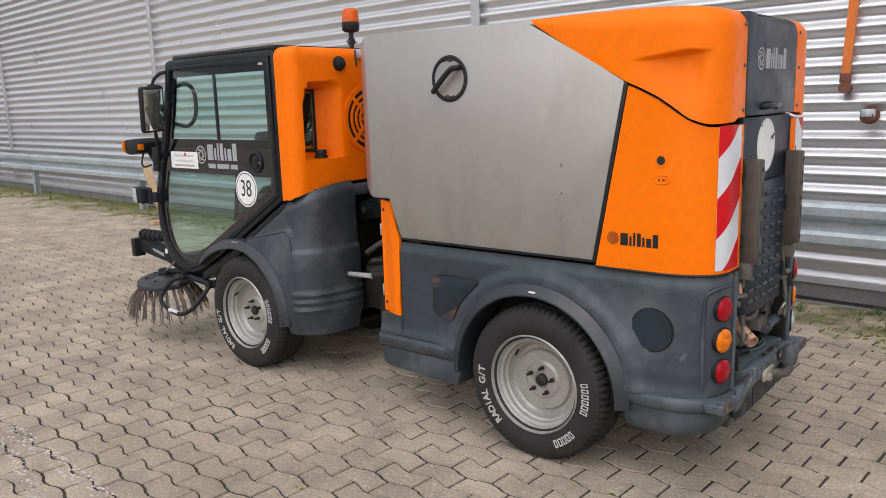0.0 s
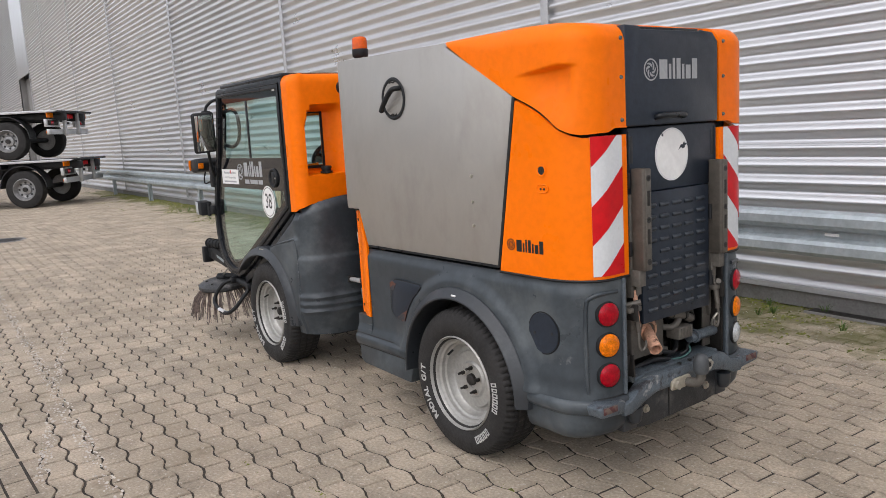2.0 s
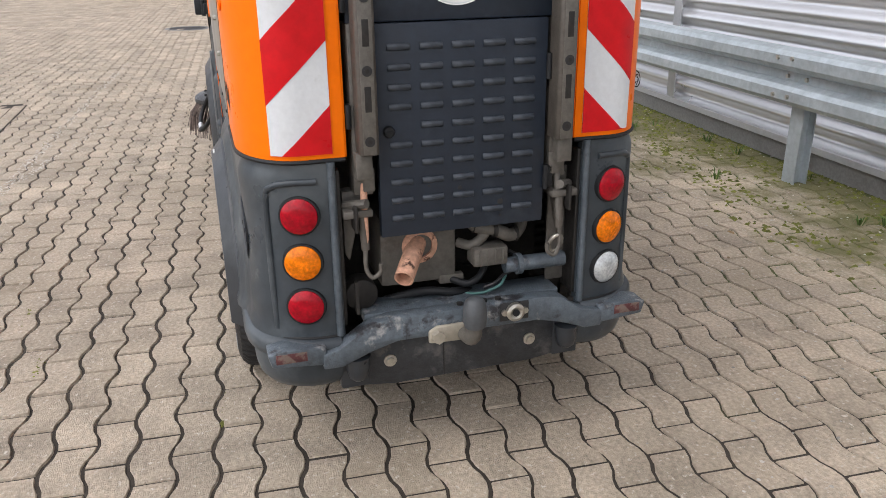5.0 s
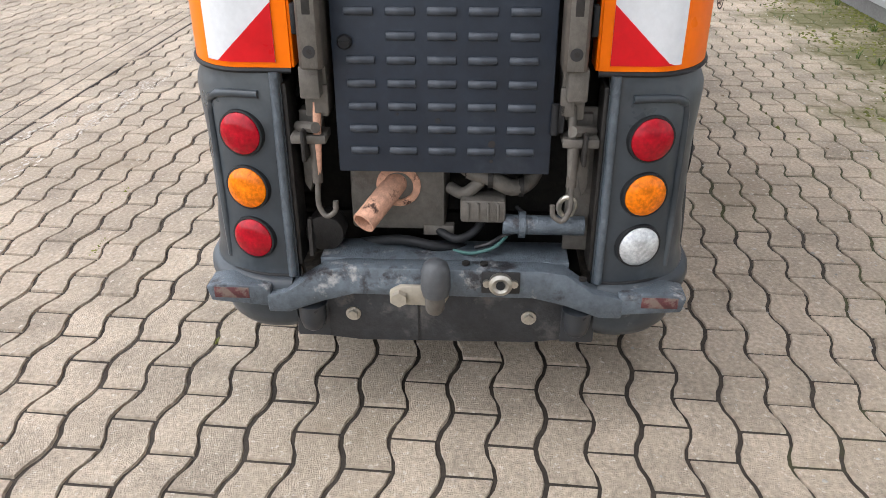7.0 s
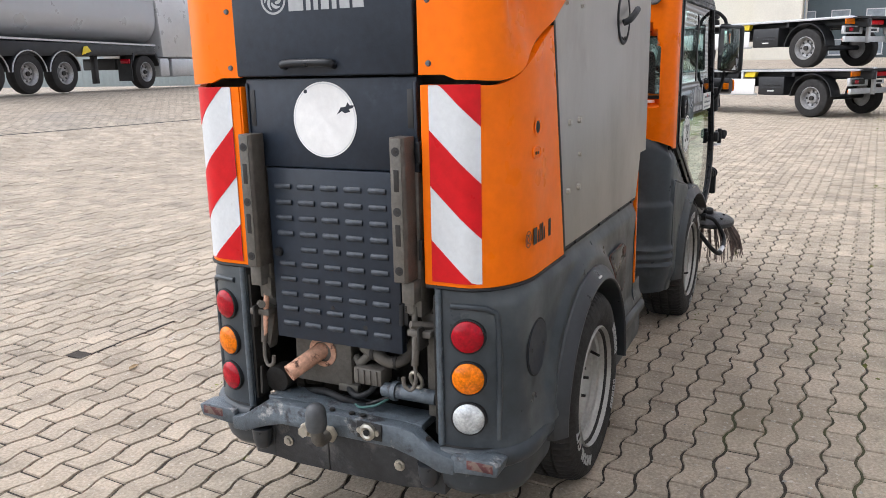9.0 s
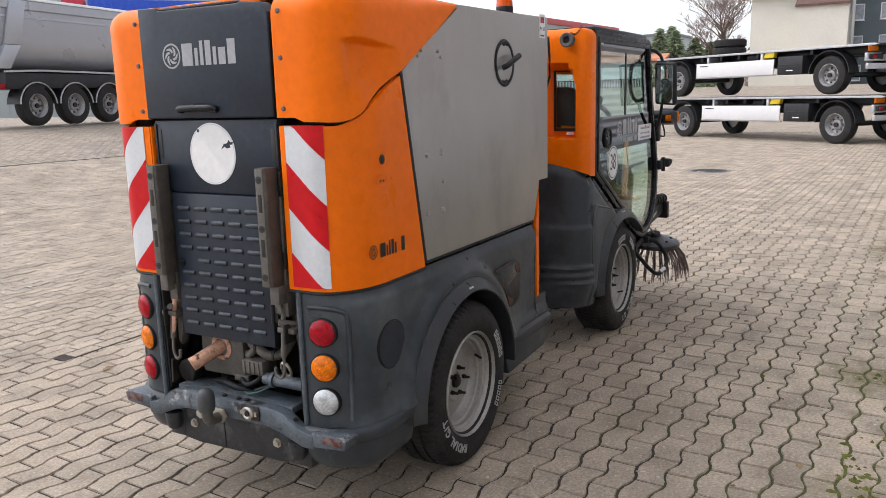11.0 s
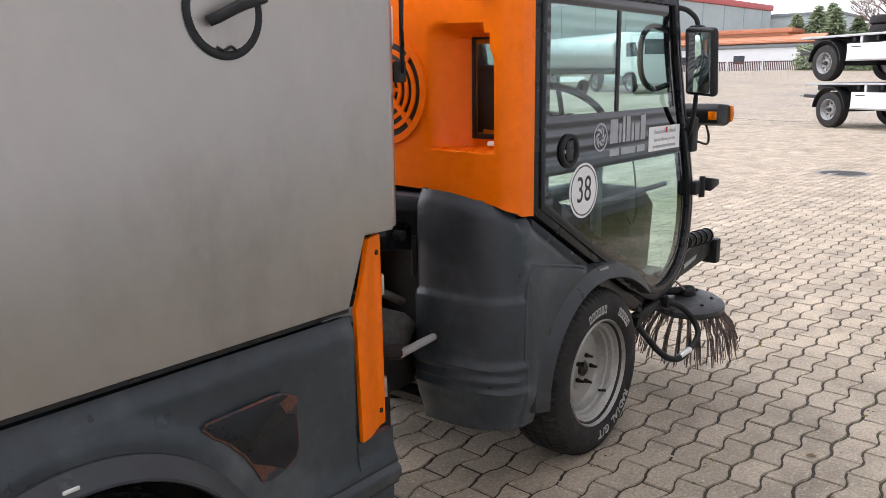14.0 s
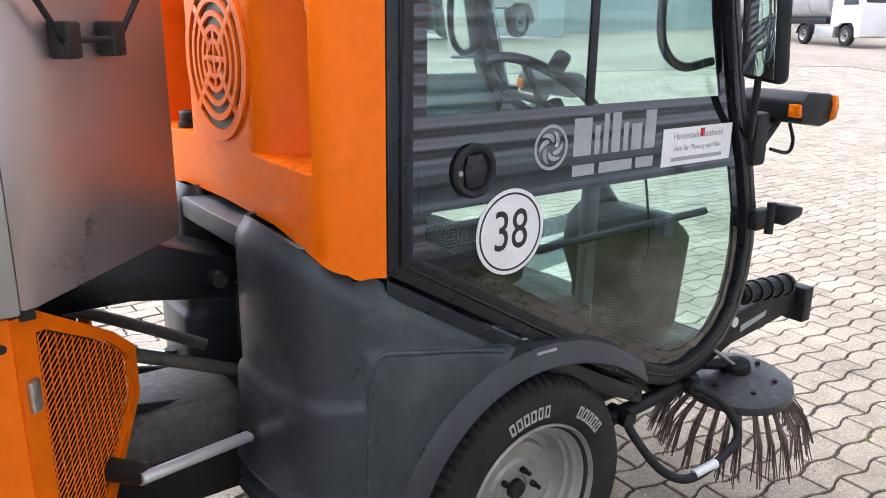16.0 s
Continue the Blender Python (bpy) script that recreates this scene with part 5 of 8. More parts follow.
def wheel(cx, s, spin):
    """A road wheel on side s, with its rim, bolts and valve."""
    y0, y1 = s * 0.372, s * 0.608
    w = part("wheel", tyre_mesh(cx, y0, y1, WHEEL_Z), RUBBER, sweeper, "worn black tyre with white lettering on a silver rim", smooth=30)
    prof = [(0.217, 0.603), (0.222, 0.597), (0.220, 0.589), (0.208, 0.584), (0.200, 0.576), (0.196, 0.562), (0.184, 0.556), (0.181, 0.540), (0.172, 0.534), (0.166, 0.506), (0.158, 0.498), (0.140, 0.498),
            (0.132, 0.512), (0.088, 0.513), (0.078, 0.522), (0.040, 0.522), (0.036, 0.516), (0.0001, 0.516)]
    back = [(0.0001, 0.50), (0.16, 0.49), (0.16, 0.40), (0.205, 0.39), (0.208, 0.58), (0.217, 0.603)]
    b = lathe([(r, s * d) for r, d in prof + back], (cx, 0, WHEEL_Z), "y", 64, closed=False)
    rim = part("rim", b, RIM, w, "silver painted steel rim", smooth=40)
    part("hub_cap", lathe([(0.0001, s * 0.538), (0.018, s * 0.537), (0.027, s * 0.530), (0.029, s * 0.514), (0.0001, s * 0.512)], (cx, 0, WHEEL_Z), "y", 24, closed=False), GRIME, rim, "dark hub centre")
    for k in range(5):
        a = spin + 2 * PI * k / 5
        x, z = cx + 0.058 * math.cos(a), WHEEL_Z + 0.058 * math.sin(a)
        part("wheel_nut", rod((x, s * 0.516, z), (x, s * 0.536, z), 0.010, 6), GRIME, rim)
        part("nut_washer", rod((x, s * 0.516, z), (x, s * 0.523, z), 0.013, 14), ZINC, rim)
        part("stud", rod((x, s * 0.534, z), (x, s * 0.556, z), 0.006, 8), GRIME, rim)
    a = spin + 4.6
    part("valve", rod((cx + 0.165 * math.cos(a), s * 0.54, WHEEL_Z + 0.165 * math.sin(a)), (cx + 0.150 * math.cos(a), s * 0.575, WHEEL_Z + 0.150 * math.sin(a)), 0.0055, 8), MATT, rim)
    sy = s * 0.6082
    sidewall_letters("RADIAL G/T", cx, sy, WHEEL_Z, s, spin, w)
    part("sidewall_print", sidewall_word(cx, sy, WHEEL_Z, s, spin + radians(118) if s < 0 else PI - spin - radians(118) - 0.5, 6, 0.09), DULL_WHITE, w, "worn white blocks of a maker's mark", smooth=0)
    part("sidewall_print", sidewall_word(cx, sy, WHEEL_Z, s, spin + radians(70) if s < 0 else PI - spin - radians(70) - 0.4, 5, 0.09), DULL_WHITE, w, smooth=0)
    return w


wheel(RW, -1, radians(228))
wheel(RW, 1, radians(250))
part("rear_axle", rod((RW, -0.40, AX_Z), (RW, 0.40, AX_Z), 0.05, 16), GRIME, sweeper)

# articulated joint between the two halves
part("pivot_block", box(-2.40, -1.62, -0.13, 0.13, 0.36, 0.58, 0.02), GRIME, sweeper, "greasy pivot block of the articulated joint")
part("pivot_arm", prism([(-1.70, 1.06), (-2.02, 1.085), (-2.31, 0.98), (-2.31, 0.88), (-2.02, 0.93), (-1.70, 0.93)], "y", -0.115, 0.115, 0.01), BLACK, sweeper, "black hopper tilt arm")
part("arm_pin", rod((-2.22, -0.15, 0.955), (-2.22, 0.15, 0.955), 0.020, 14), GRIME, sweeper)
part("frame_plate", box(-2.0, -1.60, -0.28, 0.28, 0.30, 0.50, 0.02), GRIME, sweeper)
CASTING = mat("dusty_grey_casting", (0.11, 0.106, 0.10), 0.6, 0.2, 0.25, 6, 50, 0.2, dirt=((0.04, 0.035, 0.03), 0.55, 9, 0.15))
part("frame_casting", prism([(-1.72, 0.62), (-2.0, 0.66), (-2.24, 0.66), (-2.30, 0.60), (-2.24, 0.52), (-1.72, 0.50)], "y", -0.10, 0.15, 0.02), CASTING, sweeper, "dusty grey pivot casting")
for s in (-1, 1):
    part("steering_cylinder", rod((-1.78, s * 0.19, 0.64), (-1.945, s * 0.385, 0.642), 0.026, 16), GRIME, sweeper)
    part("piston_rod", rod((-1.925, s * 0.396, 0.644), (-2.235, s * 0.285, 0.60), 0.014, 14), CHROME, sweeper, "bright chrome piston rod", smooth=60)
    if s > 0:
        part("rod_socket", lay(disc_flat(0.05, 0.012, 28), rear_plane(-2.236, s * 0.292, 0.606)), INK, sweeper)
    part("rod_eye", rod((-2.225, s * 0.287, 0.585), (-2.225, s * 0.287, 0.622), 0.022, 14), GRIME, sweeper)
    part("joint_hose", tube(curve([(-1.72, s * 0.14, 0.90), (-1.92, s * 0.16, 0.85), (-2.08, s * 0.14, 0.78), (-2.26, s * 0.10, 0.69)], 6), 0.017, 10), TAUPE, sweeper, smooth=60)
    part("joint_hose", tube(curve([(-1.72, s * 0.10, 0.74), (-1.95, s * 0.13, 0.68), (-2.25, s * 0.10, 0.62)], 6), 0.012, 8), MATT, sweeper, smooth=60)
part("door_strut", rod((-2.26, 0.165, 0.80), (-2.26, 0.17, 0.95), 0.012, 8), GRIME, sweeper)

# ---- front half, swung a little about the joint ----
SWING = Matrix.Translation((-1.75, 0, 0)) @ Matrix.Rotation(radians(-1.1), 4, "Z") @ Matrix.Translation((1.75, 0, 0))
TURNED = SWING
CH = 0.565
for s, spin in ((-1, radians(240)), (1, radians(-35))):
    wheel(FW + (0.03 if s < 0 else 0.0), s, spin)
part("front_axle", rod((FW, -0.40, AX_Z), (FW, 0.40, AX_Z), 0.05, 16), GRIME, sweeper)

# dark grey body under the cab
plan = np.array([(-2.42, 0.165), (-2.30, 0.172), (-2.255, 0.182), (-2.243, 0.20), (-2.240, 0.26), (-2.242, 0.34), (-2.252, 0.42), (-2.272, 0.48), (-2.302, 0.525), (-2.335, 0.5495), (-2.358, 0.5575)]
                + [(x, float(np.interp(x, [-2.42, -2.395, -2.36], [CH + 0.002, 0.5655, 0.5583]))) for x in (-2.365, -2.370, -2.375, -2.380, -2.386, -2.395, -2.42, -2.45)] + [(x, CH + 0.002) for x in np.linspace(-2.48, -2.93, 21)])
for s in (-1, 1):
    rows = 72
    g = np.zeros((len(plan), rows, 3))
    for i, (x, y) in enumerate(plan):
        if i < 11:
            zt, zb = 1.128 - 0.085 * float(smooth01(4, 11, i)), 0.255 + 0.015 * min(i, 8) / 8
        else:
            zt = float(np.interp(x, [-2.93, -2.88, -2.46, -2.42], [0.715, 0.745, 1.00, 1.035]))
            d2 = 0.40 ** 2 - (x - FW) ** 2
            zb = AX_Z + math.sqrt(d2) if d2 > 0 else 0.27
            zb = min(max(zb, 0.27), zt - 0.01)
        c = np.array([-2.45, 0.25])
        o = np.array([x, y]) - c
        o /= np.linalg.norm(o)
        if i >= 11:
            o = np.array([0.0, 1.0])
        for j in range(rows):
            z = zb + (zt - zb) * (j / (rows - 1)) ** 0.9
            plain = float(smooth01(-2.384, -2.370, x))
            out = 0.014 * float(smooth01(0.765, 0.750, z)) * plain
            out += 0.015 * (math.exp(-((z - 0.510) / 0.014) ** 2) + math.exp(-((z - 0.465) / 0.014) ** 2) + math.exp(-((z - 0.420) / 0.014) ** 2)) * plain
            out -= 0.03 * float(smooth01(0.40, 0.27, z)) - 0.0
            out -= 0.026 * float(smooth01(zt - 0.07, zt + 0.005, z)) ** 2
            flare = float(np.interp(x, [-2.745, -2.52, -2.41], [0.800, 0.850, 0.876]))
            if i >= 11:
                out += (0.012 + 0.010 * float(smooth01(0.62, 0.47, math.hypot(x - FW, z - AX_Z)))) * float(smooth01(-2.370, -2.382, x)) * float(smooth01(flare + 0.008, flare - 0.008, z))
            g[i, j] = (x + o[0] * out, y + o[1] * out, z)
    body = part("front_body", shell(mirror(g, s), 0.012), GREY, sweeper, "dark grey moulded plastic body side", smooth=50)
    edge = [(-2.755, 0.579, 0.796), (-2.64, 0.578, 0.826), (-2.52, 0.577, 0.850), (-2.43, 0.576, 0.869), (-2.402, 0.574, 0.862), (-2.388, 0.573, 0.83), (-2.382, 0.572, 0.77), (-2.376, 0.572, 0.65), (-2.374, 0.574, 0.50), (-2.376, 0.570, 0.40)]
    part("fender_edge", tube(curve([(x, y * s, z) for x, y, z in edge], 5), 0.0065, 8), GREY, body, smooth=60)
    # wheel arch lip with a flap running forward
    lip = np.zeros((42, 6, 3))
    for i in range(42):
        a = -0.03 + i / 41 * 2.55
        for j, (dr, y) in enumerate(((0.398, 0.42), (0.396, 0.614), (0.400, 0.620), (0.406, 0.619), (0.450, 0.590), (0.460, 0.552))):
            x, z = FW + dr * math.cos(a), AX_Z + dr * math.sin(a)
            if a > 1.75:
                t = (a - 1.75) / 0.77
                x0, z0 = FW + dr * math.cos(1.75), AX_Z + dr * math.sin(1.75)
                x, z = x0 - 0.33 * t, z0 - 0.03 * t - 0.11 * t * t
            g6 = (x, y, z)
            lip[i, j] = g6
    part("arch_lip", shell(mirror(lip, s), 0.006), MATT_GREY, body, "dark plastic wheel arch lip", smooth=28)
    part("arch_clip", box(FW - 0.05, FW + 0.02, s * 0.590, s * 0.600, AX_Z + 0.428, AX_Z + 0.441, 0.003), ZINC, body)
part("joint_wall", box(-2.44, -2.40, -0.50, 0.50, 0.30, 1.12), GRIME, sweeper)
part("body_shelf", prism([(-2.42, -0.53), (-2.33, -0.50), (-2.275, -0.42), (-2.25, -0.2), (-2.25, 0.2), (-2.275, 0.42), (-2.33, 0.50), (-2.42, 0.53)], "z", 1.04, 1.10, 0.01), GREY, sweeper)
part("floor_pan", box(-3.45, -2.42, -0.40, 0.40, 0.40, 0.56, 0.02), MATT, sweeper)
# unseen plate added under the front half, again to darken the ground
part("front_belly", box(-3.40, -2.40, -0.355, 0.355, 0.215, 0.25, 0.01), GRIME, sweeper)
part("wheel_well", box(-3.30, -2.44, -0.37, 0.37, 0.30, 0.74, 0.02), MATT, sweeper)

# orange housing behind the cab
half = [(0.0, -2.300)] + [(y, -2.300) for y in (0.06, 0.12, 0.17, 0.20, 0.215, 0.24, 0.27, 0.30, 0.33, 0.36, 0.39, 0.42, 0.45, 0.475, 0.484, 0.4845, 0.493)]
half += [(CH - 0.07 + 0.07 * math.sin(a), -2.37 + 0.07 * math.cos(a)) for a in np.linspace(0.15, PI / 2, 8)] + [(CH, -2.40), (CH, -2.432)]
full = [(-y, x) for y, x in half[::-1]] + half[1:]
zrow = sorted(set([0.0, 0.05] + list(np.linspace(0.0, 1.0, 45)) + list(np.arange(0.185, 0.255, 0.004))))
g = np.zeros((len(full), len(zrow) + 9, 3))
Z_TOP = 1.874
for i, (y, x) in enumerate(full):
    ay = abs(y)
    zb = float(np.interp(ay, [0, 0.30, 0.50, 0.56, 0.5651], [1.125, 1.118, 1.085, 1.06, 1.045])) if x > -2.42 else 1.04
    for j, v in enumerate(zrow):
        z = zb + (Z_TOP - 0.055 - zb) * v
        dep = 0.0
        if 0.20 < ay < 0.4855 and x > -2.31:
            top = 1.672 - 0.13 * float(smooth01(0.40, 0.50, ay)) ** 2
            floor_z = 1.2665
            dep = 0.118 * float(smooth01(0.20, 0.325, ay)) * float(smooth01(top + 0.02, top - 0.03, z)) * float(smooth01(floor_z - 0.003, floor_z + 0.003, z))
        rr = math.hypot(y, z - 1.472)
        dish = -0.006 * float(smooth01(0.205, 0.185, rr)) if x > -2.31 else 0.0
        g[i, j] = (x - dep + dish, y, z)
    for k in range(9):
        ph = (k + 1) / 9 * PI / 2
        off = 0.055 * (1 - math.cos(ph))
        ny = 0.0 if ay < 0.45 else min(1, (ay - 0.45) / 0.10)
        nx = 1.0 - ny if x > -2.40 else 0.0
        g[i, len(zrow) + k] = (x - nx * off, y - math.copysign(ny * off, y), Z_TOP - 0.055 + 0.055 * math.sin(ph))
skin = shell(g, 0.008, 0)
gone = [f for f in skin.faces if f.calc_center_median().x < -2.40 and 0.335 < abs(f.calc_center_median().y) < 0.478 and 1.325 < f.calc_center_median().z < 1.62 and abs(f.normal.x) > 0.5]
bmesh.ops.delete(skin, geom=gone, context="FACES")
housing = part("rear_housing", skin, ORANGE, sweeper, "orange moulded housing behind the cab with two deep recesses", smooth=40)
part("housing_top", box(-2.46, -2.34, -0.52, 0.52, 1.850, 1.8735, 0.008), ORANGE, housing)
grille = part("fan_grille", lay(disc_flat(0.178, 0.002, 48), rear_plane(-2.3035, 0, 1.472)), INK, housing, "round orange fan grille with curved slots")
for r0, r1 in ((0.172, 0.198), (0.133, 0.149), (0.100, 0.114), (0.067, 0.081), (0.036, 0.049), (0.0, 0.012)):
    part("grille_ring", lay(disc_flat(r1, 0.008, 48, r0) if r0 else disc_flat(r1, 0.008, 20), rear_plane(-2.302, 0, 1.472)), ORANGE, grille, smooth=30)
for a in (45, 135, 225, 315):
    part("grille_spoke", lay(box(0.03, 0.175, -0.011, 0.011, 0.0, 0.0075, 0.002), rear_plane(-2.302, 0, 1.472) @ Matrix.Rotation(radians(a), 4, "Z")), ORANGE, grille)
for a in (0, 90, 180, 270):
    part("grille_spoke", lay(box(0.0, 0.075, -0.007, 0.007, 0.0, 0.0075, 0.002), rear_plane(-2.302, 0, 1.472) @ Matrix.Rotation(radians(a), 4, "Z")), ORANGE, grille)
for s in (-1, 1):
    slot = [(s * 0.325, 1.305), (s * 0.4825, 1.305), (s * 0.4825, 1.57), (s * 0.472, 1.61), (s * 0.45, 1.64), (s * 0.42, 1.655), (s * 0.325, 1.655)]
    part("rear_window", prism(slot, "x", -2.4155, -2.4125, 0.0), GLASS, housing, "narrow green-tinted rear window").visible_shadow = False
    part("window_seal", prism([(s * 0.318, 1.30), (s * 0.332, 1.30), (s * 0.332, 1.66), (s * 0.318, 1.66)], "x", -2.4165, -2.405, 0.002), MATT, housing)
    for z0, z1 in ((1.300, 1.318), (1.640, 1.658)):
        part("window_seal", box(-2.4165, -2.408, s * 0.33, s * (0.484 if z0 < 1.5 else 0.45), z0, z1, 0.002), MATT, housing)
knob = part("filler_cap", lathe([(0.0001, 0.03), (0.028, 0.029), (0.034, 0.024), (0.034, 0.012), (0.040, 0.010), (0.042, 0.0), (0.0001, 0.0)], (-2.30, -0.218, 1.785), "x", 28, closed=False), MATT, sweeper, "black ribbed filler cap", smooth=40)
part("tank_cap", lathe([(0.0001, 0.045), (0.028, 0.044), (0.033, 0.038), (0.033, 0.026), (0.029, 0.024), (0.029, 0.014), (0.038, 0.012), (0.038, 0.0), (0.0001, 0.0)], (-2.345, -0.345, 1.268), "z", 26, closed=False), MATT, sweeper, "black screw cap on the recess floor", smooth=40)
part("white_plug", lathe([(0.0001, 0.014), (0.020, 0.013), (0.023, 0.008), (0.023, 0.0), (0.0001, 0.0)], (-2.385, 0.43, 1.282), "z", 20, closed=False), WHITE, sweeper, "small white plug", smooth=40)
coup = part("hose_coupling", lathe([(0.020, 0.0), (0.020, 0.05), (0.026, 0.055), (0.036, 0.055), (0.040, 0.048), (0.040, 0.030), (0.034, 0.024), (0.034, 0.0)], (-2.30, 0.455, 1.808), "x", 28), CASTING, sweeper, "metal hose coupling with a chain", smooth=40)
part("coupling_core", rod((-2.30, 0.455, 1.808), (-2.262, 0.455, 1.808), 0.019, 16), GRIME, coup)
chain = bmesh.new()
for k in range(12):
    t = k / 11
    c = Vector((-2.285 - 0.03 * t, 0.47 + 0.05 * t, 1.845 + 0.035 * t - 0.02 * math.sin(PI * t)))
    chain = tube([c + Vector((0.004 * math.cos(a) * (k % 2), 0.006 * math.cos(a), 0.004 * math.sin(a))) for a in np.linspace(0, 2 * PI, 7)[:-1]], 0.0016, 4, chain, ring=True)
part("chain", chain, GRIME, coup)
part("top_bracket", box(-2.33, -2.27, -0.075, -0.02, 1.815, 1.868, 0.005), GALV, sweeper)
part("bracket_hook", tube(curve([(-2.295, -0.09, 1.86), (-2.285, -0.10, 1.83), (-2.285, -0.095, 1.77)], 4), 0.006, 8), INK, sweeper)

# beacon
bc = part("beacon", lathe([(0.0001, 2.108), (0.030, 2.107), (0.043, 2.100), (0.047, 2.088), (0.049, 2.030), (0.0001, 2.030)], (-2.42, 0, 0), "z", 36, closed=False), mat("red_amber_beacon", (0.62, 0.09, 0.003), 0.12, 0, 0.15, 20, 90, 0.02, spec=0.3), sweeper, "amber beacon on a black stem", smooth=45)
part("beacon_base", lathe([(0.0001, 2.031), (0.050, 2.031), (0.052, 2.024), (0.050, 1.985), (0.040, 1.976), (0.018, 1.972), (0.0001, 1.972)], (-2.42, 0, 0), "z", 30, closed=False), MATT, bc, smooth=45)
part("beacon_stem", rod((-2.42, 0, 1.868), (-2.42, 0, 1.975), 0.014, 14), MATT, bc)
part("stem_clamp", rod((-2.42, 0, 1.905), (-2.42, 0, 1.935), 0.022, 12), MATT, bc)
part("stem_wing", rod((-2.42, -0.04, 1.92), (-2.42, 0.04, 1.92), 0.006, 8), ZINC, bc)

# cab: outline of the door frame (x, z), from the top rear corner over the front to the foot and up the slope
FRONT = [(-3.545, 1.845), (-3.60, 1.60), (-3.675, 1.36), (-3.745, 1.19), (-3.80, 1.02), (-3.812, 0.90), (-3.805, 0.80), (-3.775, 0.68), (-3.71, 0.595), (-3.62, 0.535), (-3.52, 0.507), (-3.44, 0.507)]
SLOPE = [(-3.34, 0.54), (-3.15, 0.635), (-2.88, 0.785), (-2.435, 1.045)]
OUTER = [(-2.435, 1.862), (-3.50, 1.862)] + FRONT + SLOPE


def inset(poly, d):
    p = np.array(poly, float)
    nxt, prv = np.roll(p, -1, 0), np.roll(p, 1, 0)
    e1, e2 = p - prv, nxt - p
    e1 /= np.linalg.norm(e1, axis=1, keepdims=True)
    e2 /= np.linalg.norm(e2, axis=1, keepdims=True)
    area = 0.5 * np.sum(p[:, 0] * nxt[:, 1] - nxt[:, 0] * p[:, 1])
    sg = 1 if area > 0 else -1
    n1, n2 = np.stack([-e1[:, 1], e1[:, 0]], 1) * sg, np.stack([-e2[:, 1], e2[:, 0]], 1) * sg
    m = n1 + n2
    return [tuple(q) for q in p + m * (d / np.maximum((m * n1).sum(1, keepdims=True), 0.35))]


def ring_prism(outer, inner, y0, y1):
    b = bmesh.new()
    o0, o1 = [b.verts.new((x, y0, z)) for x, z in outer], [b.verts.new((x, y1, z)) for x, z in outer]
    i0, i1 = [b.verts.new((x, y0, z)) for x, z in inner], [b.verts.new((x, y1, z)) for x, z in inner]
    n = len(outer)
    for k in range(n):
        q = (k + 1) % n
        for f in ((o0[k], o0[q], i0[q], i0[k]), (o1[k], i1[k], i1[q], o1[q]), (o0[k], o1[k], o1[q], o0[q]), (i0[k], i0[q], i1[q], i1[k])):
            b.faces.new(f)
    bmesh.ops.recalc_face_normals(b, faces=b.faces)
    return b


def front_x(z):
    zs_, xs_ = [p[1] for p in FRONT[::-1]], [p[0] for p in FRONT[::-1]]
    return float(np.interp(z, zs_, xs_))


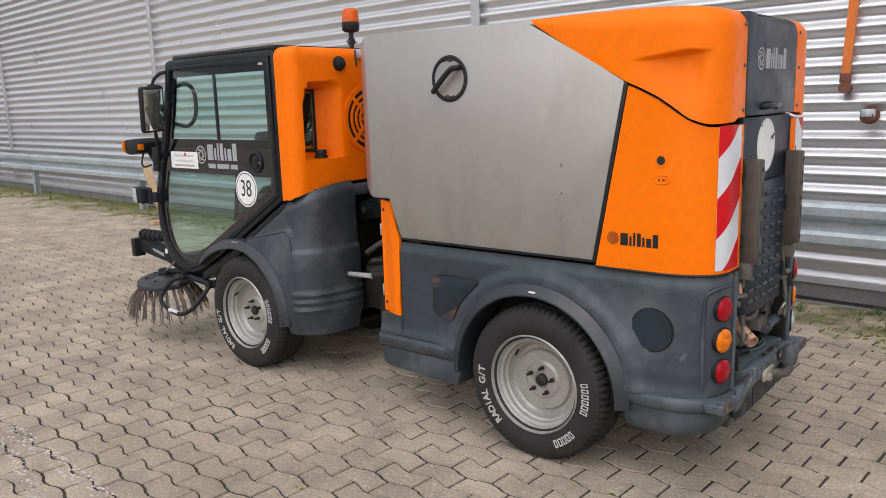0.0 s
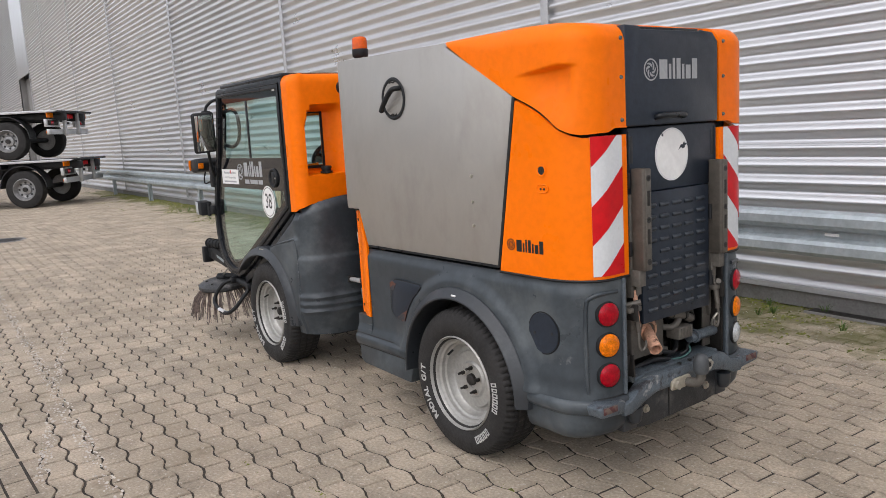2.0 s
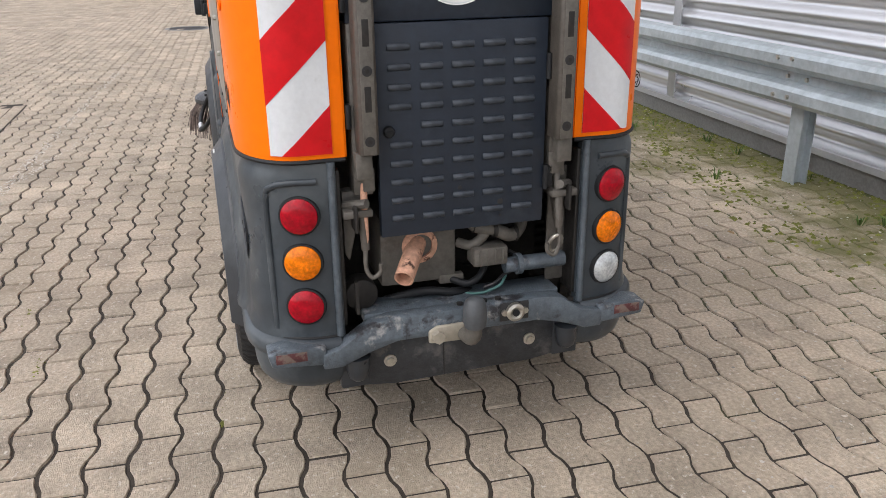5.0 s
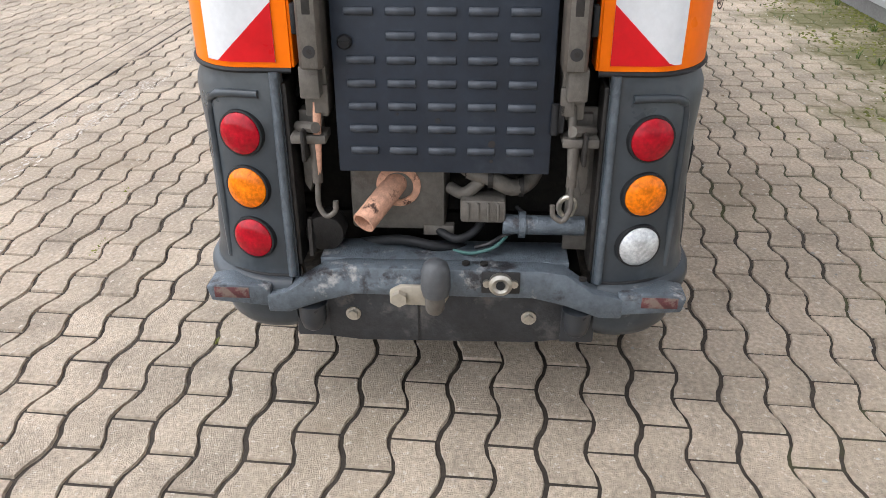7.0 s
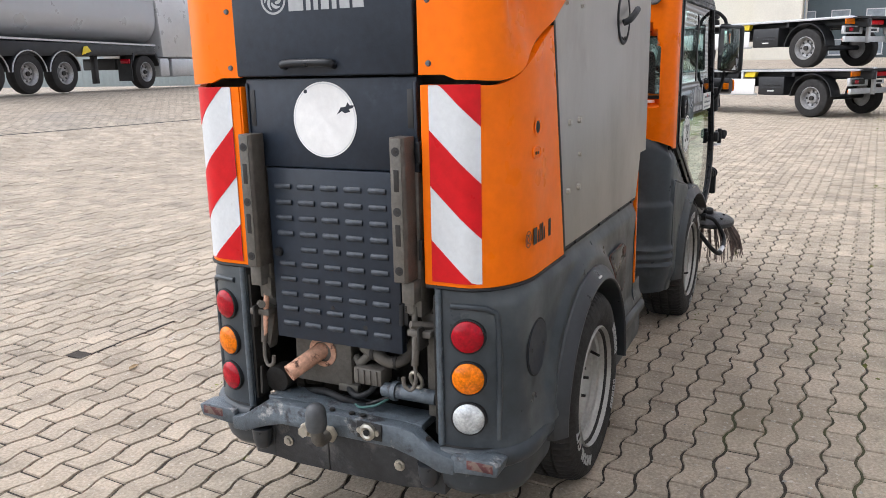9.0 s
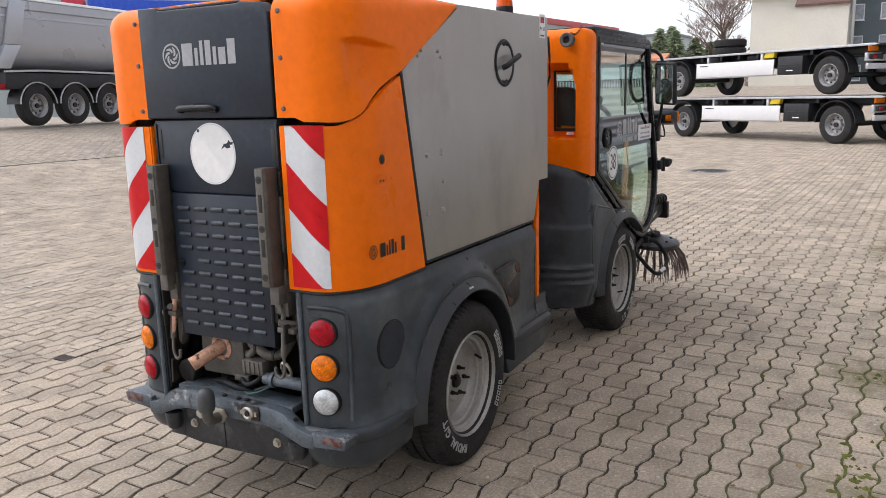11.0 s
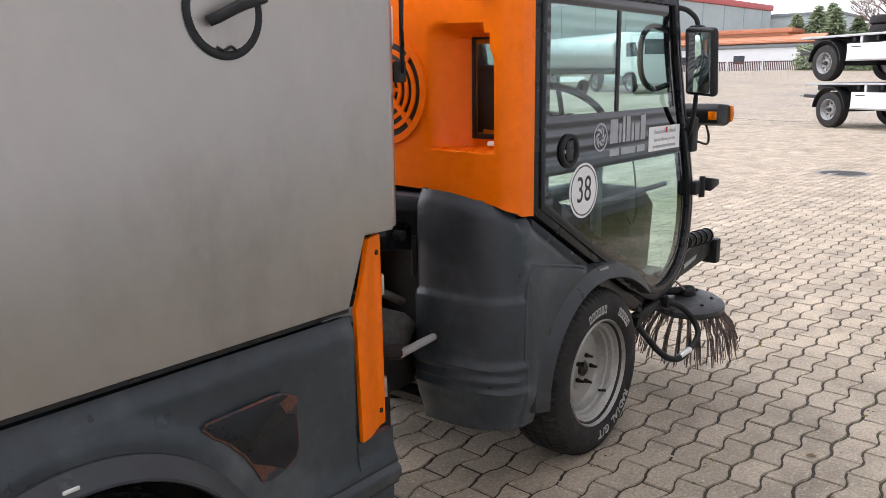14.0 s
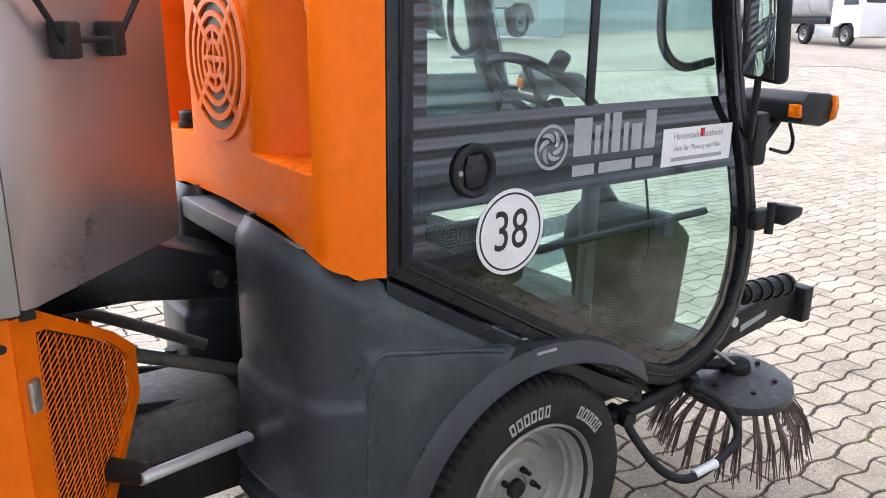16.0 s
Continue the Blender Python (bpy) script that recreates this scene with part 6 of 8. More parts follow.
DOOR = inset(OUTER, 0.034)
PANE = inset(OUTER, 0.062)
CLEAR = inset(OUTER, 0.105)
for s in (-1, 1):
    cab = part("cab_frame", bevel(ring_prism(OUTER, inset(OUTER, 0.05), s * 0.50, s * CH), 0.006, 2, 50), BLACK, sweeper, "black cab frame")
    door = part("cab_door", bevel(ring_prism(DOOR, PANE, s * 0.535, s * (CH + 0.006)), 0.004, 2, 50), BLACK, sweeper, "black-framed full glass cab door")
    part("door_seal", tube([(x, s * (CH + 0.002), z) for x, z in DOOR], 0.006, 6, ring=True), MATT, door, smooth=60)
    gl = part("door_glass", prism(PANE, "y", s * 0.548, s * 0.553), GLASS, door, "green-tinted door glass", smooth=0)
    gl.visible_shadow = False
    # black print round the glass and the middle band
    part("black_print", ring_prism(inset(OUTER, 0.058), CLEAR, s * 0.5536, s * 0.5552), BLACK_GLASS, door, "black printed glass border", smooth=0)
    part("middle_band", prism([(-2.52, 1.375), (front_x(1.375) + 0.075, 1.375), (front_x(1.165) + 0.075, 1.165), (-2.52, 1.165)], "y", s * 0.5536, s * 0.5556), BLACK_GLASS, door, "black printed band across the door glass", smooth=0)
    part("top_band", prism([(-2.50, 1.83), (-3.53, 1.83), (-3.555, 1.755), (-2.50, 1.755)], "y", s * 0.5536, s * 0.5556), BLACK_GLASS, door, smooth=0)
    part("window_divider", box(-3.045, -3.018, s * 0.545, s * 0.556, 1.372, 1.758, 0.002), BLACK, door)
    latch = part("door_latch", lathe([(0.040, 0.001), (0.046, 0.012), (0.056, 0.014), (0.062, 0.008), (0.062, 0.0), (0.040, 0.0)] if s > 0 else [(0.040, -0.001), (0.046, -0.012), (0.056, -0.014), (0.062, -0.008), (0.062, 0.0), (0.040, 0.0)], (-2.668, s * 0.556, 1.247), "y", 36), MATT, door, "round black recessed door latch", smooth=40)
    part("latch_grip", prism([(-2.69, 1.21), (-2.645, 1.21), (-2.637, 1.247), (-2.645, 1.285), (-2.69, 1.285)], "y", s * 0.556, s * 0.566, 0.004), BLACK, latch)
    part("latch_cup", lay(disc_flat(0.041, 0.001, 30), side_plane(-2.668, s * 0.5562, 1.247, s)), INK, latch, smooth=0)
    part("key_hole", rod((-2.622, s * 0.566, 1.247), (-2.622, s * 0.572, 1.247), 0.006, 10), ZINC, latch)
    # stickers and marks
    sign = part("speed_sticker", lay(disc_flat(0.105, 0.001, 52), side_plane(-2.785, s * 0.5562, 1.088, s)), WHITE, door, "white round speed sticker reading 38", smooth=0)
    part("sticker_ring", lay(disc_flat(0.096, 0.0005, 52, 0.091), side_plane(-2.785, s * 0.5573, 1.088, s)), INK, sign, smooth=0)
    part("sticker_figure", lay(letters("38", 0.140, 0.0003, 0.0, 0.80), side_plane(-2.785, s * 0.5579, 1.088, s)), INK, sign, fix=False, smooth=0)
    if s > 0:
        mk = side_plane(-2.905, s * 0.5560, 1.280, s)
    else:
        mk = side_plane(-3.235, s * 0.5560, 1.280, s)
    ring_mark(0.055, mk, LOGO_GREY, door)
    name_blocks(0.075, 0.094, mk @ Matrix.Translation((0, -0.030, 0)), LOGO_GREY, door)
    for k, w in enumerate((0.078, 0.125, 0.07)):
        part("model_bar", lay(box(0.075 + (0, 0.095, 0.235)[k], 0.075 + (0, 0.095, 0.235)[k] + w, -0.080, -0.052, 0, 0.0005), mk), LOGO_GREY, door, smooth=0)
    sx = -3.475 if s > 0 else -3.43
    plate = part("office_sticker", lay(box(-0.155, 0.155, -0.052, 0.052, 0, 0.0015, 0.0), side_plane(sx, s * 0.5562, 1.243, s)), WHITE, door, "white office sticker with printed lines", smooth=0)
    part("sticker_words", lay(letters("Hansestadt  Stralsund", 0.028, 0.0003, 0.0, 0.9), side_plane(sx, s * 0.5582, 1.272, s)), LOGO_GREY, plate, fix=False, smooth=0)
    part("sticker_words", lay(letters("Amt für Planung und Bau", 0.021, 0.0003), side_plane(sx, s * 0.5582, 1.238, s)), LOGO_GREY, plate, fix=False, smooth=0)
    part("sticker_bar", lay(box(-0.115, 0.115, -0.040, -0.029, 0, 0.0004), side_plane(sx, s * 0.5578, 1.243, s)), LOGO_GREY, plate, smooth=0)
    part("sticker_crest", lay(box(0.006, 0.026, 0.022, 0.046, 0, 0.0006), side_plane(sx, s * 0.5578, 1.243, s)), RED_SHEET, plate, smooth=0)
    part("small_sticker", lay(box(-0.02, 0.02, -0.017, 0.017, 0, 0.001), side_plane(-2.565, s * 0.5562, 1.805, s)), WHITE, door, smooth=0)
    # door hinge and work lamp at the front edge
    hx = front_x(0.99)
    part("door_hinge", box(hx - 0.03, hx + 0.05, s * 0.56, s * 0.60, 0.955, 1.02, 0.008), MATT, cab)
    part("hinge_pin", rod((hx - 0.02, s * 0.60, 0.94), (hx - 0.02, s * 0.60, 1.04), 0.014, 10), MATT, cab)
    wl_out = [(hx - 0.04, 0.945), (hx - 0.05, 1.045), (hx - 0.16, 1.055), (hx - 0.145, 0.955)] if s < 0 else [(hx - 0.05, 0.965), (hx - 0.06, 1.03), (hx - 0.15, 1.015), (hx - 0.145, 0.985)]
    lamp = part("work_lamp", prism(wl_out, "y", s * 0.565, s * 0.655 if s < 0 else s * 0.635, 0.008), MATT, sweeper, "small black work lamp")
    part("lamp_lens", box(hx - 0.166, hx - 0.150, s * 0.57, s * 0.645, 0.955, 1.052, 0.004) if s < 0 else box(hx - 0.153, hx - 0.148, s * 0.572, s * 0.628, 0.988, 1.012, 0.002), LENS_CLEAR, lamp)
    if s < 0:
        part("lamp_shell", prism([(hx - 0.10, 0.952), (hx - 0.105, 1.048), (hx - 0.158, 1.053), (hx - 0.146, 0.956)], "y", -0.658, -0.652, 0.002), LENS_CLEAR, lamp, "pale cracked lamp side")
    # mirror on its arm
    mir = part("wing_mirror", lay(box(-0.022, 0.022, -0.082, 0.082, -0.145, 0.145, 0.02, 3), Matrix.Translation((-3.560, s * 0.672, 1.565)) @ Matrix.Rotation(radians(-19 if s > 0 else 2), 4, "Z") @ Matrix.Rotation(radians(s * -4), 4, "X") @ Matrix.Rotation(radians(9), 4, "Y")), MATT, sweeper, "tall black wing mirror")
    part("mirror_glass", lay(box(0.0225, 0.0245, -0.066, 0.066, -0.128, 0.128, 0.012), Matrix.Translation((-3.560, s * 0.672, 1.565)) @ Matrix.Rotation(radians(-19 if s > 0 else 2), 4, "Z") @ Matrix.Rotation(radians(s * -4), 4, "X") @ Matrix.Rotation(radians(9), 4, "Y")), MIRROR, mir, "mirror glass")
    part("mirror_arm", tube(curve([(front_x(1.80) + 0.01, s * 0.55, 1.80), (-3.585, s * 0.60, 1.775), (-3.60, s * 0.635, 1.70), (-3.61, s * 0.635, 1.44), (-3.66, s * 0.60, 1.29), (front_x(1.22) + 0.0, s * 0.55, 1.22)], 5), 0.011, 8), MATT, mir, smooth=60)
    part("mirror_knuckle", box(-3.62, -3.575, s * 0.60, s * 0.66, 1.66, 1.72, 0.008), MATT, mir)
    part("grab_loop", tube(curve([(-3.53, s * 0.535, 1.47), (-3.44, s * 0.50, 1.455), (-3.375, s * 0.48, 1.52), (-3.37, s * 0.48, 1.66), (-3.42, s * 0.50, 1.715), (-3.50, s * 0.535, 1.70)], 5), 0.013, 8), MATT, cab, "black grab loop inside the door", smooth=60)
    part("arm_bracket", box(front_x(1.20) - 0.035, front_x(1.20) + 0.03, s * 0.545, s * 0.59, 1.16, 1.32, 0.012), MATT, mir)
    # head lamp unit on a strut
    hl = part("head_lamp", prism([(-3.86, 1.285), (-3.845, 1.35), (-3.88, 1.378), (-4.02, 1.368), (-4.045, 1.33), (-4.03, 1.28), (-3.98, 1.268)], "y", s * 0.42, s * 0.642, 0.012), MATT, sweeper, "black head lamp housing with an amber side lens")
    part("amber_lens", prism([(-4.012, 1.285), (-4.034, 1.29), (-4.045, 1.33), (-4.03, 1.362), (-4.008, 1.364), (-4.018, 1.33)], "y", s * 0.600, s * 0.652, 0.004), LENS_AMBER, hl, "amber lens")
    part("side_marker", box(-3.862, -3.842, s * 0.600, s * 0.638, 1.302, 1.342, 0.004), LENS_AMBER, hl)
    part("lamp_glass", box(-4.052, -4.042, s * 0.44, s * 0.62, 1.285, 1.355, 0.004), LENS_CLEAR, hl)
    part("lamp_strut", prism([(-3.72, 1.13), (-3.755, 1.13), (-3.93, 1.29), (-3.89, 1.30)], "y", s * 0.50, s * 0.545, 0.006), MATT, hl)
    part("lamp_cable", tube(curve([(-3.93, s * 0.56, 1.275), (-3.945, s * 0.57, 1.22), (-3.915, s * 0.575, 1.185), (-3.84, s * 0.56, 1.20)], 5), 0.006, 6), MATT, hl, smooth=60)
# roof, windscreen, rear wall
roof = part("cab_roof", prism([(-2.43, -0.56), (-3.46, -0.56), (-3.56, -0.50), (-3.59, -0.3), (-3.60, 0.0), (-3.59, 0.3), (-3.56, 0.50), (-3.46, 0.56), (-2.43, 0.56)], "z", 1.858, 1.888, 0.012), BLACK, sweeper, "black cab roof")
part("roof_hatch", box(-3.2, -2.7, -0.3, 0.3, 1.888, 1.897, 0.004), MATT, roof)
part("roof_knob", rod((-3.35, -0.50, 1.885), (-3.35, -0.50, 1.905), 0.012, 10), ZINC, roof)
gw = np.zeros((11, 13, 3))
for i in range(11):
    y = -0.50 + i * 0.10
    for j, z in enumerate(np.linspace(1.845, 0.56, 13)):
        gw[i, j] = (front_x(z) - 0.05 * (1 - (y / 0.50) ** 2) + 0.01, y, z)
wind = part("windscreen", shell(gw, 0.005, 0), GLASS, sweeper, "curved green-tinted windscreen", smooth=60)
wind.visible_shadow = False
part("sill_panel", prism([(-3.46, 0.44), (-3.62, 0.50), (-3.74, 0.58), (-3.70, 0.60), (-3.5, 0.52), (-3.40, 0.52)], "y", -0.50, 0.50, 0.004), BLACK, sweeper, "black cab nose foot")
for y0, y1, z0, z1 in ((-0.53, 0.53, 0.60, 1.30), (-0.53, 0.53, 1.66, 1.86), (-0.31, 0.31, 1.30, 1.66), (0.49, 0.53, 1.30, 1.66), (-0.53, -0.49, 1.30, 1.66)):
    part("cab_rear_wall", box(-2.46, -2.438, y0, y1, z0, z1), BLACK, sweeper)
part("slope_cover", prism([(-2.44, 1.03), (-2.88, 0.77), (-3.15, 0.62), (-3.34, 0.52), (-3.34, 0.47), (-3.15, 0.56), (-2.88, 0.70), (-2.44, 0.95)], "y", -0.552, 0.552, 0.004), BLACK, sweeper, "black sill under the doors")
# inside the cab
part("cab_floor", box(-3.70, -2.46, -0.49, 0.49, 0.56, 0.60, 0.01), MATT, sweeper)
seat = part("seat", box(-2.98, -2.56, -0.02, 0.42, 0.88, 1.00, 0.04, 3), CLOTH, sweeper, "black driver's seat")
part("backrest", lay(box(-0.06, 0.06, -0.22, 0.22, 0.0, 0.58, 0.05, 3), Matrix.Translation((-2.60, 0.20, 0.98)) @ Matrix.Rotation(radians(9), 4, "Y")), CLOTH, seat)
part("seat_base", box(-2.90, -2.55, 0.02, 0.38, 0.60, 0.88, 0.02), MATT, seat)
part("side_console", box(-3.05, -2.52, -0.46, -0.12, 0.60, 1.02, 0.03), MATT, sweeper, "grey side console")
part("arm_rest", box(-2.95, -2.60, 0.42, 0.48, 1.04, 1.10, 0.02), MATT, seat)
col = part("steering_column", rod((-3.56, 0.2, 0.95), (-3.24, 0.2, 1.33), 0.035, 14), MATT, sweeper)
wm = Matrix.Translation((-3.21, 0.2, 1.36)) @ Matrix.Rotation(radians(-38), 4, "Y")
part("steering_wheel", lay(tube([(0.185 * math.cos(a), 0.185 * math.sin(a), 0) for a in np.linspace(0, 2 * PI, 41)[:-1]], 0.015, 10, ring=True), wm), MATT, col, "black steering wheel", smooth=60)
for a in (0.3, PI - 0.3, 1.5 * PI):
    part("wheel_spoke", lay(rod((0, 0, -0.02), (0.18 * math.cos(a), 0.18 * math.sin(a), 0), 0.012, 8), wm), MATT, col)
part("wheel_knob", lay(rod((0.13, 0.14, 0), (0.13, 0.14, 0.06), 0.025, 12, cap=0.01), wm), MATT, col)
part("dashboard", prism([(-3.68, 0.92), (-3.58, 1.00), (-3.47, 1.02), (-3.40, 0.97), (-3.38, 0.86), (-3.44, 0.72), (-3.42, 0.60), (-3.64, 0.60)], "y", 0.12, 0.43, 0.03, 3), MATT, sweeper, "black dashboard pod")
part("screen", lay(box(-0.01, 0.01, -0.10, 0.10, -0.07, 0.07, 0.008), Matrix.Translation((-3.42, -0.15, 1.22)) @ Matrix.Rotation(radians(-15), 4, "Y")), MATT, sweeper, "small black monitor")
part("screen_arm", rod((-3.45, -0.15, 1.16), (-3.52, -0.15, 0.80), 0.012, 8), MATT, sweeper)
part("pedal_box", box(-3.55, -3.35, -0.1, 0.35, 0.60, 0.68, 0.02), MATT, sweeper)
part("gear_post", box(-3.33, -3.28, 0.30, 0.34, 0.62, 1.14, 0.012), TRIM_GREY, sweeper, "grey upright beside the steering column")
part("cab_cable", tube(curve([(-3.38, 0.45, 1.18), (-3.40, 0.46, 1.05), (-3.42, 0.46, 0.92), (-3.38, 0.46, 0.86), (-3.33, 0.46, 0.90)], 6), 0.004, 6), MATT, sweeper, smooth=60)
part("inner_rail", rod((-3.62, 0.50, 1.02), (-2.55, 0.50, 1.00), 0.012, 8), MATT, sweeper)

# side brooms and their carriers
DUSTY = mat("dusty_grey_broom_plate", (0.030, 0.031, 0.033), 0.40, 0, 0.25, 6, 60, 0.2, dirt=((0.17, 0.16, 0.15), 0.55, 9, 0.2))
for s in (-1, 1):
    BX, BY, BZ = -3.84, s * 0.545, 0.405
    tilt = Matrix.Translation((BX, BY, BZ)) @ Matrix.Rotation(radians(4), 4, "Y") @ Matrix.Rotation(radians(-s * 4), 4, "X")
    broom = part("side_broom", lay(lathe([(0.0001, 0.045), (0.05, 0.045), (0.08, 0.032), (0.165, 0.020), (0.182, 0.008), (0.185, -0.012), (0.178, -0.022), (0.0001, -0.022)], (0, 0, 0), "z", 44, closed=False), tilt), DUSTY, sweeper, "round side broom with worn bristles", smooth=35)
    rng = random.Random(5 + s)
    for k in range(26):
        a = 2 * PI * k / 26 + rng.uniform(-0.06, 0.06)
        bm = bmesh.new()
        for q in range(9):
            da, dr, spread = rng.uniform(-0.06, 0.06), rng.uniform(-0.010, 0.010), rng.uniform(0.225, 0.275)
            r0, zl = 0.158 + dr, -0.245 + rng.uniform(0.0, 0.06)
            p0 = Vector((r0 * math.cos(a + da * 0.5), r0 * math.sin(a + da * 0.5), -0.018))
            p2 = Vector((spread * math.cos(a + da), spread * math.sin(a + da), zl))
            p1 = (p0 + p2) / 2 + Vector((0.02 * math.cos(a), 0.02 * math.sin(a), 0.01))
            bm = tube([p0, p1, p2], [0.0035, 0.003, 0.002], 4, bm)
        part("bristle_tuft", lay(bm, tilt), BRISTLE, broom, smooth=0)
    part("broom_hub", rod((BX, BY, BZ + 0.03), (BX + 0.01, BY, BZ + 0.075), 0.045, 16, cap=0.01), MATT, broom)
    for k in range(6):
        part("disc_bolt", lay(rod((0.12 * math.cos(k * PI / 3), 0.12 * math.sin(k * PI / 3), 0.02), (0.12 * math.cos(k * PI / 3), 0.12 * math.sin(k * PI / 3), 0.034), 0.009, 6), tilt), GRIME, broom)
    arm = part("broom_arm", prism([(-3.55, 0.47), (-3.62, 0.44), (-3.86, 0.52), (-4.20, 0.56), (-4.24, 0.57), (-4.24, 0.66), (-4.05, 0.655), (-3.84, 0.62), (-3.62, 0.53)], "y", s * 0.46, s * 0.50, 0.008), MATT, sweeper, "black broom carrier arm")
    part("arm_slot", prism([(-3.90, 0.555), (-4.04, 0.585), (-4.05, 0.605), (-3.90, 0.58)], "y", s * 0.4995, s * 0.5015), GALV, arm, smooth=0)
    part("arm_plate", box(-4.29, -4.235, s * 0.455, s * 0.535, 0.525, 0.655, 0.006), MATT, arm, "square black end plate")
    part("hose_roll", rod((-3.86, s * 0.50, 0.70), (-4.12, s * 0.53, 0.70), 0.034, 14, cap=0.01), MATT, arm)
    for k in range(5):
        t = 0.1 + k * 0.2
        c = Vector((-3.86, s * 0.50, 0.70)).lerp(Vector((-4.12, s * 0.53, 0.70)), t)
        part("hose_rib", lathe([(0.034, -0.006), (0.040, -0.006), (0.040, 0.006), (0.034, 0.006)], c, "x", 14), MATT, arm)
    part("arm_link", rod((-3.70, s * 0.44, 0.47), (BX, BY, BZ + 0.06), 0.02, 10), MATT, arm)
    part("arm_lever", rod((-3.64, s * 0.52, 0.60), (-3.90, s * 0.56, 0.41), 0.006, 6), ZINC, arm)
    part("white_marker", lay(disc_flat(0.018, 0.003, 16), side_plane(-3.86, s * 0.501, 0.60, s)), WHITE, arm, smooth=0)
    bar = part("guard_bar", tube(curve([(-3.56, s * 0.56, 0.475), (-3.60, s * 0.62, 0.45), (-3.655, s * 0.66, 0.38), (-3.65, s * 0.69, 0.315), (-3.53, s * 0.70, 0.275), (-3.40, s * 0.695, 0.265), (-3.315, s * 0.66, 0.31), (-3.265, s * 0.60, 0.40), (-3.26, s * 0.56, 0.445)], 5), 0.014, 10), MATT, sweeper, "bent black guard bar with a worn bright patch", smooth=60)
    part("bright_patch", rod((-3.53, s * 0.70, 0.275), (-3.43, s * 0.6965, 0.268), 0.0155, 12), CHROME, bar)
    for x, z in ((-3.56, 0.47), (-3.26, 0.45)):
        part("bar_joint", rod((x, s * 0.50, z), (x, s * 0.58, z), 0.026, 12), MATT, bar)
    part("bar_carrier", rod((-3.62, s * 0.53, 0.47), (-3.22, s * 0.53, 0.445), 0.024, 10), MATT, bar)
    part("suction_skid", rod((-3.33, s * 0.40, 0.03), (-3.33, s * 0.40, 0.30), 0.035, 12), RUBBER, sweeper)
TURNED = None

# ---- the things further off ----
CHASSIS = mat("black_trailer_chassis", (0.016, 0.017, 0.019), 0.5, 0.1, 0.2, 2, 30, 0.1)
ALU = mat("bare_aluminium_deck", (0.50, 0.51, 0.52), 0.45, 0.6, 0.1, 2, 20, 0.05)
LORRY_RIM = mat("dull_silver_lorry_rim", (0.30, 0.30, 0.30), 0.45, 0.6, 0.2, 5, 40, 0.05)
PANEL_WHITE = mat("white_painted_panel", (0.74, 0.74, 0.74), 0.4, 0, 0.05, 1, 20, 0.02)
YELLOW = mat("yellow_plastic", (0.72, 0.55, 0.02), 0.45, 0, 0.08, 5, 30, 0.05)
TIPPER = mat("grey_tipper_steel", (0.44, 0.46, 0.49), 0.36, 0.40, 0.03, 0.4, 4, 0.0, dirt=((0.34, 0.345, 0.35), 0.60, 1.2, 0.3))
CAB_SILVER = mat("silver_truck_paint", (0.55, 0.56, 0.57), 0.35, 0.4, 0.05, 1, 10, 0.02)
DARK_PANE = mat("dark_window_pane", (0.045, 0.055, 0.065), 0.08, 0, 0.2, 0.8, 4, 0.0)
# pale base colour stands in for sky mirrored in the glass
PALE_PANE = mat("pale_reflecting_pane", (0.30, 0.34, 0.37), 0.08, 0, 0.15, 0.8, 4, 0.0)


def truck_wheel(parent, x, y, z, r=0.50, width=0.30, dual=False, name="wheel"):
    """A lorry wheel; its face looks to -y."""
    w = part(name, lathe([(r * 0.58, y), (r * 0.80, y - 0.01), (r * 0.96, y + 0.015), (r, y + 0.05), (r, y + width - 0.05), (r * 0.96, y + width - 0.01), (r * 0.58, y + width)], (x, 0, z), "y", 36), RUBBER, parent, "black lorry tyre", smooth=40)
    rim = part("rim", lathe([(r * 0.60, y + 0.0), (r * 0.57, y - 0.004), (r * 0.53, y + 0.03), (r * 0.47, y + 0.06), (r * 0.44, y + 0.12), (r * 0.30, y + 0.13), (r * 0.26, y + 0.09), (r * 0.14, y + 0.08), (0.0001, y + 0.08), (0.0001, y + 0.2), (r * 0.58, y + 0.2), (r * 0.60, y + 0.0)], (x, 0, z), "y", 32, closed=False), LORRY_RIM, w, "silver rim", smooth=40)
    for k in range(8):
        a = 2 * PI * k / 8
        part("hand_hole", rod((x + r * 0.37 * math.cos(a), y + 0.128, z + r * 0.37 * math.sin(a)), (x + r * 0.37 * math.cos(a), y + 0.118, z + r * 0.37 * math.sin(a)), 0.03, 8), INK, rim)
    part("hub", rod((x, y + 0.09, z), (x, y + 0.03, z), r * 0.12, 14), GRIME, rim)
    return w


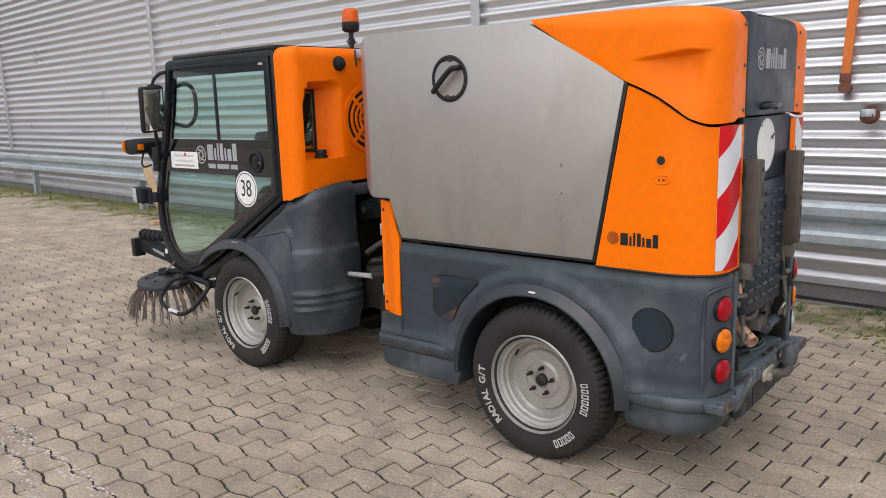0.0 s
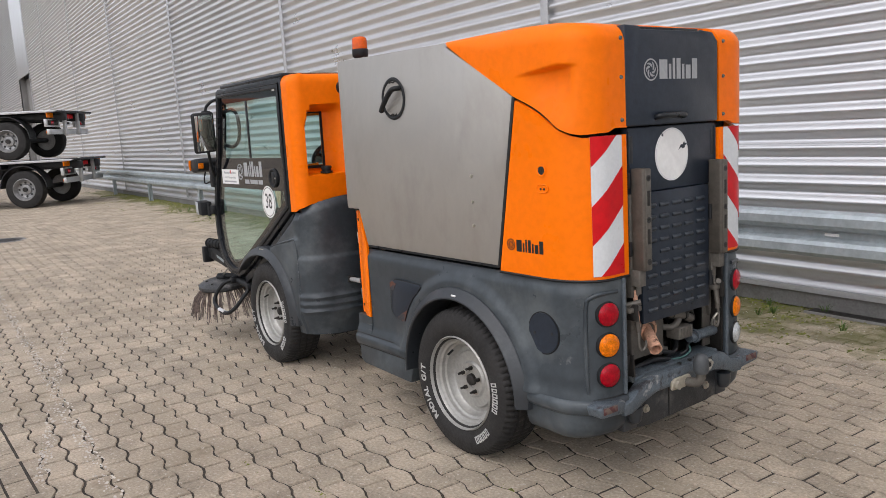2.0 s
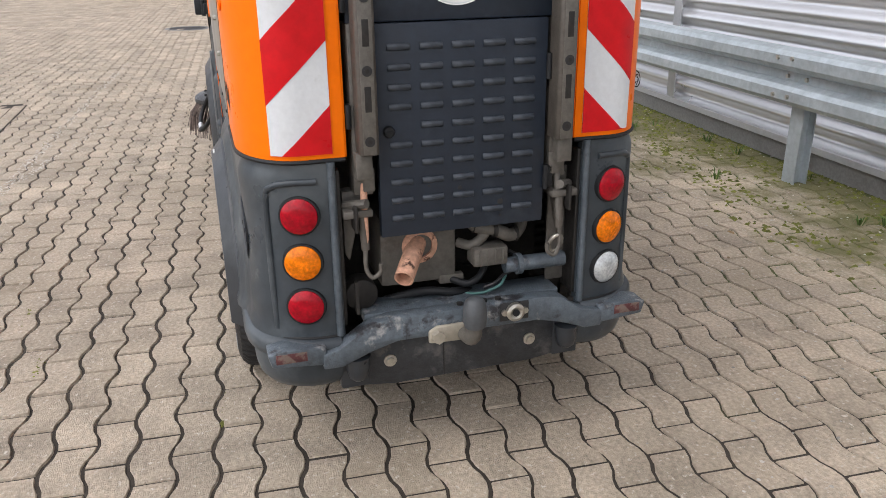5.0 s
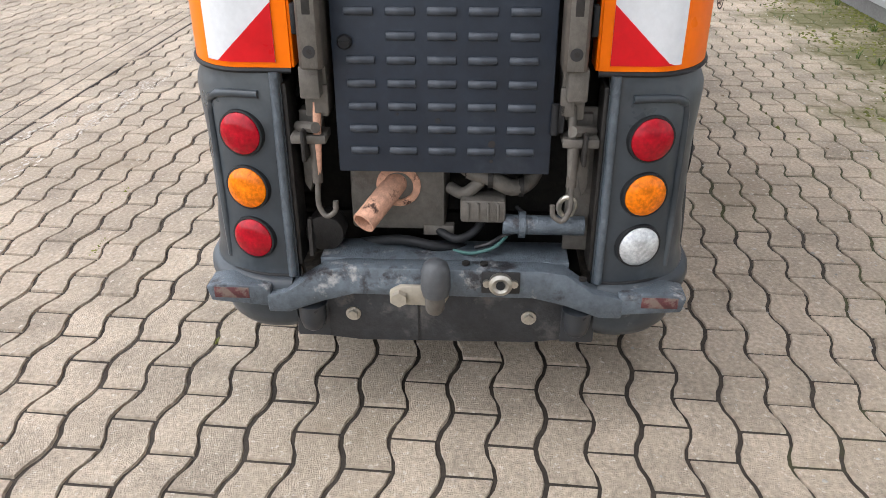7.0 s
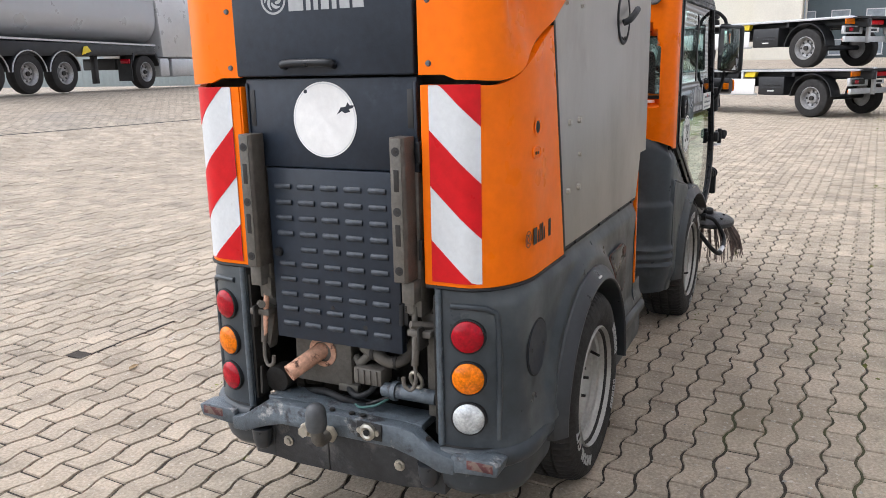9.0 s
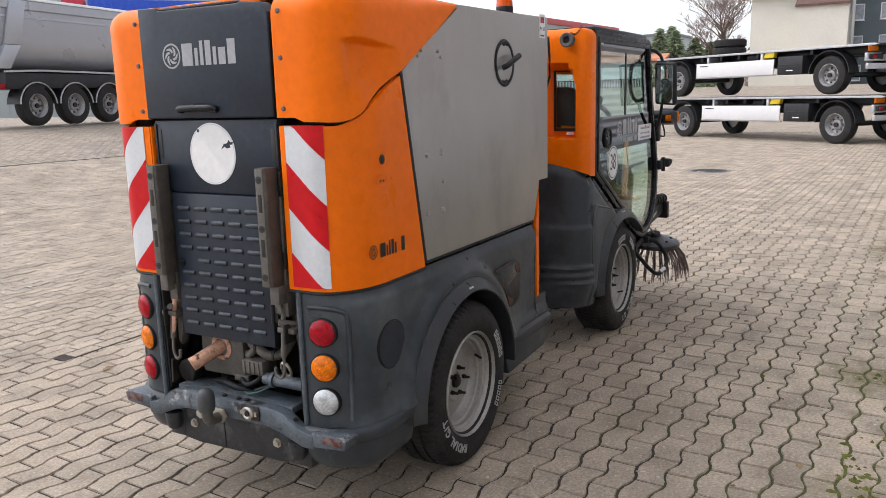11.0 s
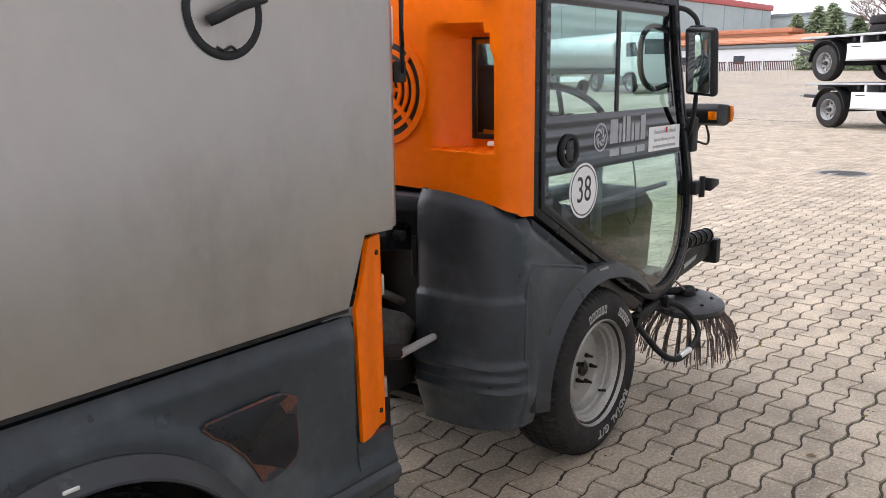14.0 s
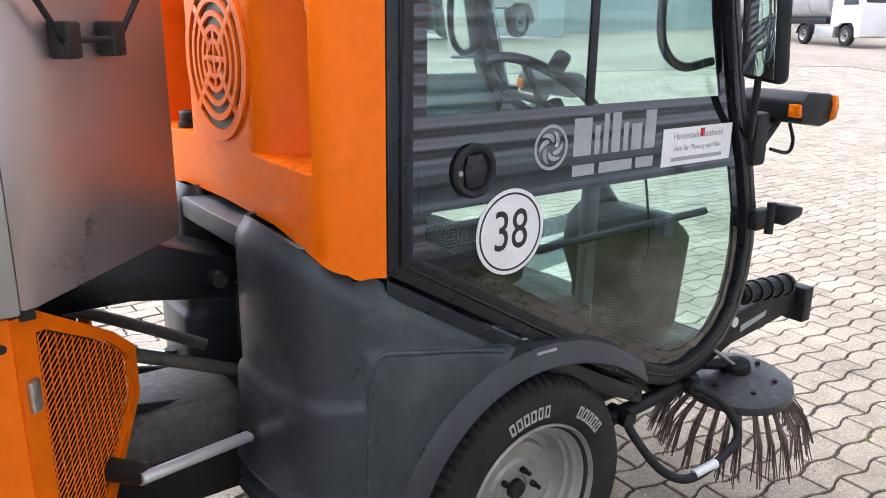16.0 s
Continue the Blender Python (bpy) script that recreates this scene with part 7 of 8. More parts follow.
def drawbar_trailer():
    """A swap-body trailer; x from the front axle to the tail, y away from the viewer."""
    t = thing("drawbar_trailer", (0, 0, 0), "black and white empty drawbar trailer chassis, stacked in a pair", "trailer", "stacked trailers")
    WB = 5.65
    for x in (0.0, WB):
        for y, flip in ((0.0, 1), (2.15, -1)):
            w = truck_wheel(t, x, 0.0, 0.5)
            if flip < 0:
                w.matrix_basis = Matrix.Translation((x, 2.30, 0.5)) @ Matrix.Rotation(PI, 4, "Z")
        part("axle", rod((x, 0.25, 0.5), (x, 2.2, 0.5), 0.07, 12), CHASSIS, t)
        arc = np.zeros((17, 2, 3))
        for i in range(17):
            a = 0.05 + i / 16 * (PI - 0.1)
            arc[i, 0] = (x + 0.60 * math.cos(a), -0.02, 0.52 + 0.60 * math.sin(a))
            arc[i, 1] = (x + 0.60 * math.cos(a), 0.36, 0.52 + 0.60 * math.sin(a))
        part("mudguard", shell(arc, 0.02, 1), CHASSIS, t, smooth=50)
    for y in (0.55, 1.70):
        part("long_beam", prism([(-1.1, 1.02), (7.0, 0.98), (7.0, 1.18), (-1.1, 1.20)], "y", y, y + 0.12, 0.01), CHASSIS, t)
    part("deck_edge", prism([(-1.0, 1.19), (6.9, 1.19), (7.05, 1.22), (6.9, 1.25), (-1.0, 1.25)], "y", -0.02, 0.02, 0.004), ALU, t, "pale aluminium deck edge")
    part("deck", box(-1.0, 6.95, 0.02, 2.4, 1.19, 1.245, 0.005), CHASSIS, t)
    part("under_frame", prism([(-0.7, 1.19), (-0.7, 1.02), (0.75, 1.02), (0.85, 0.78), (4.85, 0.78), (4.95, 1.02), (6.6, 1.02), (6.6, 1.19)], "y", 0.42, 2.1, 0.02), CHASSIS, t)
    for x in (0.95, 1.75, 2.45, 3.15, 5.0):
        part("cross_member", box(x, x + 0.09, 0.05, 2.3, 1.06, 1.19, 0.005), CHASSIS, t)
    part("cable_box", box(2.75, 3.15, 0.12, 0.40, 0.99, 1.15, 0.02), MATT, t)
    part("side_panel", prism([(0.85, 0.58), (3.87, 0.58), (3.87, 1.0), (0.85, 1.0)], "y", -0.03, 0.0, 0.006), PANEL_WHITE, t, "white side guard panel")
    part("panel_frame", box(0.80, 3.92, 0.0, 0.05, 0.54, 0.60, 0.004), ALU, t)
    part("panel_mark", box(1.0, 1.35, -0.033, -0.031, 0.90, 0.93), INK, t)
    for x in (1.3, 3.4):
        part("panel_bracket", box(x - 0.04, x + 0.04, 0.0, 0.5, 0.7, 1.2, 0.006), ALU, t)
    tool = part("tool_box", box(3.98, 4.82, -0.01, 0.45, 0.56, 1.06, 0.03), CHASSIS, t, "black plastic tool box")
    part("box_label", box(4.30, 4.52, -0.013, -0.011, 0.66, 0.685), WHITE, tool)
    for z in (0.75, 0.82):
        part("box_rib", box(4.08, 4.72, -0.018, -0.008, z, z + 0.02, 0.004), CHASSIS, tool)
    part("wheel_chock", prism([(3.45, 1.04), (3.80, 1.04), (3.85, 1.22), (3.52, 1.24)], "y", 0.02, 0.16, 0.02), YELLOW, t, "yellow wheel chock")
    part("air_tank", rod((1.5, 0.6, 0.92), (2.6, 0.6, 0.92), 0.14, 16, cap=0.03), CHASSIS, t)
    part("valve_block", box(2.7, 3.2, 0.3, 0.5, 0.95, 1.15, 0.02), GRIME, t)
    for k in range(5):
        part("air_line", tube(curve([(1.6 + k * 0.3, 0.4, 1.12), (1.9 + k * 0.3, 0.38, 1.04 + 0.02 * k), (2.3 + k * 0.3, 0.4, 1.10)], 4), 0.016, 6), MATT, t)
    # tail
    tail = part("tail_frame", box(6.72, 6.80, -0.02, 2.42, 0.62, 0.76, 0.01), ALU, t, "pale tail bumper bar")
    for y in (0.78, 1.62):
        part("tail_post", box(6.80, 6.88, y, y + 0.10, 0.60, 1.28, 0.008), ALU, tail)
    part("lamp_carrier", box(6.66, 6.74, 0.0, 0.75, 0.82, 1.02, 0.01), ALU, tail)
    part("lamp_carrier", box(6.66, 6.74, 1.72, 2.40, 0.82, 1.02, 0.01), ALU, tail)
    for y in (0.06, 1.78):
        part("tail_lamp", box(6.74, 6.80, y, y + 0.48, 0.86, 0.99, 0.02), GRIME, tail)
        part("red_lens", box(6.80, 6.815, y + 0.05, y + 0.20, 0.88, 0.97, 0.01), LENS_RED, tail)
    for y in (0.0, 2.06):
        part("amber_board", box(6.74, 6.77, y, y + 0.36, 1.06, 1.20, 0.006), LENS_AMBER, tail, "orange reflective board")
    part("red_board", box(6.74, 6.77, 0.95, 1.55, 1.05, 1.16, 0.006), RED_SHEET, tail)
    part("plate_blank", box(6.74, 6.76, 0.92, 1.40, 0.86, 0.98, 0.004), PANEL_WHITE, tail)
    part("plate_bar", box(6.761, 6.763, 0.98, 1.30, 0.89, 0.95), INK, tail)
    part("side_reflector", box(6.70, 6.74, -0.012, 0.0, 0.66, 0.72, 0.004), LENS_AMBER, tail)
    # drawbar
    part("drawbar", prism([(-0.5, 0.5), (-0.5, 1.9), (-2.4, 1.24), (-2.4, 1.16)], "z", 0.78, 0.88, 0.01), CHASSIS, t)
    part("drawbar_eye", lathe([(0.05, -0.03), (0.10, -0.03), (0.10, 0.03), (0.05, 0.03)], (-2.45, 1.2, 0.83), "z", 16), ZINC, t)
    part("turntable", rod((0, 1.2, 0.85), (0, 1.2, 1.0), 0.5, 24), CHASSIS, t)
    return t


def set_at(t, m):
    t.matrix_basis = m
    return t


e_dir = Vector((0.577, 0.817, 0))
TR = Matrix(((e_dir.x, -e_dir.y, 0, -24.62), (e_dir.y, e_dir.x, 0, -3.70), (0, 0, 1, 0), (0, 0, 0, 1)))
lower = set_at(drawbar_trailer(), TR)
upper_t = copy_thing(lower, TR @ Matrix.Translation((-0.25, -0.05, 1.29)))
spare_w = thing("spare_tyres", (0, 0, 0), "two black spare tyres lying on the upper trailer deck", "tyre")
for z in (0.13, 0.38):
    part("tyre", lathe([(0.30, -0.11), (0.44, -0.12), (0.49, -0.09), (0.50, 0.0), (0.49, 0.09), (0.44, 0.12), (0.30, 0.11)], (0, 0, z), "z", 32), RUBBER, spare_w, smooth=40)
spare_w.matrix_basis = TR @ Matrix.Translation((0.9, 1.0, 2.535))


def tipper_lorry():
    """A tractor with a round-bellied tipper trailer; x forward, y away from the viewer."""
    t = thing("tipper_lorry", (0, 0, 0), "parked lorry with a grey steel tipper trailer", "lorry", "parked lorries")
    for x in (0.0, 1.31, 2.62):
        truck_wheel(t, x, 0.0, 0.52, 0.52)
        arc = np.zeros((15, 2, 3))
        for i in range(15):
            a = 0.08 + i / 14 * (PI - 0.16)
            arc[i, 0], arc[i, 1] = (x + 0.60 * math.cos(a), -0.03, 0.52 + 0.60 * math.sin(a)), (x + 0.60 * math.cos(a), 0.4, 0.52 + 0.60 * math.sin(a))
        part("mudguard", shell(arc, 0.03, 1), CHASSIS, t, smooth=50)
        part("mudguard_trim", tube([(p[0][0], -0.035, p[0][2]) for p in arc], 0.02, 6), ALU, t, smooth=60)
    part("frame_beam", prism([(-0.9, 0.95), (6.8, 1.05), (6.8, 1.32), (-0.9, 1.36)], "y", 0.02, 2.4, 0.01), CHASSIS, t)
    part("beam_trim", prism([(-0.9, 1.36), (0.2, 1.40), (6.8, 1.33), (6.8, 1.38), (0.2, 1.45), (-0.9, 1.41)], "y", -0.02, 0.06), ALU, t)
    # belly
    sec = [(0.06, 3.20), (0.0, 3.15), (0.0, 2.95), (0.05, 2.92), (0.05, 2.15), (0.10, 1.90), (0.28, 1.60), (0.6, 1.43), (1.2, 1.40), (1.8, 1.43), (2.12, 1.60), (2.30, 1.90), (2.35, 2.15), (2.35, 2.92), (2.4, 2.95), (2.4, 3.15), (2.34, 3.20)]
    body = part("tipper_body", prism(sec, "x", -1.35, 7.0, 0.0), TIPPER, t, "grey steel tipper body", smooth=50)
    part("body_rib", prism([(-0.55, 3.15), (-0.05, 3.15), (-0.35, 2.05), (-0.85, 2.05)], "y", -0.03, 0.04, 0.01), TIPPER, body)
    part("body_rib", prism([(-0.85, 2.04), (-0.36, 2.04), (-0.75, 1.45), (-1.15, 1.45)], "y", -0.03, 0.12, 0.01), TIPPER, body)
    part("crease", box(-1.3, 7.0, 0.035, 0.052, 2.72, 2.78, 0.005), TIPPER, body)
    part("tarpaulin", prism([(0.0, 3.18), (0.3, 3.30), (1.2, 3.38), (2.1, 3.30), (2.4, 3.18)], "x", -1.3, 6.9, 0.02), mat("grey_tarpaulin", (0.42, 0.42, 0.40), 0.8, 0, 0.15, 2, 20, 0.4), body)
    part("tail_lamp", box(-1.1, -0.85, 0.05, 0.5, 0.95, 1.08, 0.02), LENS_RED, t)
    part("yellow_flap", prism([(3.35, 1.02), (3.75, 1.12), (3.6, 1.28), (3.45, 1.26)], "y", -0.02, 0.0, 0.01), YELLOW, t)
    part("stand_leg", box(4.2, 4.35, 0.3, 0.45, 0.2, 1.1, 0.01), CHASSIS, t)
    # tractor
    for x in (6.25, 9.95):
        truck_wheel(t, x, 0.02, 0.52, 0.52)
    part("rear_fender", prism([(5.55, 0.7), (5.65, 1.12), (6.85, 1.12), (6.95, 0.7), (6.75, 1.06), (5.75, 1.06)], "y", 0.0, 0.5, 0.02), CHASSIS, t)
    part("mud_flap", box(5.50, 5.53, 0.0, 0.5, 0.25, 0.9), MATT, t)
    part("flap_lamp", box(5.44, 5.50, 0.02, 0.35, 0.78, 0.92, 0.02), LENS_RED, t)
    part("tractor_frame", box(5.5, 10.6, 0.6, 1.8, 0.6, 0.95, 0.02), CHASSIS, t)
    part("side_tank", box(7.0, 7.5, 0.0, 0.6, 0.35, 0.95, 0.05), ALU, t, "grey air tank")
    part("fuel_tank", box(7.65, 9.0, 0.0, 0.6, 0.35, 0.95, 0.05), ALU, t, "silver fuel tank")
    cabm = part("tractor_cab", prism([(7.2, 0.98), (7.0, 3.5), (7.6, 3.75), (10.0, 3.5), (10.85, 2.3), (10.95, 0.55), (10.7, 0.45), (10.6, 0.9), (10.35, 1.15), (9.55, 1.15), (9.3, 0.98)], "y", 0.0, 2.4, 0.06), CAB_SILVER, t, "silver tractor cab")
    part("side_window", prism([(9.2, 2.1), (9.2, 2.85), (10.15, 2.85), (10.5, 2.1)], "y", -0.006, 0.0), DARK_PANE, cabm)
    part("windscreen", prism([(0.15, 2.2), (2.25, 2.2), (2.25, 3.1), (0.15, 3.1)], "x", 10.90, 10.91), DARK_PANE, cabm)
    part("cab_door_line", box(9.05, 9.07, -0.005, 0.0, 1.2, 3.0), INK, cabm)
    part("roof_lamp", box(9.6, 9.8, 0.3, 0.5, 3.72, 3.85, 0.03), LENS_AMBER, cabm)
    return t


td = Vector((-0.985, -0.17, 0))
lorry = set_at(tipper_lorry(), Matrix(((td.x, -td.y, 0, -11.2), (td.y, td.x, 0, -17.4), (0, 0, 1, 1.03), (0, 0, 0, 1))))


def tanker_lorry():
    """A white tractor with a silver tank trailer; x forward, y away from the viewer."""
    t = thing("tanker_lorry", (0, 0, 0), "parked white tractor with a silver tank trailer", "lorry", "parked lorries")
    for x in (0.0, 3.7, -5.2, -6.5, -7.8):
        truck_wheel(t, x, 0.0, 0.52, 0.52)
        arc = np.zeros((13, 2, 3))
        for i in range(13):
            a = 0.08 + i / 12 * (PI - 0.16)
            arc[i, 0], arc[i, 1] = (x + 0.62 * math.cos(a), -0.03, 0.52 + 0.62 * math.sin(a)), (x + 0.62 * math.cos(a), 0.4, 0.52 + 0.62 * math.sin(a))
        part("mudguard", shell(arc, 0.03, 1), CHASSIS, t, smooth=50)
    part("tractor_frame", box(-1.0, 4.2, 0.6, 1.8, 0.55, 1.0, 0.02), CHASSIS, t)
    part("trailer_frame", box(-8.8, 1.2, 0.5, 1.9, 1.1, 1.4, 0.02), CHASSIS, t)
    tank_ = part("tank", rod((-9.0, 1.2, 2.45), (1.7, 1.2, 2.45), 1.12, 40, cap=0.18), ALU, t, "silver cylindrical tank", smooth=50)
    for x in (-7.5, -5.0, -2.5, 0.0):
        part("tank_band", lathe([(1.115, -0.04), (1.14, -0.04), (1.14, 0.04), (1.115, 0.04)], (x, 1.2, 2.45), "x", 40), GALV, tank_)
    part("fuel_tank", box(1.0, 2.7, 0.0, 0.6, 0.4, 1.0, 0.06), ALU, t, "silver fuel tank")
    part("side_guard", box(-4.3, -1.2, 0.0, 0.05, 0.6, 0.95, 0.01), PANEL_WHITE, t)
    cab_ = part("tractor_cab", prism([(2.35, 1.0), (2.35, 3.3), (2.7, 3.5), (4.2, 3.35), (4.85, 2.3), (4.9, 0.5), (4.45, 0.42), (4.35, 0.9), (4.1, 1.15), (3.3, 1.15), (3.0, 0.95)], "y", 0.0, 2.4, 0.06), PANEL_WHITE, t, "white tractor cab")
    part("side_window", prism([(3.3, 2.05), (3.3, 2.85), (4.2, 2.85), (4.55, 2.05)], "y", -0.006, 0.0), DARK_PANE, cab_)
    part("windscreen", prism([(0.15, 2.15), (2.25, 2.15), (2.25, 3.0), (0.15, 3.0)], "x", 4.86, 4.875), DARK_PANE, cab_)
    part("step_panel", box(3.0, 3.25, -0.02, 0.0, 0.45, 0.95), CHASSIS, cab_)
    part("exhaust_stack", rod((2.15, 0.25, 1.0), (2.15, 0.25, 3.2), 0.09, 12), GRIME, t)
    return t


far_d = Vector((0.483, 0.875, 0))
set_at(tanker_lorry(), Matrix(((far_d.x, -far_d.y, 0, -45.5), (far_d.y, far_d.x, 0, -22.3), (0, 0, 1, float(rise(-45.5, -22.3))), (0, 0, 0, 1))))


# buildings
def building(name, label, x, y0, y1, z, depth, wall, roof, windows=(), eave=0.4, pitch=0.0, pane=PALE_PANE, ridge_along_y=True):
    """A block whose face looks to +x, with framed windows (y, z, width, height)."""
    t = thing(name, (x - depth / 2, (y0 + y1) / 2, 0), label, "building")
    part("wall", box(x - depth, x, y0, y1, -0.5, z), wall, t)
    if pitch:
        part("roof", prism([(x + eave, z - 0.1), (x + eave, z + 0.12), (x - depth / 2, z + pitch + 0.12), (x - depth - eave, z + 0.12), (x - depth - eave, z - 0.1), (x - depth / 2, z + pitch - 0.15)], "y", y0 - 0.2, y1 + 0.2), roof, t, "pitched roof")
    else:
        part("roof", box(x - depth, x + eave, y0 - 0.1, y1 + 0.1, z, z + 0.3, 0.02), roof, t, "flat roof edge")
    for y, zz, w, h in windows:
        win = part("window", ring_prism_x(y, zz, w, h, x), PANEL_WHITE, t, "white-framed window")
        part("pane", box(x - 0.02, x + 0.01, y + 0.07, y + w - 0.07, zz + 0.07, zz + h - 0.07), pane, win)
        part("sill", box(x, x + 0.12, y - 0.05, y + w + 0.05, zz - 0.06, zz), PANEL_WHITE, win)
    return t


def ring_prism_x(y, z, w, h, x):
    b = None
    for a0, a1, b0, b1 in ((y, y + w, z, z + 0.08), (y, y + w, z + h - 0.08, z + h), (y, y + 0.08, z, z + h), (y + w - 0.08, y + w, z, z + h)):
        b = box(x - 0.02, x + 0.05, a0, a1, b0, b1, bm=b)
    return b


SLATE = mat("blue_grey_render", (0.115, 0.145, 0.155), 0.85, 0, 0.06, 0.5, 8, 0.1)
CREAM = mat("cream_render", (0.70, 0.67, 0.58), 0.85, 0, 0.05, 0.4, 8, 0.1)
BROWN_TILE = mat("brown_roof_tiles", (0.13, 0.075, 0.06), 0.8, 0, 0.2, 2, 12, 0.3)
GREY_EDGE = mat("grey_roof_edge", (0.20, 0.21, 0.22), 0.7, 0, 0.1, 1, 10, 0.1)
TERRACOTTA = mat("terracotta_roof", (0.55, 0.23, 0.13), 0.8, 0, 0.12, 1, 8, 0.2)
APRICOT = mat("apricot_render", (0.62, 0.40, 0.26), 0.85, 0, 0.06, 0.5, 8, 0.1)
PALE_CLAD = mat("pale_green_grey_cladding", (0.42, 0.47, 0.46), 0.6, 0.1, 0.05, 0.4, 6, 0.1)
FENCE_BROWN = mat("dark_brown_fence", (0.10, 0.045, 0.04), 0.8, 0, 0.15, 3, 20, 0.1)

BASE = 1.6          # the land lies higher far down the yard
wins = [(y, z, 1.55, 1.4) for z in (7.2, 4.45, 1.9) for y in (-4.4, -1.6, 1.2, 4.0, 6.8)]
office = building("office_building", "blue-grey rendered office building with white windows", -80.0, -6.0, 12.0, 9.5, 12, SLATE, GREY_EDGE, wins, 0.3)
part("roof_slope", prism([(-80.2, 9.8), (-80.2, 9.95), (-86.5, 12.2), (-86.5, 9.8)], "y", -6.0, 12.0), PALE_CLAD, office, "pale sheet metal roof")
part("lamp_bracket", box(-79.98, -79.6, 5.7, 5.85, 3.3, 3.45, 0.02), PANEL_WHITE, office)
cream = building("gabled_house", "cream rendered house with brown tiled roof and roof windows", -74.0, -8.75, -0.75, 9.25, 4.5, CREAM, BROWN_TILE, (), 0.5)
part("lean_to_roof", prism([(-73.3, 9.2), (-73.3, 9.45), (-78.5, 12.6), (-78.5, 12.2)], "y", -9.3, -0.3), BROWN_TILE, cream, "brown tiled roof slope")
for k in range(22):
    x, z = -73.32 - k * 0.225, 9.47 + k * 0.1365
    part("roof_tile", prism([(x, z), (x, z + 0.05), (x - 0.22, z + 0.16), (x - 0.22, z + 0.11)], "y", -9.3, -0.3), BROWN_TILE, cream)
for y0, y1 in ((-7.6, -4.6), (-4.0, -1.2)):
    part("solar_panel", prism([(-73.9, 9.98), (-73.9, 10.04), (-76.6, 11.68), (-76.6, 11.62)], "y", y0, y1), PALE_PANE, cream, "pale glass roof panel")
part("porch_roof", prism([(-71.6, 8.0), (-71.6, 8.2), (-74.0, 9.1), (-74.0, 8.9)], "y", -5.0, -0.9), BROWN_TILE, cream, "small lower tiled roof")
part("bay_wall", box(-74.0, -71.9, -4.8, -1.0, 1.0, 8.1), CREAM, cream)
part("downpipe", rod((-73.92, -0.85, 1.0), (-73.92, -0.85, 9.2), 0.06, 8), GALV, cream)

red_hall = thing("far_hall", (-100, -40, BASE), "pale industrial hall with a red roof band", "building")
RH = Matrix.Translation((-126.0, -36.4, 0)) @ Matrix.Rotation(math.atan2(-4.4, 47.5), 4, "Z")
part("wall", lay(box(0, 58, -26, 0, 0.5, 10.7), RH), PALE_CLAD, red_hall)
part("roof", lay(box(0.2, 57.8, -25.8, -0.2, 10.7, 10.9), RH), GREY_EDGE, red_hall, "flat roof")
part("roof_band", lay(box(-0.2, 58.2, -26, 0.25, 10.72, 11.5, 0.02), RH), RED_TRIM, red_hall, "broad red fascia")
for k in range(9):
    part("wall_joint", lay(box(3 + k * 6.2, 3.2 + k * 6.2, 0.0, 0.06, 0.5, 10.7), RH), GALV, red_hall)
part("side_block", box(-140, -128, -45.0, -27.6, 1.0, 10.0), PALE_CLAD, red_hall)
part("block_edge", box(-140.2, -127.8, -45.2, -27.4, 10.0, 10.35), GREY_EDGE, red_hall)
low = building("low_shop_building", "low apricot building with terracotta roofs", -79.0, -38, -17.4, 4.35, 5, APRICOT, TERRACOTTA, (), 0.6, 0.0)
part("upper_storey", box(-83.5, -80.0, -38.0, -20.6, 4.6, 5.35), APRICOT, low)
part("upper_roof", box(-83.8, -79.6, -38.4, -20.2, 5.35, 5.75, 0.02), TERRACOTTA, low)
part("roof_slope", prism([(-78.2, 4.36), (-78.2, 4.52), (-80.2, 5.15), (-80.2, 4.85)], "y", -38.2, -17.2), TERRACOTTA, low)
shed = building("white_shed", "long white shed behind a fence", -76.5, -36, -18.0, 3.85, 2, PANEL_WHITE, GREY_EDGE, [(-29.5, 2.4, 1.2, 0.9), (-24.5, 2.4, 1.2, 0.9)], 0.1, pane=DARK_PANE)
fence = thing("fence", (-73.0, -26, BASE), "dark brown slatted fence between pale posts", "fence")
for k in range(7):
    part("post", box(-73.06, -72.94, -36.2 + k * 3.1, -36.08 + k * 3.1, BASE - 0.1, BASE + 1.25), PANEL_WHITE, fence)
for k in range(120):
    y = -36.1 + k * 0.155
    part("slat", box(-73.0, -72.97, y, y + 0.085, BASE + 0.06, BASE + 1.05), FENCE_BROWN, fence)
for z in (BASE + 0.15, BASE + 0.95):
    part("rail", box(-72.99, -72.95, -36, -17.5, z, z + 0.07), FENCE_BROWN, fence)
long_hall = thing("long_grey_hall", (-40, -66, 0), "long pale grey hall far across the yard", "building")
LH = Matrix.Translation((-24.0, -66.0, 0)) @ Matrix.Rotation(radians(140), 4, "Z")
part("wall", lay(box(-10, 48, 0, 20, 0, 10.6), LH), PALE_CLAD, long_hall)
part("roof", lay(box(-10.3, 48.3, -0.3, 20.3, 10.6, 10.9), LH), GREY_EDGE, long_hall, "flat roof edge")
for k in range(48):
    part("cladding_rib", lay(box(-9 + k * 1.18, -8.85 + k * 1.18, -0.06, 0.0, 0, 10.6), LH), PALE_CLAD, long_hall)
BLUE_STEEL = mat("blue_container_paint", (0.02, 0.08, 0.50), 0.5, 0.1, 0.1, 1, 8, 0.1)
RED_STEEL = mat("red_container_paint", (0.50, 0.04, 0.07), 0.5, 0.1, 0.1, 1, 8, 0.1)
CB = Matrix.Translation((-33.6, -46.3, 0)) @ Matrix.Rotation(radians(140), 4, "Z")
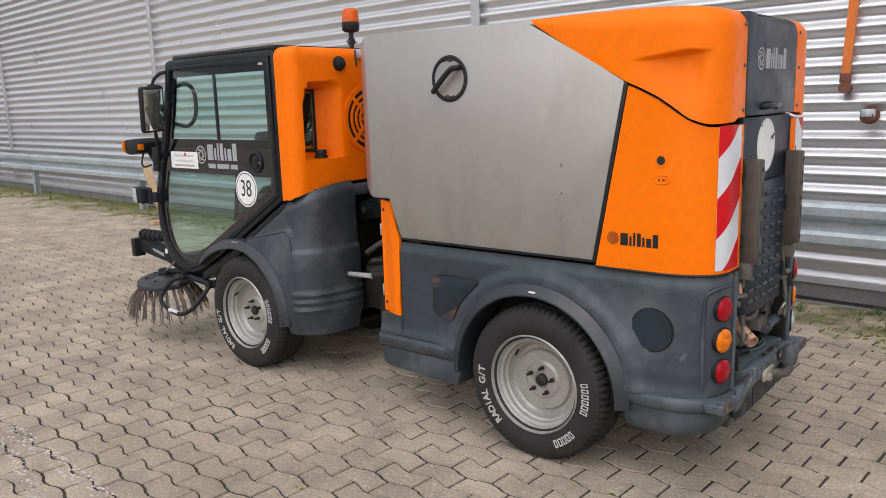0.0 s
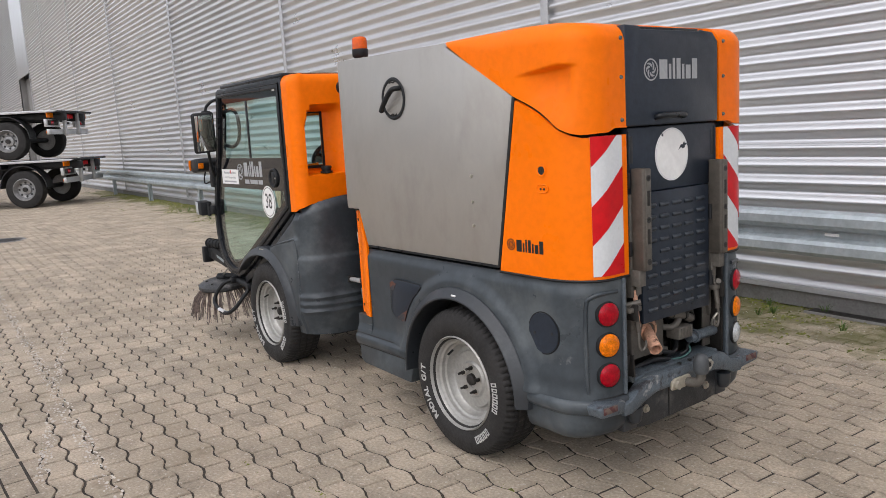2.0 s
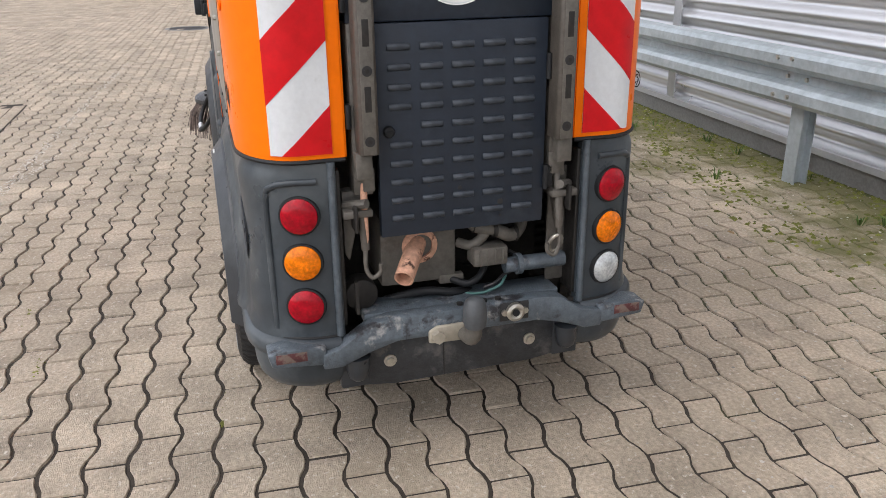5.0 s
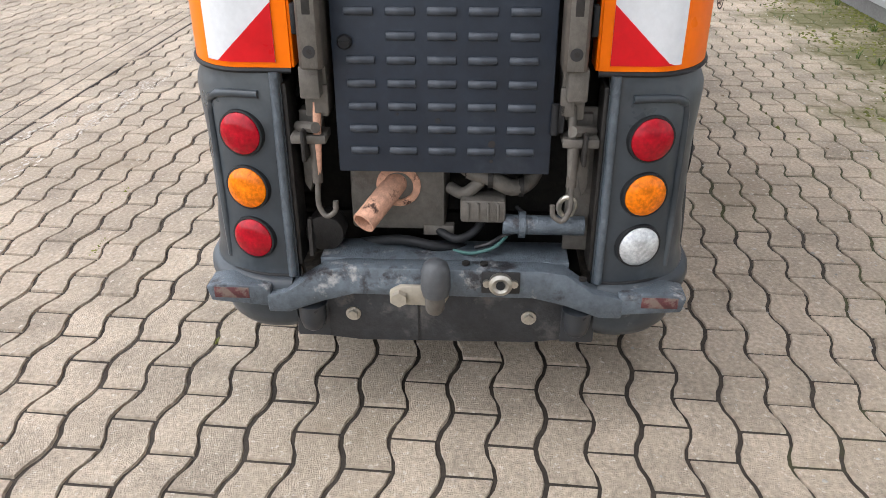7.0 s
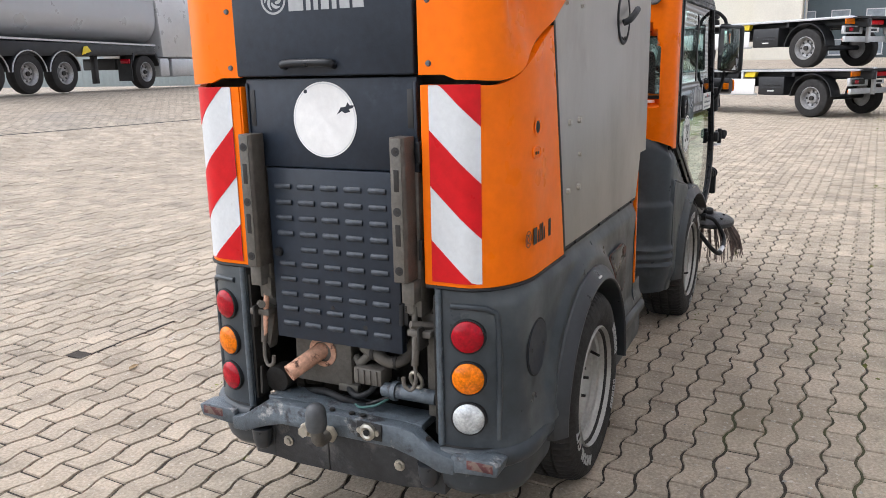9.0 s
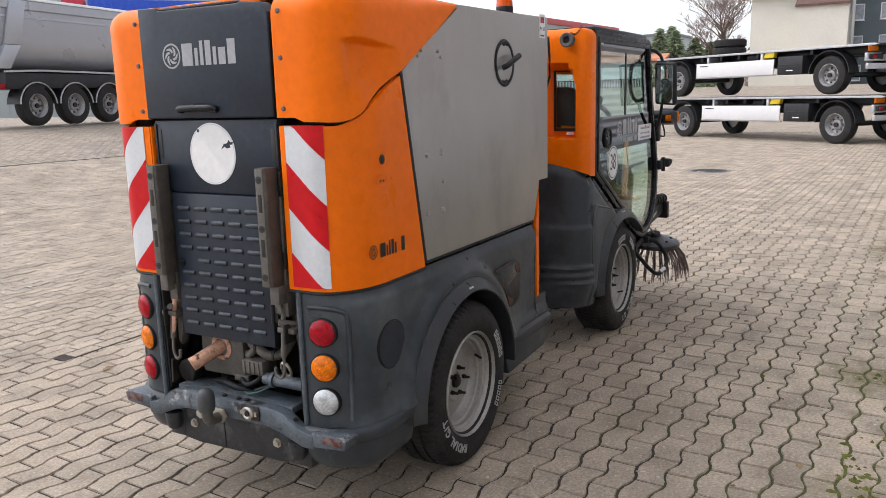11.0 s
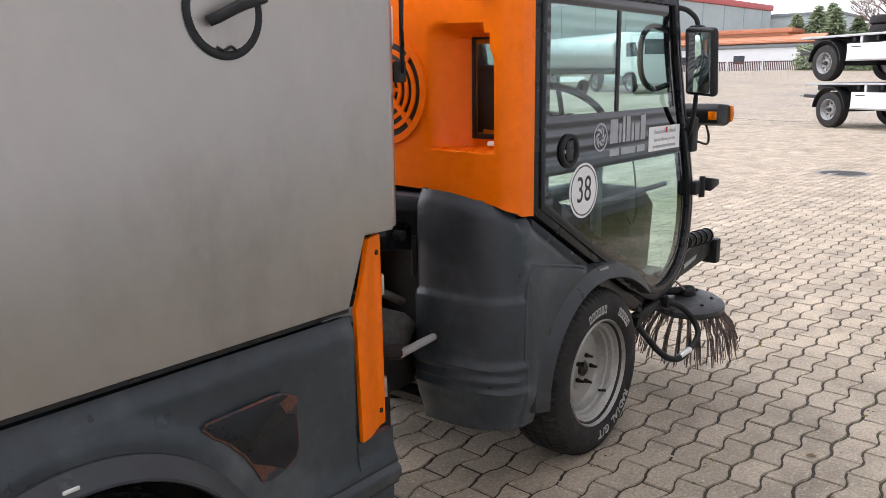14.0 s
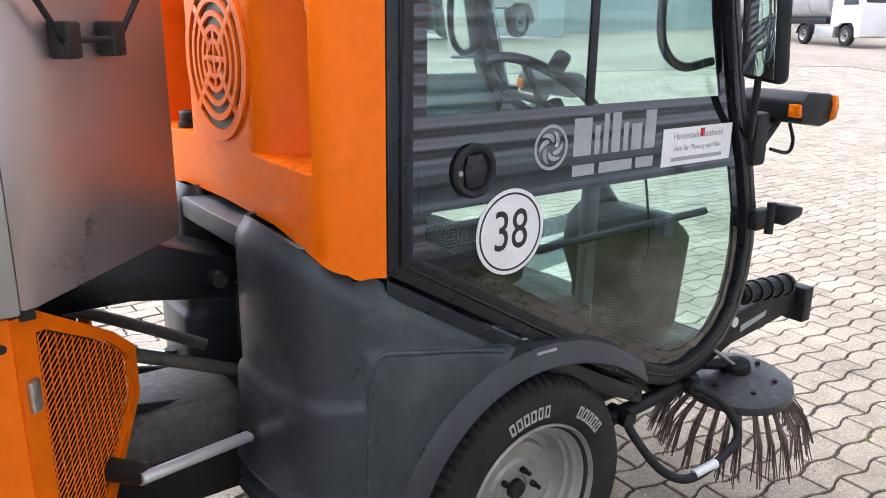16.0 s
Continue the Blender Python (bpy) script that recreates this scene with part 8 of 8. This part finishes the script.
for label, m, x0, x1, z0, z1 in (("pale grey freight container under two others", PALE_CLAD, -0.2, 12.2, 0.6, 3.2), ("pale freight container in the middle of a stack", PANEL_WHITE, -0.2, 12.2, 3.2, 5.8),
                                 ("blue freight container on top of the stack", BLUE_STEEL, 1.4, 12.2, 5.8, 8.55), ("short red tank box on top of the stack", RED_STEEL, -0.2, 1.2, 5.8, 8.6)):
    crate = thing("freight_container", CB @ Vector(((x0 + x1) / 2, 1.2, z0)), label, "container", "stacked containers")
    part("shell", lay(box(x0, x1, 0.0, 2.4, z0, z1, 0.03), CB), m, crate)
    for k in range(int((x1 - x0) / 0.4)):
        part("side_rib", lay(box(x0 + 0.15 + k * 0.4, x0 + 0.33 + k * 0.4, -0.035, 0.0, z0 + 0.15, z1 - 0.15, 0.01), CB), m, crate)

# trees
BARK = mat("grey_brown_bark", (0.13, 0.095, 0.075), 0.9, 0, 0.2, 3, 30, 0.3)
TWIG = mat("reddish_twigs", (0.27, 0.20, 0.175), 0.9, 0, 0.2, 3, 30, 0.1, spread=0.3)
CONIFER = mat("conifer_needles", (0.20, 0.245, 0.135), 0.8, 0, 0.25, 2, 20, 0.2, spread=0.45)


def bare_tree(at, height, seed):
    t = thing("bare_tree", at, "leafless tree with fine reddish twigs", "tree")
    rng = random.Random(seed)
    trunk, twigs = bmesh.new(), bmesh.new()
    base = Vector(at)

    def grow(p, d, length, r, level):
        nonlocal trunk, twigs
        q = p + d * length
        mid = (p + q) / 2 + Vector((rng.uniform(-1, 1), rng.uniform(-1, 1), 0)) * length * 0.06
        if level < 3:
            trunk = tube([p, mid, q], [r, r * 0.85, r * 0.7], 6, trunk)
        else:
            twigs = tube([p, mid, q], [r, r * 0.8, r * 0.45], 3, twigs)
        if level >= 6:
            return
        for _ in range(rng.choice((3, 4)) if level < 3 else 3):
            a, lean = rng.uniform(0, 2 * PI), rng.uniform(0.3, 0.85)
            side = Vector((math.cos(a), math.sin(a), 0))
            nd = (d * math.cos(lean) + side * math.sin(lean) + Vector((0, 0, 0.12))).normalized()
            grow(p.lerp(q, rng.uniform(0.6, 1.0)), nd, length * rng.uniform(0.62, 0.82), max(r * 0.56, 0.017), level + 1)

    grow(base, Vector((0, 0, 1)), height * 0.24, height * 0.014, 0)
    part("trunk", trunk, BARK, t, smooth=60, fix=False)
    part("crown", twigs, TWIG, t, "crown of bare twigs", smooth=0, fix=False)
    return t


def conifer(at, height, width, seed):
    t = thing("conifer_tree", at, "dark green conifer with ragged boughs", "tree", "conifers")
    rng = random.Random(seed)
    part("trunk", rod(at, Vector(at) + Vector((0, 0, height * 0.95)), 0.18, 8, 0.03), BARK, t)
    b = bmesh.new()
    verts, faces = [], []
    for k in range(900):
        h = rng.random() ** 0.8
        r = width * (1 - h) * rng.uniform(0.35, 1.05) + 0.1
        a = rng.uniform(0, 2 * PI)
        c = Vector(at) + Vector((r * math.cos(a), r * math.sin(a), height * (0.06 + 0.94 * h)))
        o = Vector((math.cos(a), math.sin(a), rng.uniform(-0.5, 0.3))) * rng.uniform(0.25, 0.5)
        w = Vector((-math.sin(a), math.cos(a), rng.uniform(-0.4, 0.4))) * rng.uniform(0.08, 0.18)
        u = Vector((0, 0, rng.uniform(0.05, 0.14)))
        vs = [b.verts.new(p) for p in (c - o * 0.4 - w, c - o * 0.4 + w, c + o, c - o * 0.2 + u)]
        for f in ((0, 1, 2), (0, 2, 3), (1, 3, 2), (0, 3, 1)):
            b.faces.new([vs[i] for i in f])
    part("crown", b, CONIFER, t, "boughs of dark needles", smooth=0, fix=False)
    return t


bare_tree((-78.5, -11.2, BASE), 15.0, 3)
bare_tree((-83.0, -13.6, BASE), 11.0, 9)
for x, y, h, w in ((-84.5, -21.2, 5.6, 2.4), (-85.0, -19.4, 6.3, 2.6), (-84.2, -17.6, 6.0, 2.6), (-85.5, -15.8, 5.2, 2.5), (-86.8, -18.6, 6.6, 2.6), (-84.9, -14.2, 4.6, 2.2)):
    conifer((x, y, BASE), h, w, int(h * 10))
hedge = bmesh.new()
hr = random.Random(4)
for k in range(1600):
    c = Vector((-71.0 + hr.uniform(-1, 1), hr.uniform(-17.4, -11.0), BASE - 0.1 + hr.uniform(0.0, 2.3)))
    a = hr.uniform(0, 2 * PI)
    o, w, u = Vector((math.cos(a), math.sin(a), hr.uniform(-0.4, 0.4))) * 0.22, Vector((-math.sin(a), math.cos(a), 0.2)) * 0.13, Vector((0, 0, 0.12))
    vs = [hedge.verts.new(p) for p in (c - o, c + w, c + o, c + u)]
    for f in ((0, 1, 2), (0, 2, 3), (0, 3, 1), (1, 3, 2)):
        hedge.faces.new([vs[i] for i in f])
tagged(part("hedge", hedge, CONIFER, None, smooth=0, fix=False), "olive green hedge of small leaves", "hedge", kind="stuff")
woods = bmesh.new()
for k in range(260):
    a = radians(95 + k * 0.62)
    d = 190 + 30 * math.sin(k * 1.7)
    c = Vector((d * math.cos(a) - 20, -d * math.sin(a) * 0.9, 0))
    h = 6 + 3 * math.sin(k * 0.9) + hr.uniform(0, 2)
    for q in range(26):
        p = c + Vector((hr.uniform(-4, 4), hr.uniform(-4, 4), hr.uniform(0.2, 1) ** 0.7 * h))
        o, w, u = Vector((hr.uniform(-1, 1), hr.uniform(-1, 1), 0.2)), Vector((hr.uniform(-1, 1), hr.uniform(-1, 1), 0)), Vector((0, 0, hr.uniform(0.6, 1.5)))
        vs = [woods.verts.new(t) for t in (p - o, p + w, p + o, p + u)]
        for f in ((0, 1, 2), (0, 2, 3), (0, 3, 1), (1, 3, 2)):
            woods.faces.new([vs[i] for i in f])
tagged(part("far_woods", woods, TWIG, None, smooth=0, fix=False), "grey-brown leafless woods on the horizon", "woods", kind="stuff")

# ---- small things on the ground ----
cover_m = thing("manhole_cover", (-13.4, -0.78, 0), "round cast-iron manhole cover set in the pavers", "manhole cover")
part("cover_frame", lathe([(0.33, -0.01), (0.33, 0.004), (0.39, 0.004), (0.40, -0.01)], (-13.4, -0.78, 0), "z", 40), PLINTH, cover_m)
part("cover_plate", rod((-13.4, -0.78, -0.01), (-13.4, -0.78, 0.002), 0.325, 40), GRIME, cover_m)
for k in range(6):
    part("cover_rib", box(-13.65, -13.15, -0.98 + k * 0.08, -0.96 + k * 0.08, 0.002, 0.006), GRIME, cover_m)


def ground_strip(name, p0, p1, width, label, gap=0.25):
    """A worn painted line: broken flakes lying on the pavers."""
    rng = random.Random(int(abs(p0[0]) * 100))
    a, b_ = Vector(p0), Vector(p1)
    d = (b_ - a).normalized()
    side = Vector((-d.y, d.x, 0))
    b = bmesh.new()
    n = int((b_ - a).length / 0.016)
    for k in range(n):
        for _ in range(3):
            if rng.random() < gap + 0.22 * math.sin(k * 0.057) + 0.15 * math.sin(k * 0.31):
                continue
            c = a + d * (k * 0.016 + rng.uniform(0, 0.016)) + side * (rng.uniform(-0.45, 0.45) * width)
            c.z = float(rise(c.x, c.y)) + 0.0032
            r0 = rng.uniform(0.003, 0.012)
            b.faces.new([b.verts.new(c + d * (r0 * 1.5 * rng.uniform(0.6, 1.2) * math.cos(t)) + side * (r0 * rng.uniform(0.4, 0.9) * math.sin(t))) for t in (2 * PI * i / 6 for i in range(6))])
    return tagged(part(name, b, PAINT_LINE, None, smooth=0), label, "road marking", kind="structure")


ground_strip("road_marking", (-9.0, -1.53, 0), (-1.2, -1.98, 0), 0.09, "worn white parking line on the pavers", 0.36)
ground_strip("road_marking", (-3.3, -4.24, 0), (0.5, -4.47, 0), 0.10, "faded white parking line on the pavers", 0.3)
ground_strip("road_marking", (-5.3, -1.39, 0), (-1.8, -2.21, 0), 0.07, "faint white line slanting across the yard", 0.5)

plank = thing("wooden_trestle", WALL_AT @ Vector((-9.3, -0.55, 0)), "pale wooden board leaning on the guard rail", "board")
part("board", lay(box(-0.08, 0.08, -0.028, 0.028, 0.0, 1.25, 0.004), Matrix.Translation((-8.9, 2.50, 0.0)) @ Matrix.Rotation(radians(-52), 4, "Y") @ Matrix.Rotation(radians(-14), 4, "X")), mat("pale_raw_wood", (0.42, 0.29, 0.17), 0.75, 0, 0.15, 3, 30, 0.1, stretch=(1, 1, 0.2)), plank)
part("board_foot", lay(box(-0.05, 0.05, -0.16, 0.16, 0.0, 0.06, 0.004), Matrix.Translation((-8.95, 2.46, 0.003))), bpy.data.materials["pale_raw_wood"], plank)

# moss mats, grass tufts, grit and leaves along the foot of the wall
gr = random.Random(11)
moss, grit = bmesh.new(), bmesh.new()


def fleck(b, x, y, z, r, h, m=6):
    ring = [b.verts.new((x + r * gr.uniform(0.6, 1.2) * math.cos(2 * PI * i / m), y + r * gr.uniform(0.6, 1.2) * math.sin(2 * PI * i / m), z)) for i in range(m)]
    top = b.verts.new((x + gr.uniform(-0.2, 0.2) * r, y + gr.uniform(-0.2, 0.2) * r, z + h))
    for i in range(m):
        b.faces.new((ring[i], ring[(i + 1) % m], top))


def moss_density(u, v):
    n = noise.noise(Vector((u * 0.9, v * 1.6, 3.0))) + 0.6 * noise.noise(Vector((u * 3.1, v * 3.6, 1.0)))
    return n + 0.9 * smooth01(-1.5, -0.15, v) - 0.30


for k in range(30000):
    u, v = gr.uniform(-24, 3.5), -0.06 - gr.random() ** 1.4 * 1.5
    if moss_density(u, v) > gr.uniform(0.15, 0.75):
        p = WALL_AT @ Vector((u, v, 0))
        fleck(moss, p.x, p.y, -0.006, gr.uniform(0.010, 0.035), gr.uniform(0.008, 0.018))
for k in range(5000):
    u, v = gr.uniform(-24, 4), -0.06 - gr.random() ** 1.2 * 2.4
    p = WALL_AT @ Vector((u, v, 0))
    fleck(grit, p.x, p.y, -0.001, gr.uniform(0.003, 0.010), gr.uniform(0.003, 0.006), 5)
for k in range(40):
    p = Vector((gr.uniform(-6.5, 2.0), gr.uniform(-4.2, 2.2), 0))
    if abs(p.y) < 0.6 and p.x < 0.1:
        continue
    for q in range(gr.randint(5, 16)):
        fleck(moss, p.x + gr.gauss(0, 0.06), p.y + gr.gauss(0, 0.008), -0.006, gr.uniform(0.006, 0.018), gr.uniform(0.006, 0.010), 5)
tagged(part("moss", moss, MOSS, None, smooth=0, fix=False), "green moss cushions in the joints along the wall", "moss", kind="stuff")
tagged(part("grit", grit, mat("pale_grit", (0.42, 0.40, 0.36), 0.9, 0, 0.2, 5, 60, 0.1, spread=0.4), None, smooth=0, fix=False), "pale grit and crumbs on the pavers by the wall", "grit", kind="stuff")
tuft = bmesh.new()
for k in range(70):
    u, v = gr.uniform(-16, 2.5), -0.10 - gr.random() ** 1.5 * 0.75
    if k == 0:
        u, v = -1.10, -0.36
    p = WALL_AT @ Vector((u, v, 0))
    for q in range(26 if k == 0 else gr.randint(6, 16)):
        a, ln = gr.uniform(0, 2 * PI), gr.uniform(0.03, 0.085)
        o = Vector((math.cos(a), math.sin(a), 0))
        s0 = p + o * gr.uniform(0, 0.03)
        w = Vector((-o.y, o.x, 0)) * 0.003
        m1, tp = s0 + o * ln * 0.35 + Vector((0, 0, ln * 0.7)), s0 + o * ln * 0.9 + Vector((0, 0, ln * 0.75))
        vs = [tuft.verts.new(t) for t in (s0 - w, s0 + w, m1 + w, m1 - w, tp)]
        tuft.faces.new((vs[0], vs[1], vs[2], vs[3]))
        tuft.faces.new((vs[3], vs[2], vs[4]))
tagged(part("grass_tufts", tuft, GRASS, None, smooth=0, fix=False), "small grass tufts along the wall", "grass", kind="stuff")
leaves = bmesh.new()
for k in range(60):
    p = (WALL_AT @ Vector((gr.uniform(-14, 3), -gr.uniform(0.1, 3.2), 0))) if k else Vector((-0.85, -1.84, 0))
    a, r = gr.uniform(0, 2 * PI), (0.035 if k == 0 else gr.uniform(0.012, 0.026))
    d, s_ = Vector((math.cos(a), math.sin(a), 0)), Vector((-math.sin(a), math.cos(a), 0))
    z = 0.004
    vs = [leaves.verts.new(p + d * (i * r) + s_ * (j * r) + Vector((0, 0, z + h * r))) for i, j, h in ((-1, 0, 0.1), (-0.3, -0.5, 0.3), (0.6, -0.35, 0.35), (1.1, 0, 0.15), (0.6, 0.4, 0.4), (-0.3, 0.55, 0.25))]
    leaves.faces.new(vs)
tagged(part("fallen_leaves", leaves, LEAF, None, smooth=0, fix=False), "few dry brown leaves on the pavers", "leaves", kind="stuff")
# dark drain channel at the foot of the plinth
drain = thing("drain_channel", WALL_AT @ Vector((1.5, -0.14, 0)), "dark drain channel along the foot of the wall", "drain")
part("channel", lay(box(-0.95, 6.5, -0.20, -0.07, -0.004, 0.012, 0.004), WALL_AT), GRIME, drain)
part("channel_edge", lay(box(-0.95, 6.5, -0.215, -0.20, -0.004, 0.018, 0.003), WALL_AT), PLINTH, drain)

# ---- pavers: wavy interlocking concrete stones, in rows along the wall ----
STONE_L, STONE_W, WAVE = 0.228, 0.119, 0.0135
STEPS = 6


def stone_outline(shift):
    """The outline of one stone about its middle; the waves of all long joints run in step."""
    s = np.linspace(-0.5, 0.5, STEPS + 1)
    w = WAVE * np.cos(2 * PI * (s + shift)) * 1.0
    w = np.sign(w) * WAVE * (np.abs(w) / WAVE) ** 0.8
    g = 0.0041
    left = [(a * (STONE_L - 2.2 * g), -STONE_W / 2 + g + b) for a, b in zip(s, w)]
    right = [(a * (STONE_L - 2.2 * g), STONE_W / 2 - g + b) for a, b in zip(s, w)]
    return np.array(left + right[::-1])


OUTLINES = [stone_outline(0.5), stone_outline(0.0)]
RNG = np.random.default_rng(7)


def stone_mesh(kind):
    o = OUTLINES[kind]
    n = len(o)
    c = o.mean(0)
    top = c + (o - c) * (1 - 0.0045 / np.maximum(np.linalg.norm(o - c, axis=1, keepdims=True), 0.05))
    verts = [(x, y, 0.0) for x, y in top] + [(x, y, -0.010) for x, y in o]
    faces = [tuple(range(n))] + [(i, i + n, (i + 1) % n + n, (i + 1) % n) for i in range(n)]
    return verts, faces


CT, ST = math.cos(radians(WALL_TURN)), math.sin(radians(WALL_TURN))


def make_pavers():
    rows, cols = range(-126, 0), range(-117, 30)
    near, all_v, all_f, base = [], [], [], 0
    kinds = [stone_mesh(0), stone_mesh(1)]
    arr = [np.array(k[0]) for k in kinds]
    for j in rows:
        kind = j % 2
        for i in cols:
            x, y = (i + (0.5 if kind else 0.0)) * STONE_L, -0.055 + (j + 0.5) * STONE_W - 0.03
            tilt = RNG.normal(0, 0.006, 2)
            dz, turn = RNG.normal(0, 0.0012), RNG.normal(0, 0.006)
            if RNG.random() < 0.012 and y < -1:
                dz -= 0.0025
            at = WALL_AT @ Vector((x, y, 0))
            if -0.55 < at.x < 1.45 and -2.1 < at.y < 2.1 and len(near) < 300:
                near.append((kind, at, tilt, dz, turn))
                continue
            p = arr[kind].copy()
            p[:, 2] += dz + p[:, 0] * tilt[0] + p[:, 1] * tilt[1]
            p[:, 0] += x
            p[:, 1] += y
            p[:, 2] += rise(CT * p[:, 0] + ST * p[:, 1], 2.95 - ST * p[:, 0] + CT * p[:, 1])
            all_v.append(p)
            all_f.extend(tuple(k + base for k in f) for f in kinds[kind][1])
            base += len(p)
    me = bpy.data.meshes.new("pavers")
    me.from_pydata(np.concatenate(all_v).tolist(), [], all_f)
    me.materials.append(CONCRETE)
    paving = new("pavement", me)
    paving.matrix_world = WALL_AT
    tagged(paving, "yard of weathered wavy interlocking concrete pavers", "paving", kind="structure")
    meshes = []
    for v, f in kinds:
        me = bpy.data.meshes.new("paver")
        me.from_pydata(v, [], f)
        me.materials.append(CONCRETE)
        meshes.append(me)
    inv = WALL_AT.inverted()
    for kind, at, tilt, dz, turn in near:
        ob = new("paver", meshes[kind])
        ob.parent = paving
        ob.matrix_basis = Matrix.Translation(inv @ at + Vector((0, 0, dz))) @ Euler((tilt[1], -tilt[0], turn)).to_matrix().to_4x4()

    # straight border course beside the wavy stones
    me = bpy.data.meshes.new("border_stone")
    vs = [(-0.100, -0.052, -0.01), (0.100, -0.052, -0.01), (0.100, 0.052, -0.01), (-0.100, 0.052, -0.01), (-0.097, -0.049, 0.0045), (0.097, -0.049, 0.0045), (0.097, 0.049, 0.0045), (-0.097, 0.049, 0.0045)]
    me.from_pydata(vs, [], [(4, 5, 6, 7), (0, 1, 5, 4), (1, 2, 6, 5), (2, 3, 7, 6), (3, 0, 4, 7)])
    me.materials.append(CONCRETE)
    for row in range(2):
        for k in range(26):
            ob = new("border_stone", me)
            ob.parent = paving
            ob.matrix_basis = inv @ Matrix.Translation((-6.2 + k * 0.207 + 0.1 * row, -2.285 - 0.110 * row, 0.0)) @ Euler((0, 0, RNG.normal(0, 0.006))).to_matrix().to_4x4()
    part("border_bed", lay(box(-6.4, -0.85, -2.46, -2.222, -0.012, 0.0015), inv), SOIL, paving)


make_pavers()
